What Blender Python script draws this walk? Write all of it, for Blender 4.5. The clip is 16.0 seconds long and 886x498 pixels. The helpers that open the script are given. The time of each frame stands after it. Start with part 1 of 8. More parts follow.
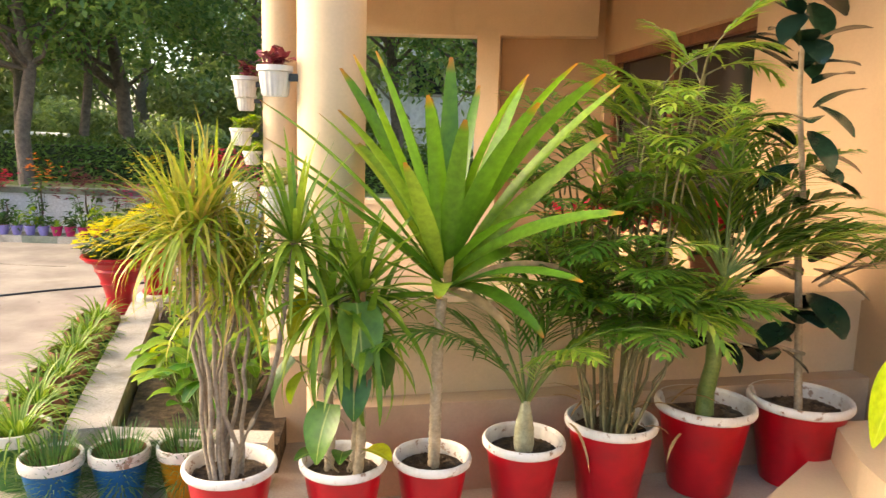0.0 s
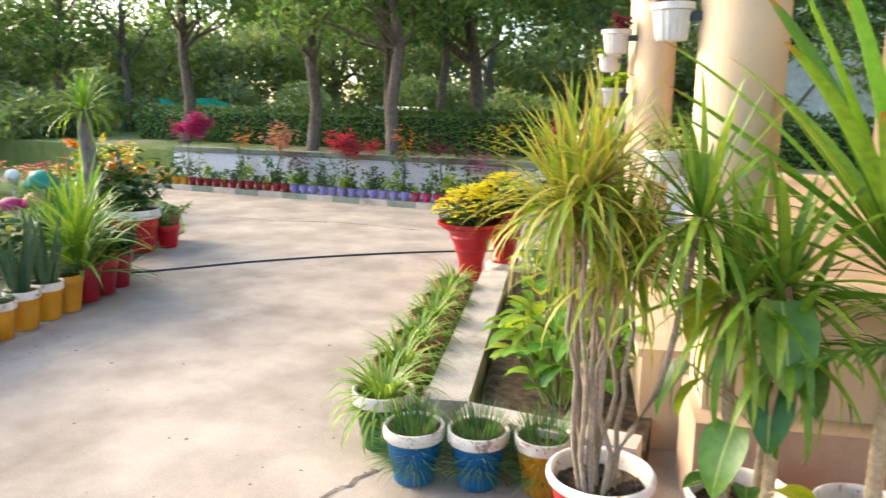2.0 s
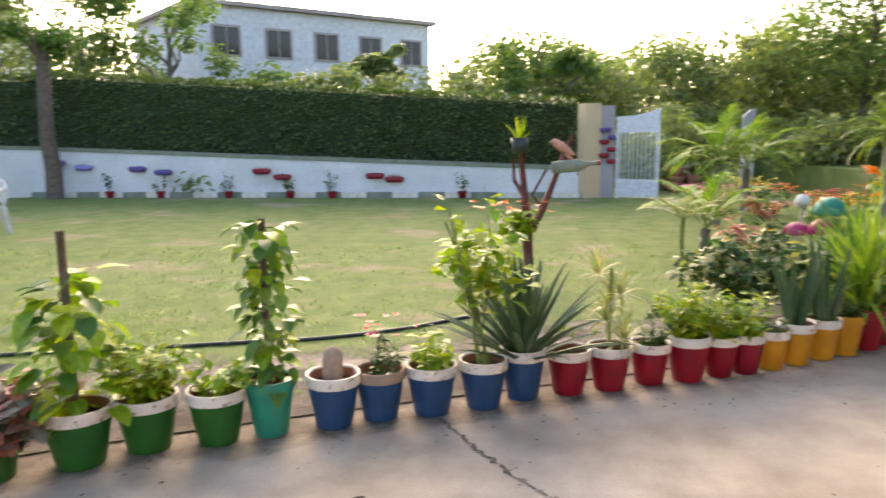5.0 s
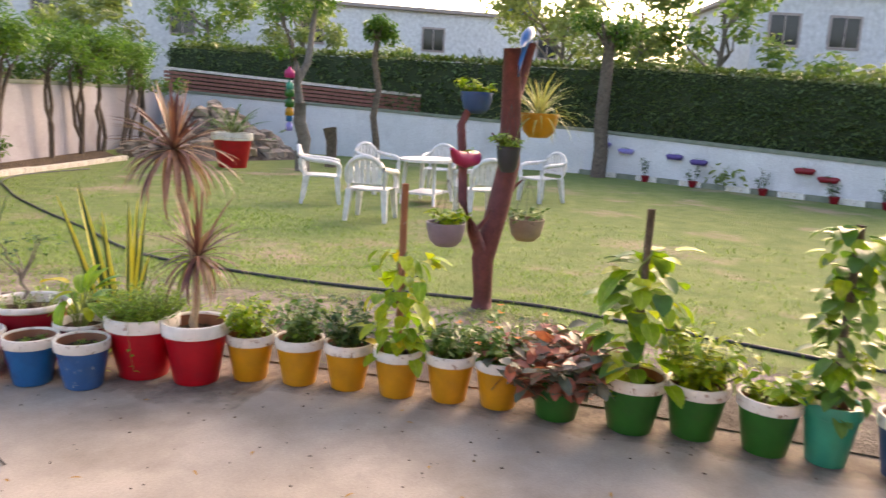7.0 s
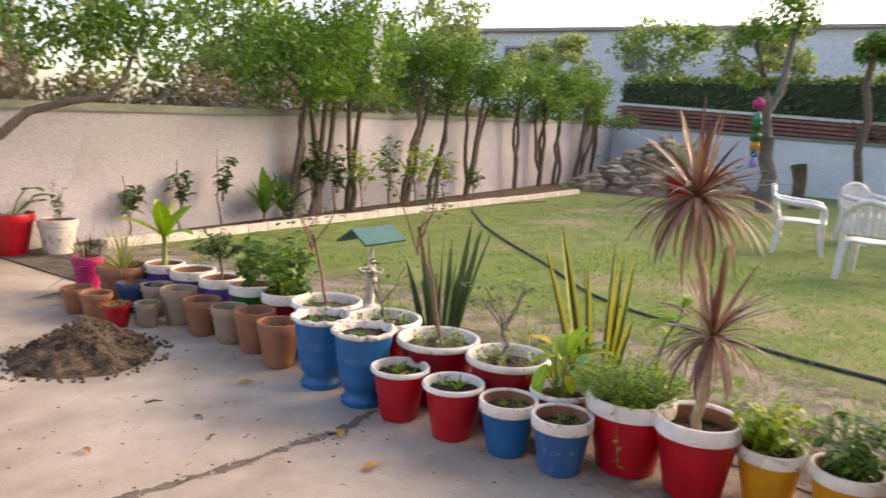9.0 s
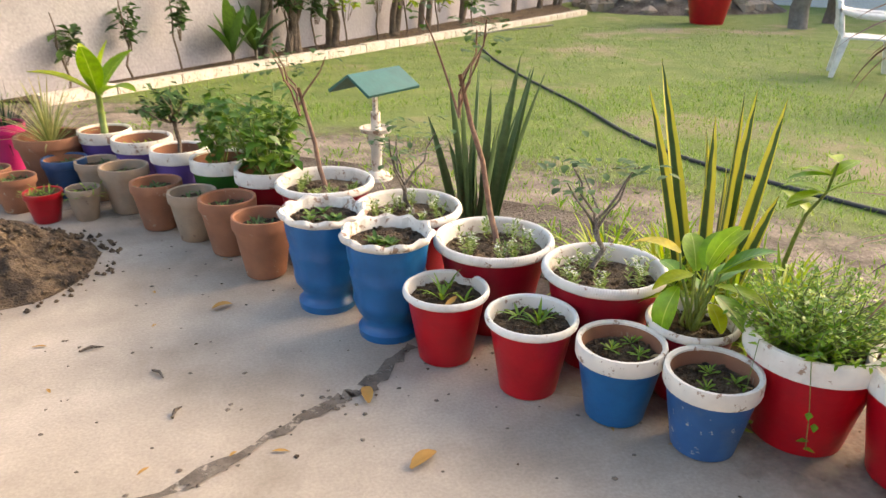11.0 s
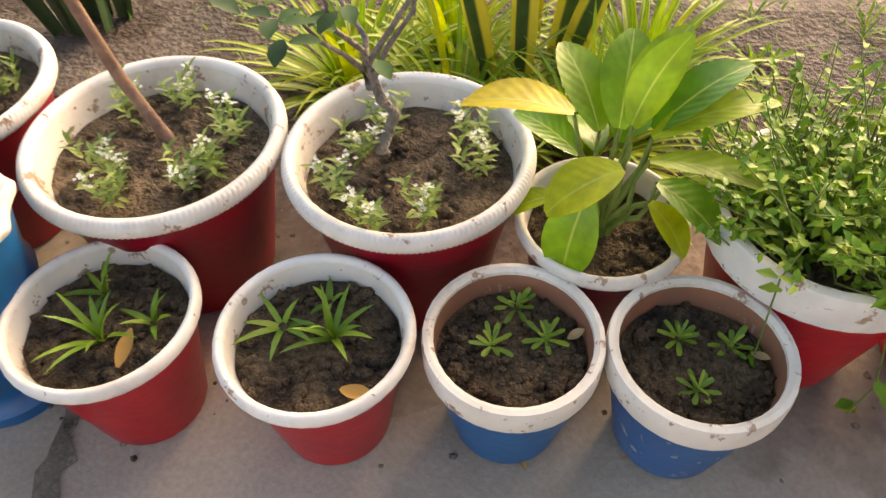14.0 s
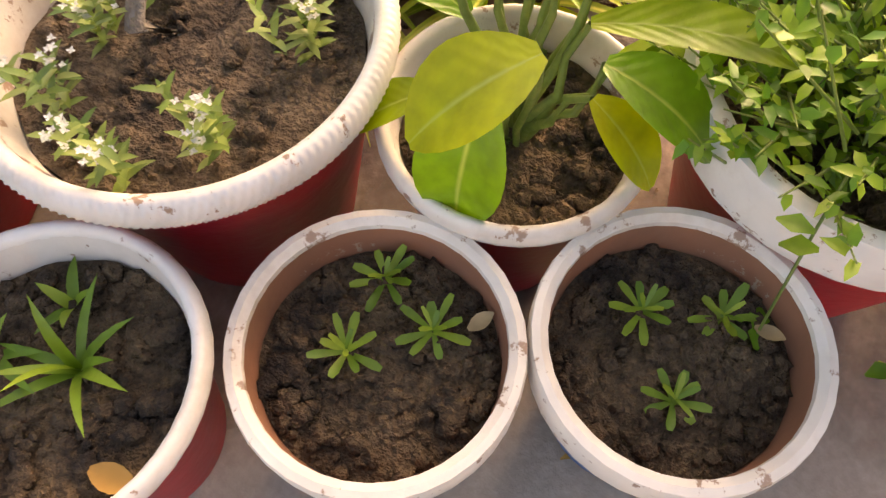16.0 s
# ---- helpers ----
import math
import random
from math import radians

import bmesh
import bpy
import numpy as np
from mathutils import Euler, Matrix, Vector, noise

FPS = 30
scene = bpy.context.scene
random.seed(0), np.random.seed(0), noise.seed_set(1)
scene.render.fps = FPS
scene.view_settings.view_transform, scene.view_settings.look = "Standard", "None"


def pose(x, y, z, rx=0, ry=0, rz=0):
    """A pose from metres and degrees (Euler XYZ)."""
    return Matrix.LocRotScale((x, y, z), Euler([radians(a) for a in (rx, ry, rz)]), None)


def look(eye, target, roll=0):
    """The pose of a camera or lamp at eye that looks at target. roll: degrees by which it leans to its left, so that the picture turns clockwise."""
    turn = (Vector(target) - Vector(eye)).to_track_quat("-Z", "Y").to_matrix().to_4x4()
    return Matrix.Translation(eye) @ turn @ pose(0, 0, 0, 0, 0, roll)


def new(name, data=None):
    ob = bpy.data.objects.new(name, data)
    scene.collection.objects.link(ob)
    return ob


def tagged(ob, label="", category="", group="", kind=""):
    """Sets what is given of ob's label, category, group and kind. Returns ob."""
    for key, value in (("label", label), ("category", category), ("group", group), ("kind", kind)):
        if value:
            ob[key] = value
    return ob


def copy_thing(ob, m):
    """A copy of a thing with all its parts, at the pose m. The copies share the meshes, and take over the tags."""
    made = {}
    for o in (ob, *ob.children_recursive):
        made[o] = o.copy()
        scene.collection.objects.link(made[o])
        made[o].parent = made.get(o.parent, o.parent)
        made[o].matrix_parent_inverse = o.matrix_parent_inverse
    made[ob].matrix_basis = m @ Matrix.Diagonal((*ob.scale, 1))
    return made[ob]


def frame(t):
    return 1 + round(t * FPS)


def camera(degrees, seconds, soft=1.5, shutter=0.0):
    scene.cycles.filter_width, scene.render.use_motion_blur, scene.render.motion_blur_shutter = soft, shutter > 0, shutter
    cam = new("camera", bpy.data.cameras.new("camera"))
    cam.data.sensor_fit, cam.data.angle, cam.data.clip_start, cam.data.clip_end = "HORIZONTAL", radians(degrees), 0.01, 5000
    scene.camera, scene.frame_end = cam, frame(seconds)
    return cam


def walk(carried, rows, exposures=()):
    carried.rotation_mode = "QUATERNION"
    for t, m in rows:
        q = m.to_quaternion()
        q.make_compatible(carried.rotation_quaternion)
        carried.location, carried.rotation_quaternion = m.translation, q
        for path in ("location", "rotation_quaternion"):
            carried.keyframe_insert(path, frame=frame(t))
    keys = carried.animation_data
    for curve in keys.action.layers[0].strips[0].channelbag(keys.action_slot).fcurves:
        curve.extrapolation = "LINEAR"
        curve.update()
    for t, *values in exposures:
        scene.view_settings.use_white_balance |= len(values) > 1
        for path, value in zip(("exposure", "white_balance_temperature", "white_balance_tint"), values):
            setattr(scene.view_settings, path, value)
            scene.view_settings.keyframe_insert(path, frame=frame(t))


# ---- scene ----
cam = camera(62.8, 16.0, 1.35, 0.3)
PATH = [
    (0, (0.222, 1.113, 1.594), (-0.093, 3.063, 1.278), 1.6),
    (0.5, (0.192, 1.144, 1.582), (-0.241, 3.067, 1.248), 1.8),
    (1, (0.088, 1.244, 1.544), (-0.517, 3.113, 1.168), 1.6),
    (1.5, (-0.043, 1.351, 1.52), (-0.882, 3.119, 1.107), 0.4),
    (2, (-0.149, 1.469, 1.517), (-1.269, 3.077, 1.116), 0.2),
    (2.5, (-0.192, 1.608, 1.528), (-1.522, 3.057, 1.164), 0.7),
    (3, (-0.261, 1.677, 1.519), (-1.729, 2.989, 1.173), 0.5),
    (3.5, (-0.399, 1.672, 1.534), (-1.994, 2.835, 1.216), -0.6),
    (4, (-0.541, 1.618, 1.513), (-2.3, 2.525, 1.224), -1.0),
    (4.5, (-0.6, 1.603, 1.498), (-2.531, 2.031, 1.2), -1.2),
    (5, (-0.639, 1.613, 1.475), (-2.613, 1.557, 1.157), -0.7),
    (7.5, (-0.578, 1.089, 1.445), (-1.869, -0.392, 1.07), 3.3),
    (8, (-0.582, 0.851, 1.434), (-1.632, -0.81, 1.06), 3.1),
    (8.5, (-0.652, 0.622, 1.446), (-1.455, -1.176, 1.094), 3.0),
    (9, (-0.737, 0.33, 1.432), (-1.289, -1.564, 1.101), 2.4),
    (9.2, (-0.761, 0.248, 1.418), (-1.221, -1.668, 1.075), 1.8),
    (11.3, (-0.869, -1.11, 1.316), (-1.48, -2.806, 0.451), -0.5),
    (11.5, (-0.9, -1.216, 1.319), (-1.561, -2.862, 0.395), -0.8),
    (12, (-0.997, -1.461, 1.28), (-1.765, -2.975, 0.224), -1.4),
    (12.5, (-1.14, -1.726, 1.252), (-1.963, -3.114, 0.07), -2.0),
    (13, (-1.262, -1.891, 1.23), (-2.138, -3.131, -0.072), -2.2),
    (13.5, (-1.356, -2.1, 1.185), (-2.299, -3.166, -0.219), -2.0),
    (14, (-1.424, -2.202, 1.131), (-2.349, -3.116, -0.389), -1.7),
    (14.5, (-1.546, -2.287, 1.069), (-2.399, -3.076, -0.559), -1.3),
    (15, (-1.683, -2.345, 0.988), (-2.461, -3.02, -0.727), -1.4),
    (15.5, (-1.753, -2.365, 0.91), (-2.469, -2.951, -0.863), -1.7),
    (16, (-1.789, -2.377, 0.857), (-2.473, -2.899, -0.948), -0.5),
]
walk(cam, [(t, look(eye, target, roll)) for t, eye, target, roll in PATH], [(0, 2.3, 7200, 9), (2, 2.28, 6300, 6), (3.5, 2.24, 5850, 7), (4.2, 2.22, 6200, 8), (5, 2.12, 7200, 12), (7.5, 2.0, 7600, 19), (9, 1.82, 7600, 17), (11.5, 2.15, 7900, 9), (13, 2.12, 8200, 11), (14.5, 2.05, 9000, 14), (16, 2.24, 9500, 22)])

# ---- light ----
world = bpy.data.worlds.new("sky")
scene.world = world
world.use_nodes = True
wn = world.node_tree.nodes
sky = wn.new("ShaderNodeTexSky")
sky.sky_type = "NISHITA"
sky.sun_disc = False
sky.sun_elevation = radians(23)
sky.sun_rotation = radians(-98)
sky.dust_density = 3.0
sky.ozone_density = 0.6
sky.air_density = 0.8
wn["Background"].inputs["Strength"].default_value = 0.15
world.node_tree.links.new(sky.outputs["Color"], wn["Background"].inputs["Color"])
sun_data = bpy.data.lights.new("sun", "SUN")
sun_data.energy = 0.6
sun_data.angle = radians(45)
sun_data.color = (1.0, 0.72, 0.45)
sun = new("sun", sun_data)
sun.matrix_world = look((-30, -4, 14), (0, 0, 1))


# ---- materials ----
def mat(name):
    m = bpy.data.materials.new(name)
    m.use_nodes = True
    return m, m.node_tree.nodes, m.node_tree.links, m.node_tree.nodes["Principled BSDF"]


def ramp_of(n, stops):
    r = n.new("ShaderNodeValToRGB")
    e = r.color_ramp.elements
    while len(e) < len(stops):
        e.new(0.5)
    for el, (p, c) in zip(e, stops):
        el.position, el.color = p, (*c, 1)
    return r


def noise_of(n, l, scale, detail=4, coords="Object", rough=0.55):
    tc = n.new("ShaderNodeTexCoord")
    t = n.new("ShaderNodeTexNoise")
    t.inputs["Scale"].default_value, t.inputs["Detail"].default_value = scale, detail
    t.inputs["Roughness"].default_value = rough
    l.new(tc.outputs[coords], t.inputs["Vector"])
    return t.outputs["Fac"]


def mixed(n, l, fac, a, b, blend="MIX"):
    m = n.new("ShaderNodeMix")
    m.data_type, m.blend_type = "RGBA", blend
    for sock, v in ((m.inputs[0], fac), (m.inputs[6], a), (m.inputs[7], b)):
        if isinstance(v, (int, float)):
            sock.default_value = v
        elif isinstance(v, tuple):
            sock.default_value = (*v, 1)
        else:
            l.new(v, sock)
    return m.outputs[2]


def bumped(n, l, b, height, strength=0.3, distance=0.01):
    k = n.new("ShaderNodeBump")
    k.inputs["Strength"].default_value, k.inputs["Distance"].default_value = strength, distance
    l.new(height, k.inputs["Height"])
    l.new(k.outputs["Normal"], b.inputs["Normal"])


def surface(name, c1, c2, scale=6, fine=60, rough=0.75, bump=0.25, stain=None, stain_scale=1.3, stain_at=(0.52, 0.68), coords="Object", distance=0.006, grain=0.2):
    """Two-scale mottled surface with an optional stain."""
    m, n, l, b = mat(name)
    f1, f2 = noise_of(n, l, scale, 5, coords), noise_of(n, l, fine, 3, coords)
    r1 = ramp_of(n, [(0.3, c1), (0.7, c2)])
    l.new(f1, r1.inputs[0])
    r2 = ramp_of(n, [(0.3, (1 - grain,) * 3), (0.7, (1 + grain * 0.6,) * 3)])
    l.new(f2, r2.inputs[0])
    col = mixed(n, l, 1.0, r1.outputs[0], r2.outputs[0], "MULTIPLY")
    if stain:
        f3 = noise_of(n, l, stain_scale, 6, coords, 0.65)
        r3 = ramp_of(n, [(stain_at[0], (0, 0, 0)), (stain_at[1], (1, 1, 1))])
        l.new(f3, r3.inputs[0])
        col = mixed(n, l, r3.outputs[0], col, stain)
    l.new(col, b.inputs["Base Color"])
    b.inputs["Roughness"].default_value = rough
    bumped(n, l, b, f2, bump, distance)
    return m


def paint(name, c, chip=(0.42, 0.22, 0.13), dirt=(0.25, 0.2, 0.16), rough=0.42, chips=0.69):
    """Brushed paint on clay or cement: faint streaks, dirt and small chips."""
    m, n, l, b = mat(name)
    f1, f2 = noise_of(n, l, 9, 4), noise_of(n, l, 45, 4)
    lo, hi = tuple(v * 0.8 for v in c), tuple(min(1, v * 1.12) for v in c)
    r1 = ramp_of(n, [(0.3, lo), (0.7, hi)])
    l.new(f1, r1.inputs[0])
    f3 = noise_of(n, l, 22, 6, "Object", 0.7)
    r3 = ramp_of(n, [(chips, (0, 0, 0)), (chips + 0.03, (1, 1, 1))])
    l.new(f3, r3.inputs[0])
    f4 = noise_of(n, l, 7, 6, "Object", 0.7)
    r4 = ramp_of(n, [(0.5, (0, 0, 0)), (0.85, (0.8, 0.8, 0.8))])
    l.new(f4, r4.inputs[0])
    col = mixed(n, l, r4.outputs[0], r1.outputs[0], dirt)
    col = mixed(n, l, r3.outputs[0], col, chip)
    l.new(col, b.inputs["Base Color"])
    b.inputs["Roughness"].default_value = rough
    bumped(n, l, b, f2, 0.25, 0.004)
    return m


def leaf_mat(name, *colors, rough=0.42, thin=0.28, stripe=None, edge=None, tip=None, veins=False):
    """Leaf: colour varied leaf by leaf, lighter midrib or stripes across, light passing through."""
    m, n, l, b = mat(name)
    g = n.new("ShaderNodeNewGeometry")
    r = ramp_of(n, [(i / max(1, len(colors) - 1), c) for i, c in enumerate(colors)])
    l.new(g.outputs["Random Per Island"], r.inputs[0])
    f = noise_of(n, l, 35, 3)
    rr = ramp_of(n, [(0.3, (0.75, 0.75, 0.75)), (0.7, (1.15, 1.15, 1.15))])
    l.new(f, rr.inputs[0])
    col = mixed(n, l, 1.0, r.outputs[0], rr.outputs[0], "MULTIPLY")
    uv = n.new("ShaderNodeUVMap")
    uv.uv_map = "leaf"
    sep = n.new("ShaderNodeSeparateXYZ")
    l.new(uv.outputs[0], sep.inputs[0])
    if stripe:
        s = ramp_of(n, [(0.0, (0, 0, 0)), (0.3, (0, 0, 0)), (0.42, (1, 1, 1)), (0.58, (1, 1, 1)), (0.7, (0, 0, 0))])
        l.new(sep.outputs[0], s.inputs[0])
        col = mixed(n, l, s.outputs[0], col, stripe)
    if edge:
        s = ramp_of(n, [(0.0, (1, 1, 1)), (0.22, (1, 1, 1)), (0.30, (0, 0, 0)), (0.70, (0, 0, 0)), (0.78, (1, 1, 1))])
        l.new(sep.outputs[0], s.inputs[0])
        col = mixed(n, l, s.outputs[0], col, edge)
    if tip:
        s = ramp_of(n, [(0.92, (0, 0, 0)), (1.0, (1, 1, 1))])
        l.new(sep.outputs[1], s.inputs[0])
        col = mixed(n, l, s.outputs[0], col, tip)
    if veins:
        # pale midrib, and side veins raised obliquely from it
        s = ramp_of(n, [(0.46, (0, 0, 0)), (0.5, (0.7, 0.7, 0.7)), (0.54, (0, 0, 0))])
        l.new(sep.outputs[0], s.inputs[0])
        patch = ramp_of(n, [(0.42, (0, 0, 0)), (0.75, (0.55, 0.55, 0.55))])
        l.new(noise_of(n, l, 11, 3), patch.inputs[0])
        col = mixed(n, l, patch.outputs[0], col, mixed(n, l, 1.0, col, (0.45, 0.72, 0.6), "MULTIPLY"))
        col = mixed(n, l, s.outputs[0], col, (0.50, 0.58, 0.16))

        def math_of(op, a, c):
            k = n.new("ShaderNodeMath")
            k.operation = op
            for sock, v in zip(k.inputs, (a, c)):
                if isinstance(v, (int, float)):
                    sock.default_value = v
                else:
                    l.new(v, sock)
            return k.outputs[0]
        side = math_of("ABSOLUTE", math_of("SUBTRACT", sep.outputs[0], 0.5), 0)
        wave = math_of("SINE", math_of("SUBTRACT", math_of("MULTIPLY", sep.outputs[1], 48), math_of("MULTIPLY", side, 26)), 0)
        bumped(n, l, b, wave, 0.12, 0.0015)
    l.new(col, b.inputs["Base Color"])
    b.inputs["Roughness"].default_value = rough
    t = n.new("ShaderNodeBsdfTranslucent")
    l.new(mixed(n, l, 1.0, col, (1.1, 1.15, 0.6), "MULTIPLY"), t.inputs["Color"])
    mx = n.new("ShaderNodeMixShader")
    mx.inputs[0].default_value = thin
    l.new(b.outputs[0], mx.inputs[1])
    l.new(t.outputs[0], mx.inputs[2])
    l.new(mx.outputs[0], n["Material Output"].inputs["Surface"])
    return m


def plain(name, c, rough=0.5, metal=0.0):
    m, n, l, b = mat(name)
    f = noise_of(n, l, 14, 5)
    r = ramp_of(n, [(0.25, tuple(v * 0.75 for v in c)), (0.75, tuple(min(1, v * 1.15) for v in c))])
    l.new(f, r.inputs[0])
    l.new(r.outputs[0], b.inputs["Base Color"])
    b.inputs["Roughness"].default_value, b.inputs["Metallic"].default_value = rough, metal
    return m


CONCRETE = surface("concrete", (0.285, 0.232, 0.184), (0.51, 0.432, 0.354), 1.9, 95, 0.85, 0.28, (0.20, 0.155, 0.118), 1.3, (0.53, 0.84), grain=0.13)
CONCRETE_KERB = surface("kerb_concrete", (0.40, 0.36, 0.30), (0.55, 0.50, 0.43), 5, 80, 0.85, 0.3, (0.26, 0.23, 0.18), 3)
SOIL = surface("soil", (0.05, 0.032, 0.018), (0.20, 0.13, 0.07), 26, 120, 0.95, 1.0, (0.03, 0.02, 0.014), 9, (0.5, 0.62), distance=0.025, grain=0.35)
SOIL_LIGHT = surface("dry_soil", (0.10, 0.066, 0.040), (0.25, 0.172, 0.106), 24, 120, 0.95, 1.0, (0.04, 0.027, 0.018), 8, (0.5, 0.62), distance=0.025, grain=0.35)
DIRT = surface("bare_earth", (0.10, 0.080, 0.066), (0.255, 0.208, 0.172), 7, 60, 0.95, 1.0, (0.07, 0.05, 0.038), 3.5, (0.47, 0.6), distance=0.03, grain=0.4)
LAWN = surface("lawn_turf", (0.115, 0.18, 0.035), (0.21, 0.26, 0.07), 3, 110, 0.95, 0.7, (0.34, 0.265, 0.18), 0.55, (0.54, 0.68), distance=0.03)
FIELD = surface("far_field", (0.09, 0.12, 0.04), (0.19, 0.19, 0.09), 0.3, 6, 0.95, 0.3)
CREAM = surface("cream_wall_paint", (0.60, 0.45, 0.29), (0.68, 0.52, 0.34), 2, 70, 0.6, 0.05, (0.50, 0.37, 0.25), 1.1, (0.58, 0.85), grain=0.04)
PLINTH_TAN = surface("tan_plinth_paint", (0.42, 0.30, 0.20), (0.50, 0.365, 0.25), 3, 70, 0.6, 0.05, (0.34, 0.24, 0.17), 1.6, (0.56, 0.8), grain=0.05)
# house wall colour with the warm orange light of the low sun mixed in
WARM_LIT_WALL = surface("warm_lit_wall_paint", (0.44, 0.29, 0.162), (0.515, 0.345, 0.20), 1.6, 60, 0.55, 0.05, (0.44, 0.28, 0.16), 0.8, (0.55, 0.85), grain=0.04)
CEILING = surface("white_ceiling_paint", (0.70, 0.64, 0.58), (0.78, 0.72, 0.66), 2, 60, 0.7, 0.1)
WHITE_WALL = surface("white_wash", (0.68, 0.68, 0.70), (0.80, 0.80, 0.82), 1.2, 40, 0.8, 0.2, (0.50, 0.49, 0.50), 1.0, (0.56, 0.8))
# stained whitewash, darkened so that the trees' shade sits in the wall colour
DIMMED_WALL = surface("dimmed_white_wash", (0.365, 0.35, 0.385), (0.445, 0.43, 0.465), 0.9, 40, 0.8, 0.2, (0.27, 0.25, 0.255), 0.8, (0.55, 0.8))
GREEN_CAP = surface("green_grey_coping", (0.17, 0.20, 0.15), (0.27, 0.29, 0.23), 5, 50, 0.8, 0.3)
WHITE = paint("white_pot_paint", (0.78, 0.75, 0.70), (0.34, 0.22, 0.15), (0.42, 0.31, 0.21), 0.5, 0.60)
WHITE_OLD = paint("worn_white_paint", (0.72, 0.67, 0.60), (0.33, 0.22, 0.16), (0.38, 0.29, 0.21), 0.6, 0.565)
RED = paint("red_pot_paint", (0.42, 0.003, 0.012), (0.22, 0.015, 0.02), (0.25, 0.012, 0.02), 0.33, 0.73)
DARK_RED = paint("crimson_pot_paint", (0.27, 0.004, 0.016), (0.15, 0.02, 0.025), (0.14, 0.006, 0.014), 0.33, 0.73)
BLUE = paint("blue_pot_paint", (0.002, 0.108, 0.30), (0.3, 0.28, 0.26), (0.015, 0.06, 0.16), 0.38, 0.69)
BLUE_PALE = paint("worn_blue_pot_paint", (0.02, 0.10, 0.27), (0.36, 0.36, 0.36), (0.10, 0.15, 0.22), 0.5, 0.62)
NAVY = paint("navy_pot_paint", (0.014, 0.06, 0.16), (0.3, 0.25, 0.2), (0.06, 0.08, 0.12), 0.45, 0.72)
YELLOW = paint("ochre_pot_paint", (0.55, 0.25, 0.008), (0.3, 0.16, 0.08), (0.40, 0.20, 0.04), 0.4, 0.72)
GREEN = paint("green_pot_paint", (0.012, 0.11, 0.012), (0.2, 0.15, 0.1), (0.035, 0.09, 0.02), 0.4, 0.72)
TEAL = paint("teal_pot_paint", (0.015, 0.25, 0.16), (0.2, 0.15, 0.1), (0.03, 0.17, 0.11), 0.4, 0.74)
PURPLE = paint("purple_pot_paint", (0.10, 0.06, 0.26), (0.3, 0.2, 0.2), (0.12, 0.08, 0.2), 0.4, 0.72)
LILAC = paint("lilac_pot_paint", (0.27, 0.24, 0.60), (0.3, 0.25, 0.3), (0.25, 0.2, 0.4), 0.4, 0.74)
MAUVE = paint("mauve_grey_paint", (0.26, 0.20, 0.24), (0.3, 0.25, 0.25), (0.22, 0.17, 0.17), 0.5, 0.7)
MAGENTA = paint("magenta_paint", (0.45, 0.015, 0.13), (0.3, 0.05, 0.1), (0.3, 0.02, 0.1), 0.4, 0.75)
TERRA = paint("terracotta", (0.29, 0.125, 0.07), (0.36, 0.26, 0.19), (0.17, 0.095, 0.06), 0.85, 0.62)
TERRA_GREY = paint("weathered_terracotta", (0.34, 0.25, 0.18), (0.2, 0.13, 0.09), (0.2, 0.16, 0.11), 0.85, 0.62)
BARK = surface("bark", (0.10, 0.075, 0.055), (0.20, 0.155, 0.12), 14, 70, 0.9, 0.9, distance=0.02)
BARK_GREY = surface("grey_bark", (0.15, 0.13, 0.115), (0.26, 0.23, 0.20), 14, 70, 0.9, 0.9, distance=0.02)
CANE = surface("pale_cane", (0.33, 0.25, 0.15), (0.50, 0.40, 0.27), 30, 90, 0.7, 0.6)
GREEN_STEM = surface("green_stem", (0.10, 0.17, 0.03), (0.22, 0.28, 0.07), 20, 90, 0.5, 0.3)
MAROON_WOOD = surface("maroon_painted_wood", (0.10, 0.022, 0.022), (0.18, 0.045, 0.04), 12, 60, 0.6, 0.6, (0.10, 0.07, 0.05), 4, (0.6, 0.75))
PLASTIC = plain("white_plastic", (0.70, 0.69, 0.68), 0.35)
RUBBER = plain("dark_hose_rubber", (0.035, 0.04, 0.045), 0.5)
WINDOW_DARK = plain("dark_window_glass", (0.02, 0.02, 0.022), 0.08)
FRAME_BROWN = surface("brown_window_wood", (0.14, 0.05, 0.025), (0.22, 0.085, 0.04), 10, 60, 0.5, 0.4)
BRICK = surface("brick", (0.22, 0.085, 0.06), (0.33, 0.15, 0.11), 8, 60, 0.85, 0.5)
ROCK = surface("rubble_stone", (0.26, 0.19, 0.14), (0.44, 0.36, 0.29), 6, 40, 0.9, 0.7, (0.16, 0.15, 0.10), 3)
NETTING = plain("green_netting", (0.015, 0.32, 0.20), 0.7)
DRY = plain("dry_leaf", (0.42, 0.22, 0.05), 0.7)
BLACK_CRACK = surface("crack_dirt", (0.12, 0.094, 0.072), (0.24, 0.195, 0.155), 12, 80, 0.95, 0.8)

L_DRAC = leaf_mat("dracaena_leaf", (0.16, 0.26, 0.025), (0.30, 0.38, 0.035), (0.46, 0.45, 0.07), (0.38, 0.26, 0.08), thin=0.36)
L_FRESH = leaf_mat("fresh_strap_leaf", (0.10, 0.22, 0.02), (0.20, 0.33, 0.03), (0.33, 0.43, 0.05), thin=0.34)
L_BIG = leaf_mat("broad_corn_leaf", (0.07, 0.19, 0.015), (0.14, 0.30, 0.022), (0.30, 0.42, 0.045), rough=0.42, thin=0.34, tip=(0.46, 0.17, 0.03))
L_PALM = leaf_mat("palm_leaflet", (0.045, 0.14, 0.015), (0.095, 0.235, 0.025), (0.18, 0.32, 0.04), thin=0.36)
L_PALM_LIGHT = leaf_mat("light_palm_leaflet", (0.13, 0.28, 0.03), (0.24, 0.40, 0.045), (0.42, 0.50, 0.08), thin=0.4)
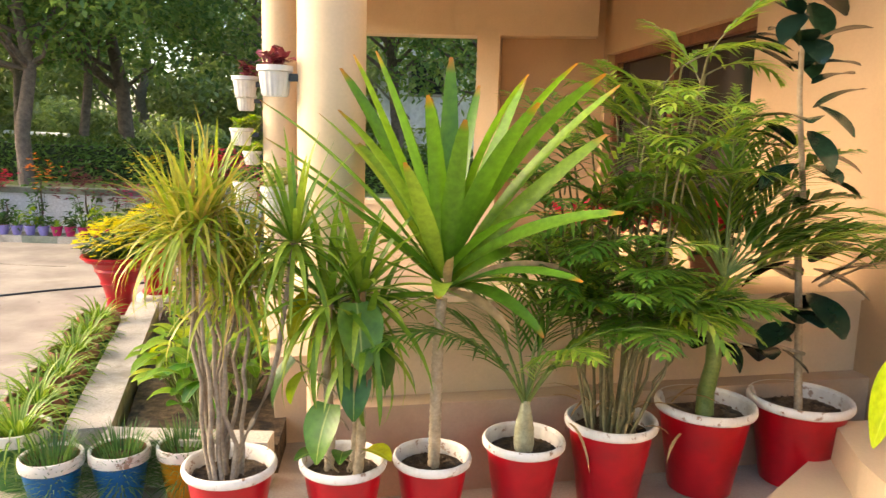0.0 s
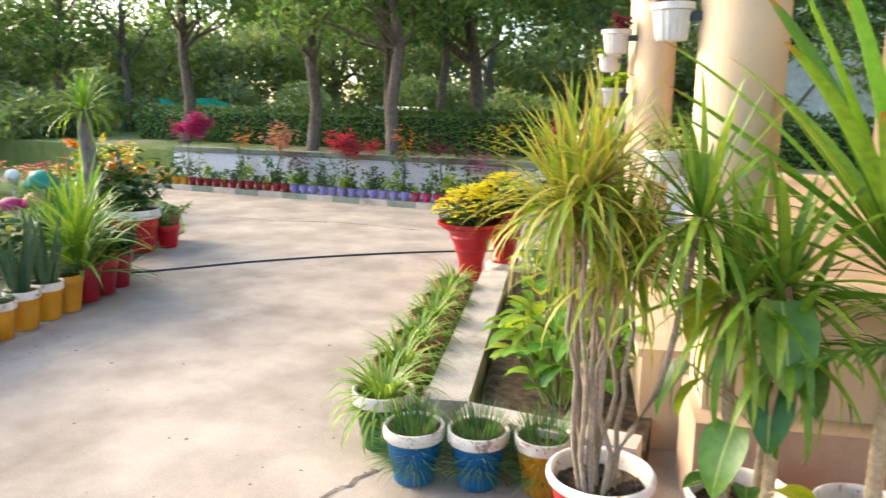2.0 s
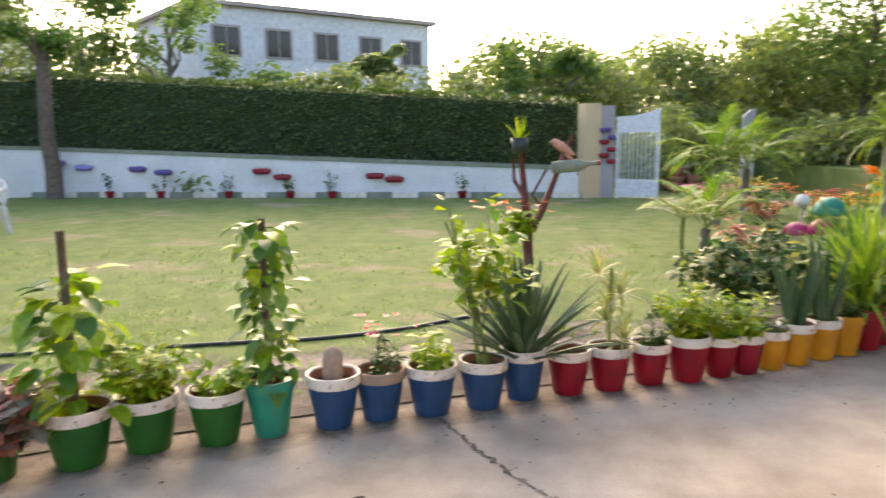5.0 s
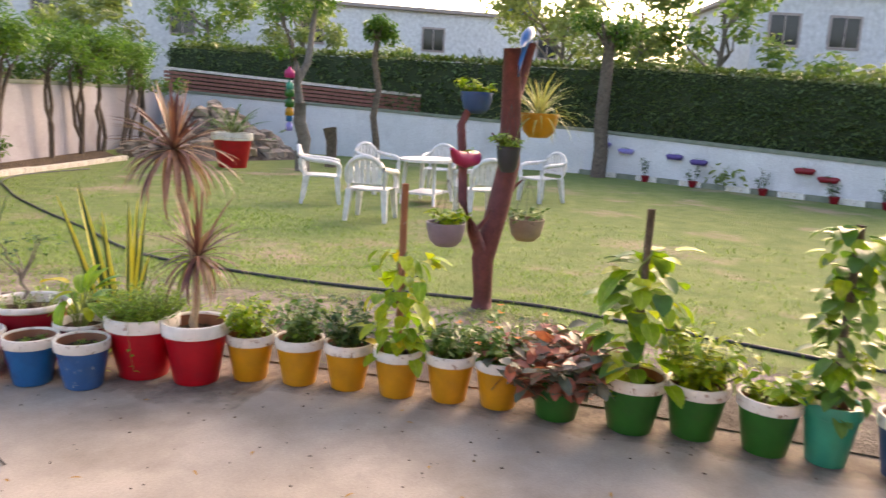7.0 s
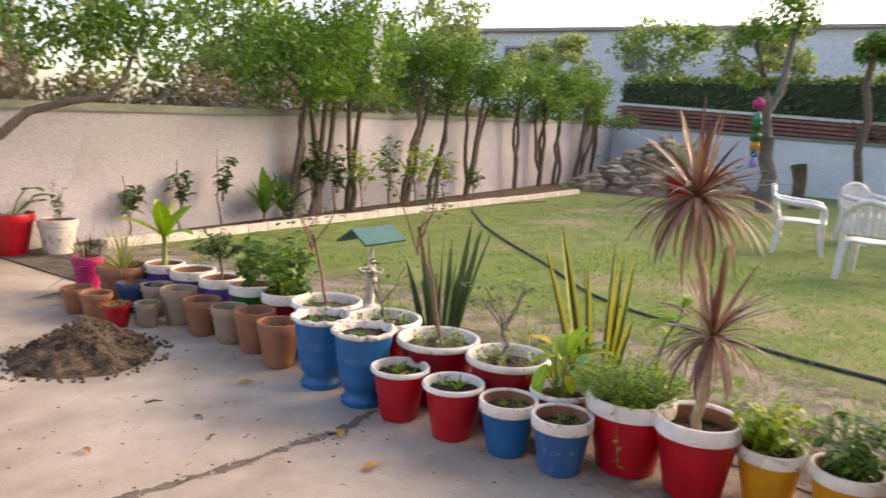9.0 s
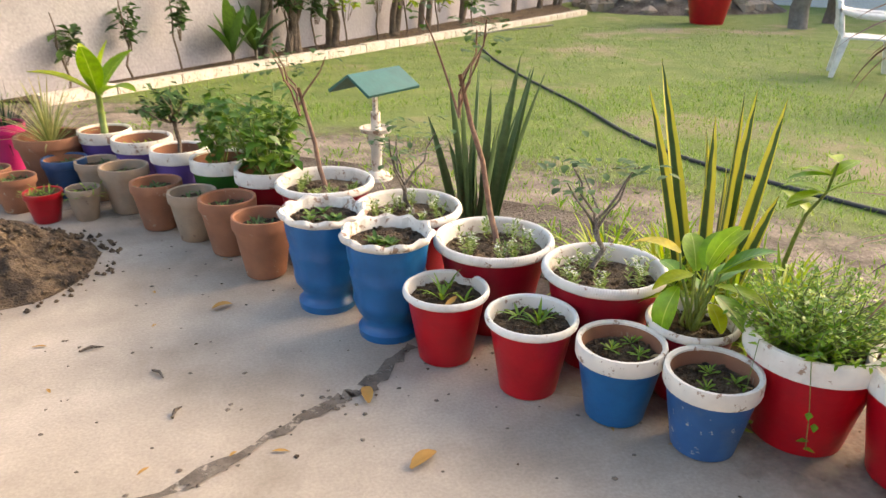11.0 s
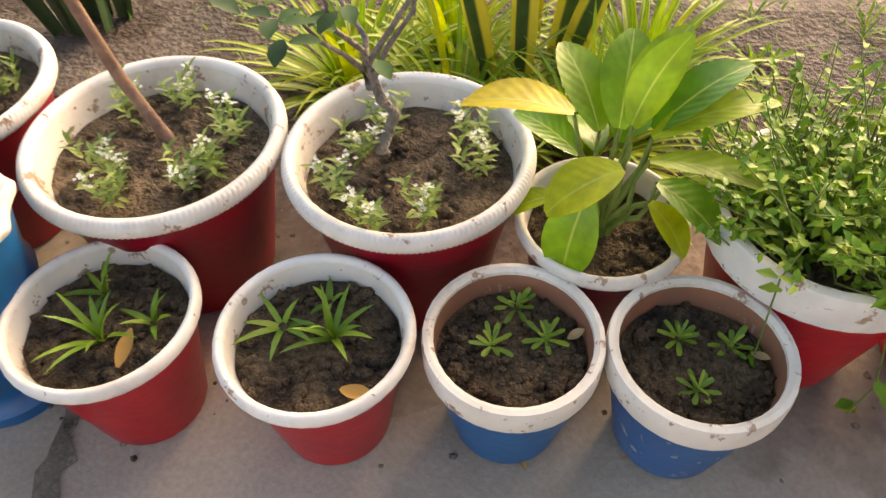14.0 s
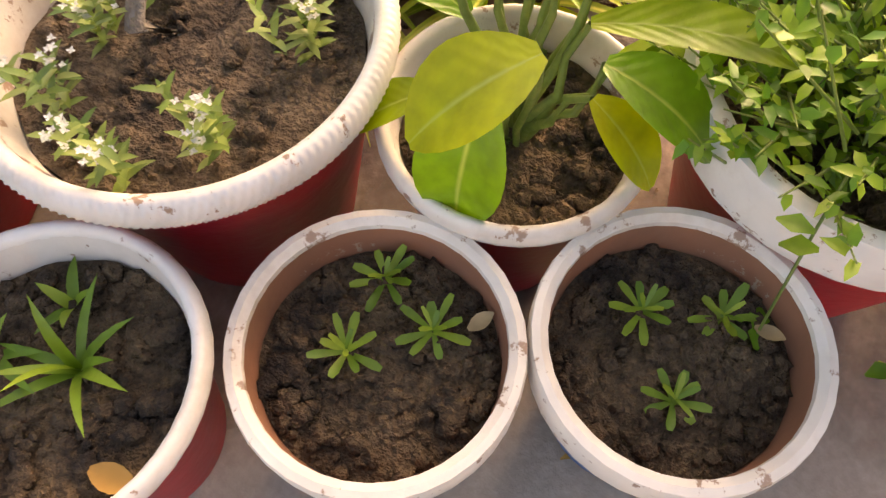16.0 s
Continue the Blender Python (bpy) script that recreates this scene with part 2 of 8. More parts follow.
L_SPIDER = leaf_mat("variegated_spider_leaf", (0.09, 0.22, 0.02), (0.17, 0.31, 0.03), (0.30, 0.40, 0.05), stripe=(0.42, 0.50, 0.11), thin=0.3)
L_GRASS = leaf_mat("dark_mondo_leaf", (0.045, 0.12, 0.03), (0.09, 0.19, 0.05), (0.18, 0.26, 0.075), thin=0.25)
L_DARK = leaf_mat("dark_green_leaf", (0.02, 0.065, 0.014), (0.045, 0.11, 0.022), (0.075, 0.155, 0.032), rough=0.55, thin=0.25)
L_MID = leaf_mat("mid_green_leaf", (0.045, 0.13, 0.018), (0.095, 0.21, 0.03), (0.19, 0.30, 0.045), thin=0.32)
L_LIME = leaf_mat("lime_leaf", (0.16, 0.31, 0.012), (0.30, 0.43, 0.016), (0.50, 0.50, 0.02), thin=0.42, veins=True)
L_YELLOW = leaf_mat("yellow_leaf", (0.42, 0.40, 0.02), (0.62, 0.48, 0.02), (0.58, 0.36, 0.02), thin=0.35, veins=True)
L_SANS = leaf_mat("sansevieria_leaf", (0.035, 0.085, 0.035), (0.07, 0.13, 0.055), (0.11, 0.17, 0.07), rough=0.4, thin=0.05)
L_SANSY = leaf_mat("gold_edged_sansevieria_leaf", (0.03, 0.075, 0.025), (0.05, 0.11, 0.035), rough=0.35, thin=0.05, edge=(0.66, 0.60, 0.07))
L_CORDY = leaf_mat("bronze_cordyline_leaf", (0.07, 0.022, 0.028), (0.15, 0.06, 0.055), (0.26, 0.13, 0.10), (0.42, 0.29, 0.20), thin=0.2)
L_RUBBER = leaf_mat("rubber_plant_leaf", (0.008, 0.022, 0.016), (0.015, 0.045, 0.025), (0.03, 0.07, 0.035), rough=0.2, thin=0.08)
L_RED = leaf_mat("red_purple_leaf", (0.10, 0.012, 0.03), (0.22, 0.03, 0.06), (0.30, 0.08, 0.09), thin=0.25)
L_CORAL = leaf_mat("coral_grey_leaf", (0.11, 0.13, 0.09), (0.20, 0.19, 0.14), (0.38, 0.12, 0.08), (0.48, 0.16, 0.10), thin=0.25)
L_PALE = leaf_mat("pale_variegated_leaf", (0.24, 0.30, 0.10), (0.38, 0.40, 0.16), (0.52, 0.46, 0.22), thin=0.3)
L_TREE = leaf_mat("tree_leaf", (0.085, 0.17, 0.06), (0.135, 0.24, 0.08), (0.20, 0.30, 0.095), (0.29, 0.36, 0.12), thin=0.6)
# woodland leaves paled to grey-green, distance haze put into the colour
L_WOOD_HAZE = leaf_mat("hazy_woodland_leaf", (0.16, 0.23, 0.10), (0.24, 0.31, 0.13), (0.33, 0.38, 0.16), thin=0.55)
L_HEDGE = leaf_mat("hedge_leaf", (0.08, 0.135, 0.05), (0.11, 0.175, 0.06), (0.145, 0.21, 0.075), rough=0.6, thin=0.3)
L_HEDGE_NORTH = leaf_mat("north_hedge_leaf", (0.08, 0.18, 0.045), (0.13, 0.25, 0.06), (0.20, 0.33, 0.085), rough=0.6, thin=0.4)
L_HEDGE_TOP = leaf_mat("hedge_top_leaf", (0.05, 0.10, 0.02), (0.10, 0.16, 0.03), (0.16, 0.22, 0.04), thin=0.3)
L_POLLARD = leaf_mat("clipped_tree_leaf", (0.055, 0.14, 0.02), (0.10, 0.21, 0.03), (0.17, 0.29, 0.045), thin=0.42)
L_TURF = leaf_mat("turf_blade", (0.13, 0.28, 0.03), (0.22, 0.38, 0.045), (0.33, 0.44, 0.085), thin=0.4)
P_YELLOW = leaf_mat("yellow_petal", (0.78, 0.66, 0.004), (0.86, 0.76, 0.01), thin=0.2)
P_PINK = leaf_mat("magenta_bract", (0.50, 0.02, 0.20), (0.66, 0.05, 0.30), thin=0.3)
P_RED = leaf_mat("red_petal", (0.58, 0.01, 0.07), (0.74, 0.03, 0.13), thin=0.25)
P_ORANGE = leaf_mat("orange_petal", (0.75, 0.16, 0.01), (0.85, 0.30, 0.02), thin=0.25)
P_WHITE = leaf_mat("white_petal", (0.70, 0.70, 0.66), (0.8, 0.8, 0.78), thin=0.2)
P_SALMON = leaf_mat("salmon_leaf", (0.60, 0.24, 0.16), (0.72, 0.40, 0.28), (0.45, 0.08, 0.07), thin=0.3)
L_LILY = leaf_mat("broad_fresh_leaf", (0.08, 0.23, 0.018), (0.16, 0.34, 0.02), (0.30, 0.44, 0.03), rough=0.33, thin=0.35, veins=True)
L_FEATHER = leaf_mat("feathery_fresh_leaf", (0.09, 0.24, 0.015), (0.18, 0.35, 0.02), (0.32, 0.45, 0.035), thin=0.38)
L_STRIPED = leaf_mat("gold_striped_leaf", (0.16, 0.30, 0.025), (0.28, 0.40, 0.04), (0.42, 0.48, 0.06), stripe=(0.62, 0.62, 0.14), thin=0.32)
L_ALYSSUM = leaf_mat("pale_alyssum_leaf", (0.13, 0.22, 0.05), (0.24, 0.33, 0.08), (0.36, 0.42, 0.13), thin=0.3)
ROSE_STEM = surface("brown_rose_stem", (0.15, 0.075, 0.05), (0.28, 0.16, 0.11), 30, 90, 0.7, 0.6)
DARK_TEAL = paint("dark_teal_paint", (0.012, 0.11, 0.10), (0.2, 0.15, 0.1), (0.02, 0.07, 0.06), 0.5, 0.7)
MUD = surface("mud_stain", (0.13, 0.095, 0.07), (0.26, 0.205, 0.16), 6, 70, 0.9, 0.6, (0.07, 0.05, 0.037), 5, (0.5, 0.65), grain=0.35)
L_STRAW = leaf_mat("dry_straw_leaf", (0.30, 0.17, 0.07), (0.44, 0.30, 0.15), (0.52, 0.38, 0.22), rough=0.7, thin=0.2)
L_ARROW = leaf_mat("arrow_climber_leaf", (0.03, 0.11, 0.012), (0.06, 0.17, 0.02), (0.12, 0.24, 0.03), rough=0.35, thin=0.25, veins=True)
CANE_GREY = surface("grey_cane", (0.20, 0.155, 0.115), (0.36, 0.295, 0.22), 30, 90, 0.75, 0.6)
BULB = surface("pale_palm_bulb", (0.28, 0.27, 0.16), (0.42, 0.41, 0.27), 18, 80, 0.6, 0.4)
L_BRUSH = leaf_mat("dry_brush_leaf", (0.13, 0.095, 0.08), (0.22, 0.165, 0.13), (0.20, 0.20, 0.10), thin=0.3)

def ragged(m, scale, lo, hi, most=0.92):
    """Lets a flat stain thin out raggedly towards its outer edge."""
    n, l = m.node_tree.nodes, m.node_tree.links
    uv = n.new("ShaderNodeUVMap")
    uv.uv_map = "leaf"
    sep = n.new("ShaderNodeSeparateXYZ")
    l.new(uv.outputs[0], sep.inputs[0])
    add, half = n.new("ShaderNodeMath"), n.new("ShaderNodeMath")
    l.new(sep.outputs[1], add.inputs[0])
    l.new(noise_of(n, l, scale, 6, "Object", 0.7), add.inputs[1])
    half.operation, half.inputs[1].default_value = "MULTIPLY", 0.5
    r = ramp_of(n, [(lo, (most,) * 3), (hi, (0, 0, 0))])
    l.new(add.outputs[0], half.inputs[0])
    l.new(half.outputs[0], r.inputs[0])
    l.new(r.outputs[0], n["Principled BSDF"].inputs["Alpha"])


ragged(MUD, 7, 0.45, 0.76)
CRACK_FILL = surface("crack_fill", (0.10, 0.078, 0.06), (0.22, 0.178, 0.14), 12, 80, 0.95, 0.8)
ragged(CRACK_FILL, 16, 0.25, 0.31)
FRINGE = surface("worn_lawn_earth", (0.22, 0.175, 0.145), (0.42, 0.345, 0.28), 5, 60, 0.95, 0.9, (0.10, 0.078, 0.06), 3, (0.5, 0.66), distance=0.02, grain=0.35)
ragged(FRINGE, 2.6, 0.42, 0.60, 0.95)
PALM_STEM = surface("brown_green_palm_stem", (0.10, 0.10, 0.04), (0.22, 0.19, 0.09), 20, 90, 0.6, 0.4)


# ---- builders ----
rng = np.random.default_rng(7)


class Build:
    """Collects vertices, faces and leaf coordinates of one mesh."""

    def __init__(self):
        self.v, self.f, self.uv, self.n = [], [], [], 0

    def add(self, verts, faces, uv=None):
        verts = np.asarray(verts, float).reshape(-1, 3)
        self.v.append(verts)
        self.uv.append(np.zeros((len(verts), 2)) if uv is None else np.asarray(uv, float).reshape(-1, 2))
        self.f.extend(tuple(int(i) + self.n for i in f) for f in faces)
        self.n += len(verts)
        return self

    def blades(self, base, az, el, length, width, droop=0.6, k=4, form="strap", fold=0.15, twist=0.0, power=1.3):
        """Leaves from the points base, heading az and rising el (radians), bending down by droop along their length."""
        base = np.asarray(base, float).reshape(-1, 3)
        n = len(base)
        az, el, length, width, droop, twist = (np.broadcast_to(np.asarray(q, float), (n,)) for q in (az, el, length, width, droop, twist))
        s = np.linspace(0, 1, k + 1)
        e = el[:, None] - droop[:, None] * s[None] ** power
        step = length[:, None] / k
        em = (e[:, 1:] + e[:, :-1]) / 2
        r = np.concatenate([np.zeros((n, 1)), np.cumsum(np.cos(em) * step, 1)], 1)
        z = np.concatenate([np.zeros((n, 1)), np.cumsum(np.sin(em) * step, 1)], 1)
        ca, sa = np.cos(az)[:, None], np.sin(az)[:, None]
        c = np.stack([base[:, :1] + r * ca, base[:, 1:2] + r * sa, base[:, 2:] + z], 2)
        prof = {"strap": np.minimum(1, 0.55 + 1.6 * s) * np.clip(1 - s, 0, 1) ** 0.55 + 0.02,
                "oval": np.sin(np.pi * np.clip(0.04 + 0.94 * s, 0, 1)) ** 0.75 + 0.02,
                "heart": np.clip(np.sin(np.pi * (0.12 + 0.87 * s)) ** 0.6 * (1.25 - 0.6 * s), 0.02, 2),
                "spoon": np.clip(0.22 + 0.9 * s ** 1.6, 0, 1) * np.clip(1.02 - s, 0, 1) ** 0.3 + 0.02,
                "spear": np.minimum(1, 0.7 + 0.8 * s) * np.clip(1 - s ** 3, 0, 1) ** 0.9 + 0.01,
                "lance": np.clip(0.34 + 1.5 * s, 0, 1) * np.clip(1.005 - s, 0, 1) ** 0.42 + 0.015,
                "grass": np.clip(1 - 0.9 * s, 0.08, 1)}[form]
        side = np.stack([-sa + 0 * e, ca + 0 * e, 0 * e], 2)
        up = np.stack([-np.sin(e) * ca, -np.sin(e) * sa, np.cos(e)], 2)
        tw = twist[:, None, None]
        side, up = side * np.cos(tw) + up * np.sin(tw), up * np.cos(tw) - side * np.sin(tw)
        w = (width[:, None] * prof[None] / 2)[:, :, None]
        if fold:
            cols, us = [c - side * w + up * w * fold * 2, c, c + side * w + up * w * fold * 2], (0, 0.5, 1)
        else:
            cols, us = [c - side * w, c + side * w], (0, 1)
        m = len(cols)
        V = np.stack(cols, 2).reshape(-1, 3)
        U = np.stack([np.broadcast_to(np.array(us)[None, None], (n, k + 1, m)), np.broadcast_to(s[None, :, None], (n, k + 1, m))], 3).reshape(-1, 2)
        per = (k + 1) * m
        quad = np.array([(j * m + a, j * m + a + 1, (j + 1) * m + a + 1, (j + 1) * m + a) for j in range(k) for a in range(m - 1)])
        F = (quad[None] + (np.arange(n) * per)[:, None, None]).reshape(-1, 4) + self.n
        self.v.append(V)
        self.uv.append(U)
        self.f.extend(map(tuple, F.tolist()))
        self.n += len(V)
        return self

    def tube(self, pts, radii, sides=7, cap=True):
        pts = np.asarray(pts, float)
        radii = np.broadcast_to(np.asarray(radii, float), (len(pts),))
        d = np.gradient(pts, axis=0)
        d /= np.linalg.norm(d, axis=1)[:, None] + 1e-9
        ref = np.where(np.abs(d[:, 2:]) > 0.9, np.array([[1.0, 0, 0]]), np.array([[0, 0, 1.0]]))
        a = np.cross(d, ref)
        a /= np.linalg.norm(a, axis=1)[:, None] + 1e-9
        b = np.cross(d, a)
        t = np.linspace(0, 2 * np.pi, sides, endpoint=False)
        ring = a[:, None] * np.cos(t)[None, :, None] + b[:, None] * np.sin(t)[None, :, None]
        V = pts[:, None] + ring * radii[:, None, None]
        F = [(i * sides + j, i * sides + (j + 1) % sides, (i + 1) * sides + (j + 1) % sides, (i + 1) * sides + j) for i in range(len(pts) - 1) for j in range(sides)]
        if cap:
            F += [tuple(range(sides)), tuple((len(pts) - 1) * sides + j for j in reversed(range(sides)))]
        return self.add(V, F)

    def lathe(self, profile, sides=36, wobble=None):
        """Turned shape from (radius, height) pairs; wobble(angle, radius, height) may shift a ring point."""
        t = np.linspace(0, 2 * np.pi, sides, endpoint=False)
        V = []
        for r, z in profile:
            for a in t:
                rr, zz = wobble(a, r, z) if wobble else (r, z)
                V.append((rr * math.cos(a), rr * math.sin(a), zz))
        F = [(i * sides + j, i * sides + (j + 1) % sides, (i + 1) * sides + (j + 1) % sides, (i + 1) * sides + j) for i in range(len(profile) - 1) for j in range(sides)]
        return self.add(V, F)

    def box(self, x0, y0, z0, x1, y1, z1):
        V = [(x, y, z) for z in (z0, z1) for x, y in ((x0, y0), (x1, y0), (x1, y1), (x0, y1))]
        return self.add(V, [(3, 2, 1, 0), (4, 5, 6, 7), (0, 1, 5, 4), (1, 2, 6, 5), (2, 3, 7, 6), (3, 0, 4, 7)])

    def prism(self, poly, z0, z1):
        """Upright prism on a counter-clockwise outline; z1 may be a list of heights."""
        n = len(poly)
        tops = z1 if isinstance(z1, (list, tuple)) else [z1] * n
        V = [(x, y, z0) for x, y in poly] + [(x, y, h) for (x, y), h in zip(poly, tops)]
        F = [tuple(reversed(range(n))), tuple(range(n, 2 * n))] + [(i, (i + 1) % n, n + (i + 1) % n, n + i) for i in range(n)]
        return self.add(V, F)

    def lump(self, c, r, seg=6, rough=0.25, flat=1.0):
        """Small uneven stone-like or bud-like body."""
        V, F = [(c[0], c[1], c[2] + r * flat)], []
        rings = max(2, seg // 2)
        for i in range(1, rings):
            p = math.pi * i / rings
            for j in range(seg):
                a = 2 * math.pi * j / seg
                q = r * (1 + rough * rng.uniform(-1, 1))
                V.append((c[0] + q * math.sin(p) * math.cos(a), c[1] + q * math.sin(p) * math.sin(a), c[2] + q * math.cos(p) * flat))
        V.append((c[0], c[1], c[2] - r * flat))
        F += [(0, 1 + j, 1 + (j + 1) % seg) for j in range(seg)]
        for i in range(rings - 2):
            F += [(1 + i * seg + j, 1 + (i + 1) * seg + j, 1 + (i + 1) * seg + (j + 1) % seg, 1 + i * seg + (j + 1) % seg) for j in range(seg)]
        o = 1 + (rings - 2) * seg
        F += [(len(V) - 1, o + (j + 1) % seg, o + j) for j in range(seg)]
        return self.add(V, F)

    def mesh(self, name, material, smooth=True):
        me = bpy.data.meshes.new(name)
        V = np.concatenate(self.v) if self.v else np.zeros((0, 3))
        me.from_pydata(V.tolist(), [], self.f)
        U = np.concatenate(self.uv)
        layer = me.uv_layers.new(name="leaf")
        idx = np.empty(len(me.loops), dtype=np.int32)
        me.loops.foreach_get("vertex_index", idx)
        layer.data.foreach_set("uv", U[idx].astype(np.float32).ravel())
        me.materials.append(material)
        if smooth:
            me.polygons.foreach_set("use_smooth", np.ones(len(me.polygons), dtype=bool))
        return me


def part(name, b, material, parent, label="", smooth=True):
    """Links a Build, or a ready mesh, as one mesh object under a thing."""
    ob = new(name, b.mesh(name, material, smooth) if isinstance(b, Build) else b)
    ob.parent = parent
    if label:
        ob["label"] = label
    if name.endswith(("foliage", "bloom", "weed", "crown")):
        ob["kind"] = "stuff"
    return ob


def thing(name, label, category, m=None, group="", kind=""):
    ob = new(name)
    ob.empty_display_size = 0.1
    if m is not None:
        ob.matrix_world = m
    return tagged(ob, label, category, group, kind)


def solid(name, b, material, label, category, kind="", smooth=False, group=""):
    return tagged(new(name, b.mesh(name, material, smooth)), label, category, group, kind)


def sharp(me, angle=40):
    """Rounds a mesh's shading only where its faces meet at a shallow angle."""
    me.set_sharp_from_angle(angle=radians(angle))
    return me


# pots: shared meshes by shape and colour
POTS = {}


def pot_meshes(shape, r, h, body, rim):
    key = (shape, r, h, body.name, rim.name)
    if key in POTS:
        return POTS[key]
    w = 0.014
    made = {}
    if shape == "plain":
        made["pot_body"] = sharp(Build().lathe([(0.001, 0.0), (r * 0.60, 0.0), (r * 0.66, 0.006), (r * 0.80, h * 0.42), (r * 0.925, h * 0.80), (r * 0.90, h * 0.80)]).mesh("pot_body", body))
        made["rim"] = sharp(Build().lathe([(r * 0.93, h * 0.79), (r * 0.985, h * 0.80), (r, h * 0.83), (r, h * 0.965), (r * 0.985, h), (r * 0.93, h * 1.004), (r * 0.875, h * 0.985), (r * 0.87, h * 0.96)]).mesh("rim", rim))
        made["inner_wall"] = Build().lathe([(r * 0.872, h * 0.965), (r * 0.855, h * 0.85), (r * 0.84, h * 0.70)]).mesh("inner_wall", TERRA if body not in (TERRA, TERRA_GREY) else body)
        soil_r, soil_z = r * 0.86, h * 0.79
    elif shape == "rolled":
        made["pot_body"] = sharp(Build().lathe([(0.001, 0.0), (r * 0.58, 0.0), (r * 0.63, 0.006), (r * 0.76, h * 0.45), (r * 0.905, h * 0.90), (r * 0.88, h * 0.90)]).mesh("pot_body", body))
        rope = (lambda a, q, z: (q + 0.0015 * math.sin(150 * a + z * 620) * (q > r * 0.95), z)) if 0.2 < r < 0.223 and h < 0.36 else None
        made["rim"] = sharp(Build().lathe([(r * 0.90, h * 0.895), (r * 0.965, h * 0.90), (r * 0.99, h * 0.912), (r, h * 0.925), (r * 1.004, h * 0.94), (r * 1.005, h * 0.955), (r * 0.998, h * 0.972), (r * 0.985, h * 0.99), (r * 0.965, h * 0.999), (r * 0.94, h * 1.003), (r * 0.90, h * 0.985), (r * 0.89, h * 0.96)], 900 if rope else 40, rope).mesh("rim", rim), 60)
        made["inner_wall"] = Build().lathe([(r * 0.892, h * 0.965), (r * 0.86, h * 0.9), (r * 0.82, h * 0.72)]).mesh("inner_wall", WHITE_OLD)
        soil_r, soil_z = r * 0.85, h * 0.83
    elif shape == "urn":
        frill = lambda a, q, z: (q + (0.006 * math.sin(11 * a) if z > h * 0.93 and q > r * 0.9 else 0), z + (0.005 * math.sin(11 * a + 1) if z > h * 0.93 and q > r * 0.8 else 0))
        relief = lambda a, q, z: (q + (0.004 * math.sin(9 * a + 30 * z) * math.sin(26 * z) if h * 0.2 < z < h * 0.9 else 0), z)
        made["pot_body"] = sharp(Build().lathe([(0.001, 0), (r * 0.66, 0), (r * 0.68, h * 0.07), (r * 0.58, h * 0.11), (r * 0.56, h * 0.17), (r * 0.70, h * 0.26), (r * 0.76, h * 0.36), (r * 0.74, h * 0.40), (r * 0.80, h * 0.55), (r * 0.83, h * 0.60), (r * 0.80, h * 0.64), (r * 0.84, h * 0.74), (r * 0.88, h * 0.85), (r * 0.90, h * 0.92), (r * 0.86, h * 0.92)], 96, relief).mesh("pot_body", body), 50)
        made["rim"] = sharp(Build().lathe([(r * 0.89, h * 0.915), (r * 0.98, h * 0.945), (r, h * 0.975), (r * 0.94, h), (r * 0.86, h * 0.985), (r * 0.82, h * 0.85)], 96, frill).mesh("rim", rim), 60)
        soil_r, soil_z = r * 0.83, h * 0.89
    elif shape == "vase":
        made["pot_body"] = sharp(Build().lathe([(0.001, 0), (r * 0.42, 0), (r * 0.44, h * 0.04), (r * 0.42, h * 0.07), (r * 0.35, h * 0.11), (r * 0.36, h * 0.28), (r * 0.44, h * 0.46), (r * 0.51, h * 0.52), (r * 0.49, h * 0.56), (r * 0.58, h * 0.68), (r * 0.65, h * 0.74), (r * 0.63, h * 0.78), (r * 0.76, h * 0.90), (r * 0.90, h * 0.95), (r * 0.86, h * 0.95)], 40).mesh("pot_body", body), 40)
        made["rim"] = sharp(Build().lathe([(r * 0.89, h * 0.945), (r, h * 0.96), (r, h), (r * 0.92, h), (r * 0.88, h * 0.9)], 40).mesh("rim", rim), 40)
        soil_r, soil_z = r * 0.9, h * 0.93
    elif shape == "bowl":
        made["pot_body"] = sharp(Build().lathe([(0.001, 0), (r * 0.5, 0.003), (r * 0.8, h * 0.25), (r * 0.95, h * 0.7), (r * 0.97, h * 0.93), (r * 0.93, h * 0.93)], 32).mesh("pot_body", body), 50)
        made["rim"] = sharp(Build().lathe([(r * 0.96, h * 0.92), (r, h * 0.94), (r, h), (r * 0.93, h), (r * 0.9, h * 0.8)], 32).mesh("rim", rim), 50)
        soil_r, soil_z = r * 0.92, h * 0.88
    k = 14
    b = Build()
    V, F = [(0, 0, soil_z + 0.006)], []
    for i in (1, 2, 3):
        for j in range(k):
            a = 2 * math.pi * j / k
            V.append((soil_r * i / 3 * math.cos(a), soil_r * i / 3 * math.sin(a), soil_z + rng.uniform(-0.008, 0.01) * (i < 3)))
    F += [(0, 1 + j, 1 + (j + 1) % k) for j in range(k)]
    for i in (0, 1):
        F += [(1 + i * k + j, 1 + (i + 1) * k + j, 1 + (i + 1) * k + (j + 1) % k, 1 + i * k + (j + 1) % k) for j in range(k)]
    b.add(V, F)
    for _ in range(300 if r < 0.16 else 190):
        a, q = rng.uniform(0, 6.28), soil_r * 0.93 * math.sqrt(rng.uniform(0, 1))
        b.lump((q * math.cos(a), q * math.sin(a), soil_z + 0.003), 0.0022 + 0.011 * rng.uniform(0, 1) ** 2.0, 6, 0.45, 0.75)
    made["soil"] = b.mesh("soil", SOIL if r < 0.19 else SOIL_LIGHT)
    POTS[key] = (made, soil_z, soil_r)
    return POTS[key]


